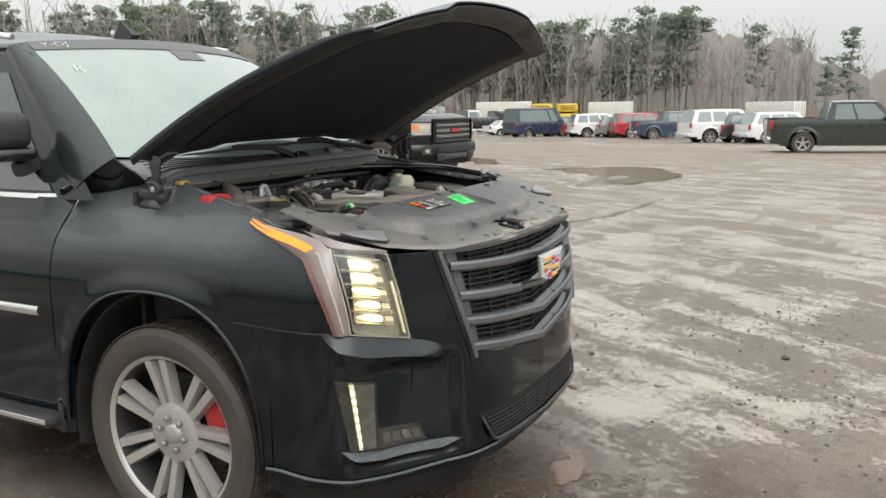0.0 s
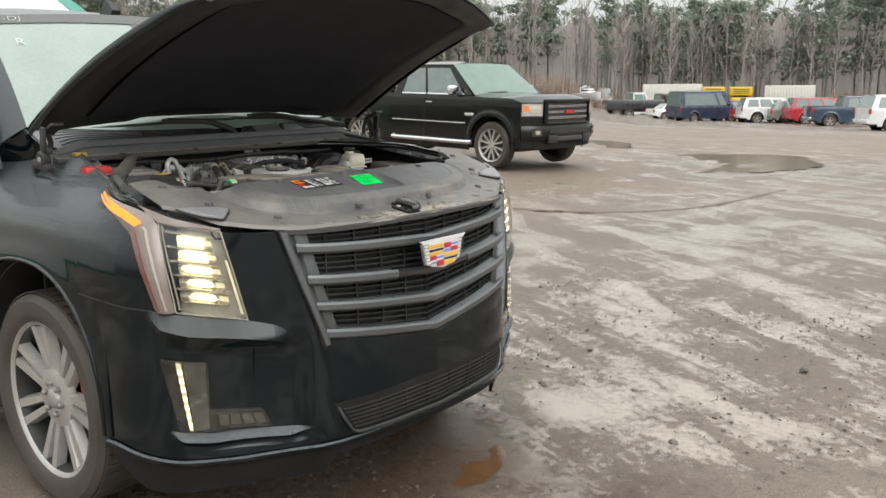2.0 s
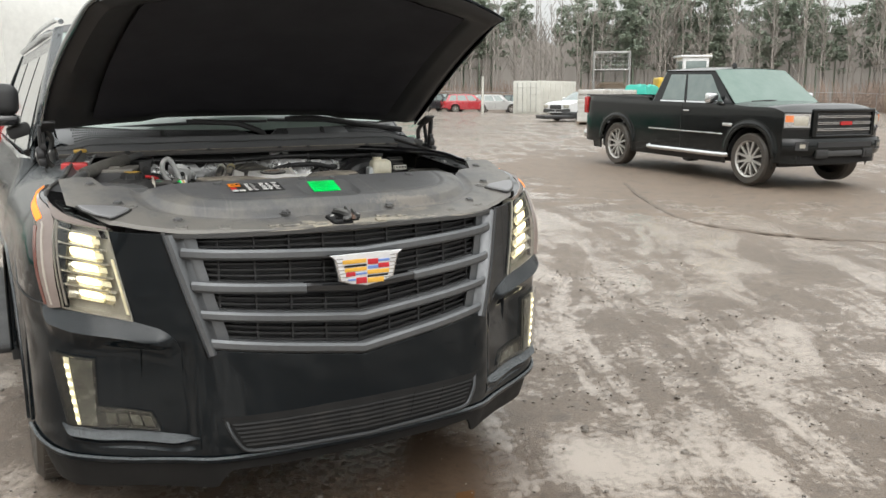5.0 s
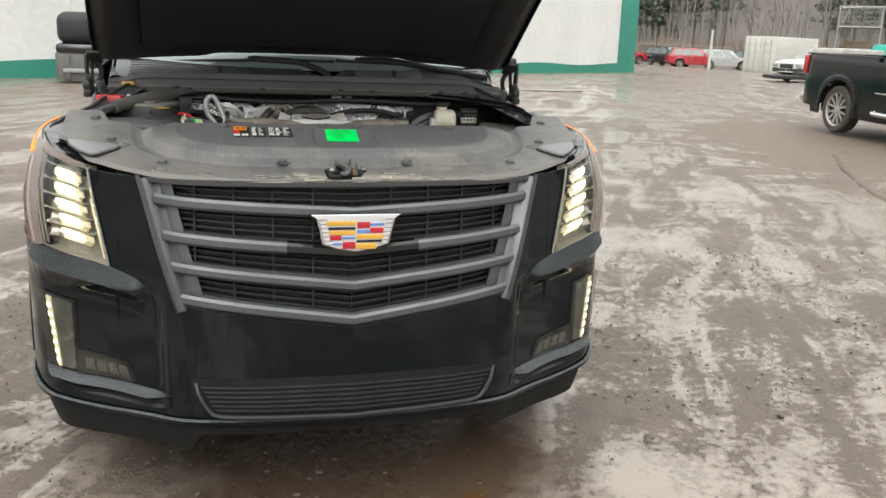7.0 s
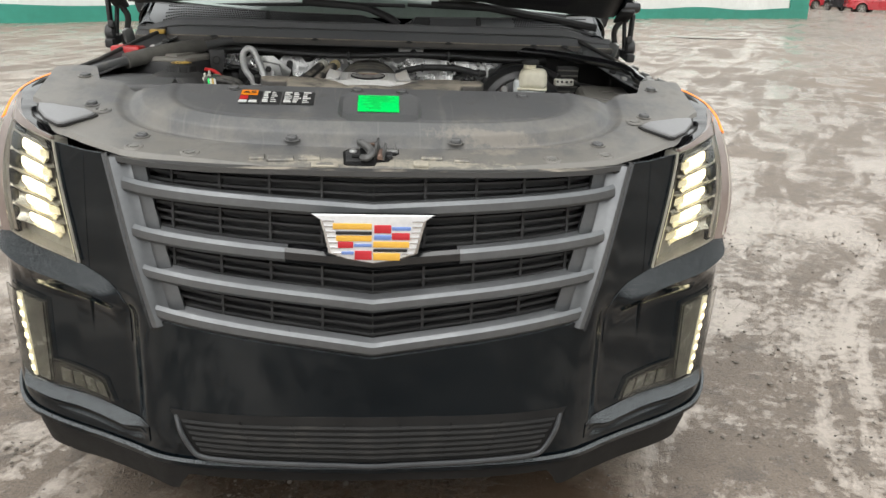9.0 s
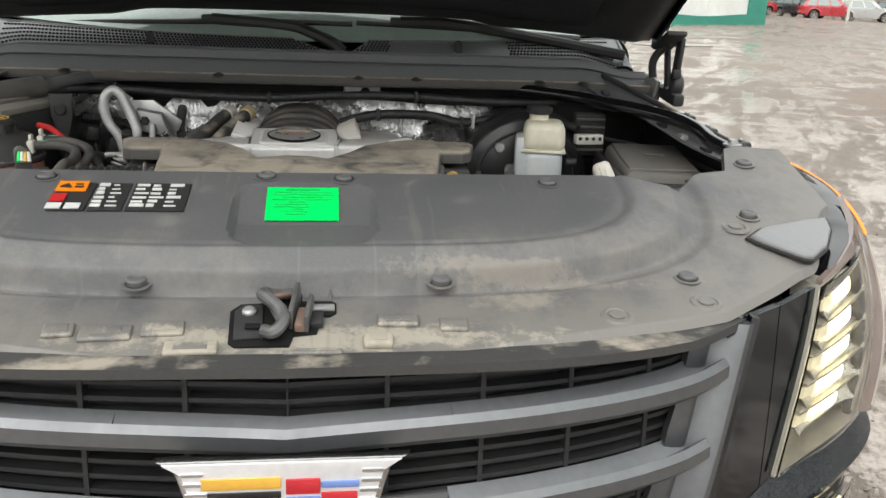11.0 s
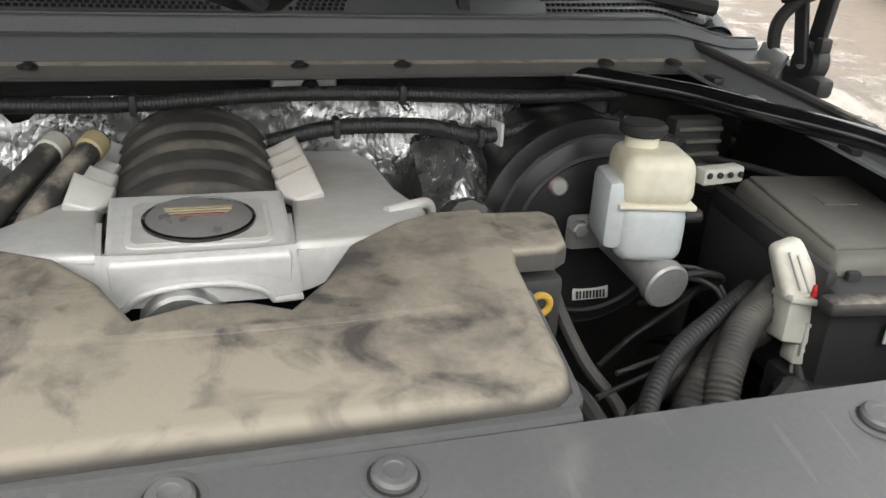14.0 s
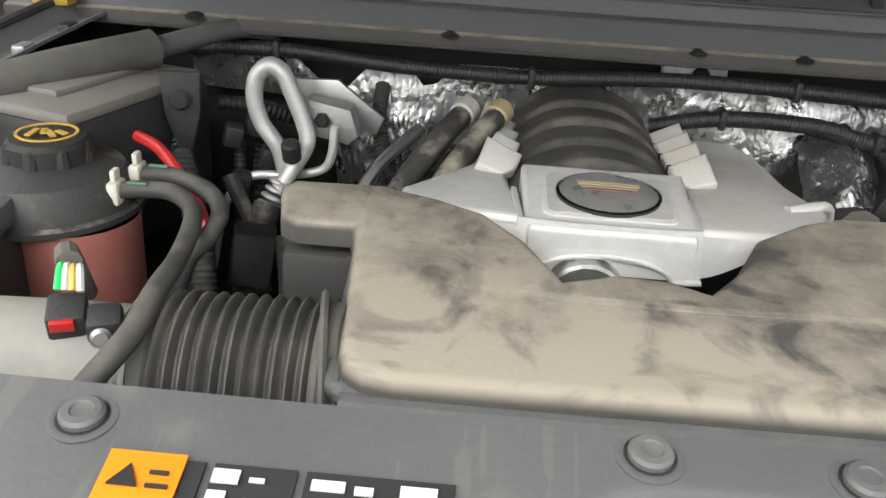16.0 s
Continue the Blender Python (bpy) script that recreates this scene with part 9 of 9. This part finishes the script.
boat(84.0, 48.5, 150)
vehicle("small_truck", "white cab-over truck near a boat", "truck", P_WHITE, **{**VAN, "H": 2.5}, at=stand(92.0, 49.5, -60), group="")
flat = thing("flatbed_truck", "dark flatbed truck at the end of the row", "truck", stand(73.5, 33.4, 40))
rbox("bed", (0, 2.6, 1.3), (2.4, 5.4, 0.9), 0.06, P_CHAR, flat)
rbox("cab", (0, -1.0, 1.45), (2.3, 1.8, 1.7), 0.2, P_CHAR, flat, seg=3)
rbox("cab_glass", (0, -1.0, 1.95), (2.32, 1.4, 0.5), 0.1, M_GLASS, flat)
rbox("chassis", (0, 1.5, 0.75), (1.0, 7.0, 0.25), 0.03, M_BLACK, flat)
for g in (-1, 1):
    for cy in (-1.0, 3.2, 4.3):
        add_simple_wheel(flat, g * 1.0, cy, 0.48, g, 0.48, 0.3, 0.3, M_ALLOY, 5)
for x, y in ((84.0, 39.2), (86.5, 37.0)):
    vehicle("white_truck", "white truck cab parked before a trailer", "truck", P_WHITE, **{**VAN, "H": 2.6, "L": 5.2, "wb": 3.0, "rear": (3.0, 3.1)}, at=stand(x, y, 60), group="white trucks")
dock = thing("steel_dock_ramp", "grey weathered steel loading ramp on its side", "ramp", stand(-3.1, 19.4, 15))
rbox("ramp_plate", (2.2, 0, 0.36), (6.4, 0.5, 0.66), 0.05, M_RUSTY, dock)
for k in range(9):
    rbox("ramp_rib", (-0.8 + 0.75 * k, -0.27, 0.36), (0.10, 0.06, 0.60), 0.015, M_RUSTY, dock)
for k in range(2):
    rbox("ramp_hook", (-0.5 + 0.55 * k, 0, 0.76), (0.10, 0.2, 0.22), 0.03, M_RUSTY, dock)
rbox("ramp_strip", (2.2, -0.30, 0.28), (6.2, 0.04, 0.10), 0.02, M_STEEL, dock)
trl = thing("car_dolly", "low black car dolly under a white sedan", "trailer", stand(23.6, 30.2, 70))
rbox("dolly_frame", (0, 0.2, 0.22), (1.7, 1.4, 0.16), 0.04, M_BLACK, trl)
rbox("dolly_ramp", (0, -0.6, 0.30), (1.5, 0.5, 0.3), 0.06, M_BLACK, trl)
mast = thing("white_post", "plain white marker post", "post", stand(37.0, 58.5))
rcyl("post", (0, 0, 0), (0, 0, 3.0), 0.10, M_CONT, mast)


def fence(x0, y0, x1, y1):
    root = thing("chain_link_fence", "galvanised chain-link fence with steel posts", "fence")
    n = int(math.hypot(x1 - x0, y1 - y0) / 3.0)
    pts = [(lerp(x0, x1, k / n), lerp(y0, y1, k / n)) for k in range(n + 1)]
    for (x, y) in pts:
        z = ground_z(x, y)
        rcyl("fence_post", (x, y, z), (x, y, z + 1.9), 0.035, M_STEEL, root, seg=6, bevel=0)
    for z in (0.1, 0.45, 0.8, 1.15, 1.5, 1.85):
        tube("fence_wire", [(x, y, ground_z(x, y) + z) for x, y in pts[::3]] + [(x1, y1, ground_z(x1, y1) + z)], 0.03 if z > 1.8 else 0.010, M_STEEL, root, seg=4, n=3)


fence(30, 72, 52, 62)
fence(52, 62, 96, 52)
fence(96, 52, 106, 30)

# ---- woods round the lot ----
# bark and needles are lightened: distant mist is mixed into their base colours
M_BARK = mat("hazed_grey_bark", (0.25, 0.228, 0.205), (0.32, 0.29, 0.262), rough=0.9, scale=0.3, bscale=3)
M_NEEDLE = mat("hazed_pine_needles", (0.285, 0.335, 0.265), (0.345, 0.385, 0.310), rough=0.85, scale=0.4, bscale=3)
M_BRUSH = mat("brown_brush", (0.27, 0.205, 0.168), (0.33, 0.255, 0.21), rough=0.95, scale=0.3, bscale=2)


def leafy(m, amount):
    """Lets light pass through thin needles."""
    n, l = m.node_tree.nodes, m.node_tree.links
    b, out = n["Principled BSDF"], n["Material Output"]
    col = b.inputs["Base Color"].links[0].from_socket
    t = n.new("ShaderNodeBsdfTranslucent")
    x = n.new("ShaderNodeMixShader")
    x.inputs[0].default_value = amount
    l.new(col, t.inputs["Color"])
    l.new(b.outputs[0], x.inputs[1])
    l.new(t.outputs[0], x.inputs[2])
    l.new(x.outputs[0], out.inputs["Surface"])


leafy(M_NEEDLE, 0.5)
rngw = random.Random(7)


def limb(vs, fs, p, q, r0, r1, seg):
    d = (q - p)
    u = d.orthogonal().normalized()
    w = d.normalized().cross(u)
    i = len(vs)
    for c, r in ((p, r0), (q, r1)):
        for k in range(seg):
            a = 2 * math.pi * k / seg
            vs.append(c + r * (math.cos(a) * u + math.sin(a) * w))
    for k in range(seg):
        fs.append((i + k, i + (k + 1) % seg, i + seg + (k + 1) % seg, i + seg + k))


def bare_tree(h):
    """A leafless tree: bent tapered trunk, rising limbs, forked twigs."""
    vs, fs = [], []
    r, p, top = h * 0.011, Vector((0, 0, -0.3)), []
    n = 7
    for k in range(n):
        q = p + Vector((rngw.uniform(-0.22, 0.22), rngw.uniform(-0.22, 0.22), h * 0.95 / n))
        r2 = r * 0.80
        limb(vs, fs, p, q, r, r2, 5)
        if k >= 2:
            for _ in range(3 if k < 5 else 4):
                a = rngw.uniform(0, 2 * math.pi)
                ln = h * rngw.uniform(0.10, 0.24) * (1.15 - 0.09 * k)
                s = p.lerp(q, rngw.random())
                e = s + Vector((math.cos(a) * ln * 0.55, math.sin(a) * ln * 0.55, ln * rngw.uniform(0.65, 1.0)))
                limb(vs, fs, s, e, r2 * 0.5, r2 * 0.22, 3)
                for _ in range(4):
                    b = a + rngw.uniform(-1.0, 1.0)
                    t = rngw.uniform(0.35, 1.5)
                    s2 = s.lerp(e, t)
                    l2 = ln * rngw.uniform(0.25, 0.55)
                    e2 = s2 + Vector((math.cos(b) * l2 * 0.5, math.sin(b) * l2 * 0.5, l2 * rngw.uniform(0.5, 1.0)))
                    limb(vs, fs, s2, e2, r2 * 0.20, 0.012, 3)
                    for _ in range(2):
                        b2 = b + rngw.uniform(-1.2, 1.2)
                        s3 = s2.lerp(e2, rngw.uniform(0.4, 1.0))
                        l3 = l2 * rngw.uniform(0.3, 0.7)
                        limb(vs, fs, s3, s3 + Vector((math.cos(b2) * l3 * 0.5, math.sin(b2) * l3 * 0.5, l3)), 0.016, 0.008, 3)
        p, r = q, r2
    return np.array([tuple(v) for v in vs]), fs


def pine_tree(h):
    """A pine: trunk, drooping limbs and tufts of needles with gaps between them."""
    vs, fs = [], []
    limb(vs, fs, Vector((0, 0, -0.3)), Vector((rngw.uniform(-0.3, 0.3), 0, h * 0.97)), h * 0.012, 0.03, 5)
    nt = len(fs)
    for k in range(40):
        t = rngw.uniform(0.30, 1.0) ** 0.8
        z = h * t
        reach = h * 0.17 * (1.12 - t) ** 0.65 * rngw.uniform(0.5, 1.2) + 0.3
        a = rngw.uniform(0, 2 * math.pi)
        e = Vector((math.cos(a) * reach, math.sin(a) * reach, z + reach * rngw.uniform(-0.15, 0.35)))
        limb(vs, fs, Vector((0, 0, z)), e, 0.05, 0.02, 3)
        for _ in range(20):
            c = Vector((0, 0, z)).lerp(e, rngw.uniform(0.35, 1.08)) + Vector((rngw.uniform(-1, 1), rngw.uniform(-1, 1), rngw.uniform(-0.4, 0.6))) * 0.6
            i = len(vs)
            s = rngw.uniform(0.16, 0.46)
            for _ in range(4):
                vs.append(c + Vector((rngw.uniform(-1, 1), rngw.uniform(-1, 1), rngw.uniform(-0.6, 0.9))) * s)
            fs += [(i, i + 1, i + 2), (i, i + 2, i + 3), (i + 1, i + 3, i + 2)]
    return np.array([tuple(v) for v in vs]), fs


def far_tree(h):
    """A slender leafless tree of the wood's depth."""
    vs, fs = [], []
    top = Vector((rngw.uniform(-0.5, 0.5), rngw.uniform(-0.5, 0.5), h))
    foot = Vector((0, 0, -0.3))
    limb(vs, fs, foot, top, h * 0.009, 0.03, 4)
    for _ in range(16):
        s = foot.lerp(top, rngw.uniform(0.3, 0.97))
        a, ln = rngw.uniform(0, 6.28), h * rngw.uniform(0.08, 0.2)
        e = s + Vector((math.cos(a) * ln * 0.5, math.sin(a) * ln * 0.5, ln * rngw.uniform(0.6, 1.0)))
        limb(vs, fs, s, e, 0.06, 0.025, 3)
        for _ in range(3):
            b, l2 = a + rngw.uniform(-1, 1), ln * rngw.uniform(0.3, 0.6)
            s2 = s.lerp(e, rngw.uniform(0.3, 1.0))
            limb(vs, fs, s2, s2 + Vector((math.cos(b) * l2 * 0.5, math.sin(b) * l2 * 0.5, l2)), 0.03, 0.015, 3)
    return np.array([tuple(v) for v in vs]), fs


def brush_clump(h):
    vs, fs = [], []
    for k in range(46):
        a, rr = rngw.uniform(0, 2 * math.pi), rngw.uniform(0, 1.5)
        b = Vector((math.cos(a) * rr, math.sin(a) * rr, -0.1))
        e = b + Vector((rngw.uniform(-0.6, 0.6), rngw.uniform(-0.6, 0.6), h * rngw.uniform(0.4, 1.0)))
        limb(vs, fs, b, e, 0.05, 0.02, 3)
    return np.array([tuple(v) for v in vs]), fs


def plant(name, label, category, forms, spots, material):
    """Many copies of a few forms, joined into one object."""
    V, Fc, base = [], [], 0
    for x, y, s, t, k in spots:
        v, f = forms[k % len(forms)]
        c, sn = math.cos(t), math.sin(t)
        w = v * s
        V.append(np.stack([w[:, 0] * c - w[:, 1] * sn + x, w[:, 0] * sn + w[:, 1] * c + y, w[:, 2] + ground_z(x, y)], 1))
        Fc += [tuple(i + base for i in q) for q in f]
        base += len(v)
    me = bpy.data.meshes.new(name)
    me.from_pydata(np.concatenate(V).tolist(), [], Fc)
    me.materials.append(material)
    return tagged(new(name, me), label, category, kind="stuff")


def ring_spots(n, r0, r1, a0, a1, s0, s1):
    out = []
    for _ in range(n):
        a, r = radians(rngw.uniform(a0, a1)), rngw.uniform(r0, r1)
        out.append((r * math.cos(a), r * math.sin(a), rngw.uniform(s0, s1), rngw.uniform(0, 6.28), rngw.randrange(99)))
    return out


bare_forms = [bare_tree(rngw.uniform(13, 16)) for _ in range(7)]
pine_forms = [pine_tree(rngw.uniform(14, 16)) for _ in range(5)]
far_forms = [far_tree(rngw.uniform(13, 16)) for _ in range(6)]
brush_forms = [brush_clump(2.6) for _ in range(4)]
# most rows past 80 degrees are unseen, added to darken reflections in the paint
plant("bare_woods", "leafless grey deciduous woods, with unseen trees added round the lot", "trees", bare_forms, ring_spots(36, 104, 125, -14, 4, 0.40, 0.66) + ring_spots(46, 104, 125, 4, 11, 0.66, 0.92) + ring_spots(200, 104, 125, 11, 80, 0.68, 1.0) + ring_spots(200, 112, 125, 80, 348, 0.8, 1.1), M_BARK)
plant("pine_woods", "green pines, paled for haze, among bare trees", "trees", pine_forms, ring_spots(70, 108, 126, 10, 28, 0.75, 1.0) + ring_spots(110, 108, 126, 28, 74, 0.75, 1.0) + ring_spots(14, 106, 120, -14, 10, 0.55, 0.85) + ring_spots(50, 116, 126, 70, 350, 0.8, 1.1), M_NEEDLE)
plant("undergrowth", "brown leafless brush along the wood's edge", "brush", brush_forms, ring_spots(420, 100, 116, -14, 82, 0.7, 1.5) + ring_spots(200, 108, 118, 82, 346, 0.8, 1.5), M_BRUSH)


plant("deep_woods", "dense grey depth of leafless woods", "trees", far_forms, ring_spots(110, 112, 126, -14, 4, 0.35, 0.60) + ring_spots(70, 112, 126, 4, 11, 0.62, 0.86) + ring_spots(420, 106, 126, 11, 86, 0.72, 1.0) + ring_spots(300, 116, 126, 82, 346, 0.8, 1.05), M_BARK)


# the emission stands in for mist between the trunks
M_DEPTH_HAZE = mat("woods_depth_haze", (0.20, 0.185, 0.17), (0.26, 0.242, 0.224), rough=0.95, scale=1.2, bscale=5, stretch=(1, 1, 0.05), emit=(0.150, 0.137, 0.122), emit_s=0.95)


def backdrop():
    """The dense depth of the woods behind the nearer trees, with haze added as a glow."""
    n = 900

    def f(u, v):
        a = 2 * math.pi * u
        low = 0.5 + 0.5 * smooth01((math.degrees(a if a < math.pi else a - 2 * math.pi) - 1) / 7)
        h = (9.6 if low > 0.99 else 9.6 * low) + 1.5 * noise.noise(Vector((math.cos(a) * 9, math.sin(a) * 9, 0))) + 1.2 * noise.noise(Vector((math.cos(a) * 50, math.sin(a) * 50, 2)))
        return Vector((115 * math.cos(a), 115 * math.sin(a), lerp(-4.0, h + 2.2 * noise.noise(Vector((a * 180, 0, 5))), v)))
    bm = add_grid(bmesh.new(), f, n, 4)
    ob = finish("backdrop", bm, M_DEPTH_HAZE)
    return tagged(ob, "grey-brown depth of leafless woods, glowing to suggest haze", "woods", kind="structure")


backdrop()

# ---- stones and puddles ----
M_STONE = mat("muddy_stone", (0.11, 0.095, 0.08), (0.19, 0.165, 0.14), rough=0.6, r2=0.85, scale=30, vary=0.5)
M_WATER = mat("muddy_water", (0.20, 0.155, 0.12), (0.25, 0.195, 0.15), rough=0.06, r2=0.1, scale=1.5)


def pebble(seed):
    r = random.Random(seed)
    bm = bmesh.new()
    bmesh.ops.create_icosphere(bm, subdivisions=2, radius=1.0)
    for v in bm.verts:
        v.co *= 0.8 + 0.4 * noise.noise(v.co * 1.3 + Vector((seed * 3.1, 0, 0)))
        v.co.z *= 0.62
    me = bpy.data.meshes.new("stone")
    bm.to_mesh(me)
    bm.free()
    me.materials.append(M_STONE)
    return me


stones = [pebble(k) for k in range(5)]
rs = random.Random(11)
big_spots = [(1.42, -0.13, 0.030), (1.21, 0.28, 0.022), (1.23, 0.31, 0.026), (0.95, -0.55, 0.026), (1.9, 0.4, 0.02), (2.3, -0.7, 0.03)]
for x, y, r in big_spots + [(rs.uniform(0.9, 4.5), rs.uniform(-2.5, 3.0), rs.uniform(0.008, 0.014)) for _ in range(50)]:
    ob = new("stone", stones[rs.randrange(5)])
    ob.matrix_world = Matrix.Translation((x, y, ground_z(x, y) + r * 0.12)) @ Matrix.Rotation(rs.uniform(0, 6), 4, "Z") @ Matrix.Scale(r, 4)
    tagged(ob, "small muddy stone lying on wet ground", "stone", "scattered stones")


def gravel():
    """Fine gravel and clods, too many to count."""
    V, Fc, base = [], [], 0
    bm = bmesh.new()
    bmesh.ops.create_icosphere(bm, subdivisions=1, radius=1.0)
    v0 = np.array([tuple(v.co) for v in bm.verts])
    f0 = [tuple(v.index for v in f.verts) for f in bm.faces]
    bm.free()
    for _ in range(15000):
        if rs.random() < 0.7:
            x, y = rs.uniform(-1.6, 4.2), rs.uniform(-2.6, 3.4)
        else:
            x, y = rs.uniform(-6, 11), rs.uniform(-6, 9)
        clump = noise.noise(Vector((x * 0.9, y * 0.9, 7)))
        if clump < 0.05 and rs.random() < 0.85:
            continue
        r = 0.0030 + 0.009 * rs.random() ** 5
        s = np.array([rs.uniform(0.7, 1.3), rs.uniform(0.7, 1.3), rs.uniform(0.4, 0.8)]) * r
        V.append(v0 * s + np.array([x, y, ground_z(x, y) + r * 0.1]))
        Fc += [tuple(i + base for i in f) for f in f0]
        base += len(v0)
    me = bpy.data.meshes.new("gravel")
    me.from_pydata(np.concatenate(V).tolist(), [], Fc)
    me.materials.append(M_STONE)
    return tagged(new("gravel", me), "fine dark gravel and clods scattered over mud", "gravel", kind="stuff")


gravel()


M_RUSTWATER = mat("rusty_water", (0.085, 0.042, 0.018), (0.12, 0.062, 0.028), rough=0.16, scale=6)


def puddle(x, y, a, b, turn, seed, lift=0.012, water=None):
    bm = bmesh.new()
    ring = []
    for k in range(48):
        t = 2 * math.pi * k / 48
        r = 1 + 0.28 * noise.noise(Vector((math.cos(t) * 1.4 + seed, math.sin(t) * 1.4, seed))) + 0.12 * noise.noise(Vector((math.cos(t) * 5, math.sin(t) * 5, seed)))
        px_, py_ = a * r * math.cos(t), b * r * math.sin(t)
        c, s = math.cos(radians(turn)), math.sin(radians(turn))
        ring.append(bm.verts.new((x + px_ * c - py_ * s, y + px_ * s + py_ * c, ground_z(x, y) + lift)))
    bm.faces.new(ring)
    ob = finish("puddle", bm, water or M_WATER, smooth=False)
    return tagged(ob, "shallow puddle of brown muddy water", "puddle", "puddles", "structure")


def mud_ridge(pts, r):
    ob = tube("mud_ridge", [(x, y, ground_z(x, y) - r * 0.35) for x, y in pts], r, M_RIDGE, None, seg=7, n=14)
    for v in ob.data.vertices:
        v.co.z -= 0.55 * (v.co.z - ground_z(v.co.x, v.co.y))
        v.co.z += 0.4 * r * noise.noise(v.co * 7) + 0.3 * r * noise.noise(v.co * 25)
        v.co.x += 0.6 * r * noise.noise(v.co * 5 + Vector((3, 0, 0)))
    return tagged(ob, "ridge of dark mud thrown up by a tyre", "mud ridge", "mud ridges", "structure")


M_RIDGE = mat("dark_mud", (0.10, 0.078, 0.06), (0.15, 0.118, 0.092), rough=0.55, r2=0.8, scale=8, bump=0.6, bscale=60)
mud_ridge([(8.4, 8.2), (7.4, 6.7), (6.4, 4.8), (6.6, 3.5), (7.5, 2.5), (8.7, 2.15), (10.5, 2.0)], 0.032)
puddle(14.5, 4.4, 2.3, 1.7, 0, 1.0, -0.002)
puddle(0.25, -0.02, 0.20, 0.075, 14, 2.0, -0.0045, M_RUSTWATER)
puddle(8.7, 20.4, 1.2, 0.5, 12, 3.0, -0.002)
puddle(17.6, 9.0, 1.6, 0.8, 40, 8.0, -0.002)
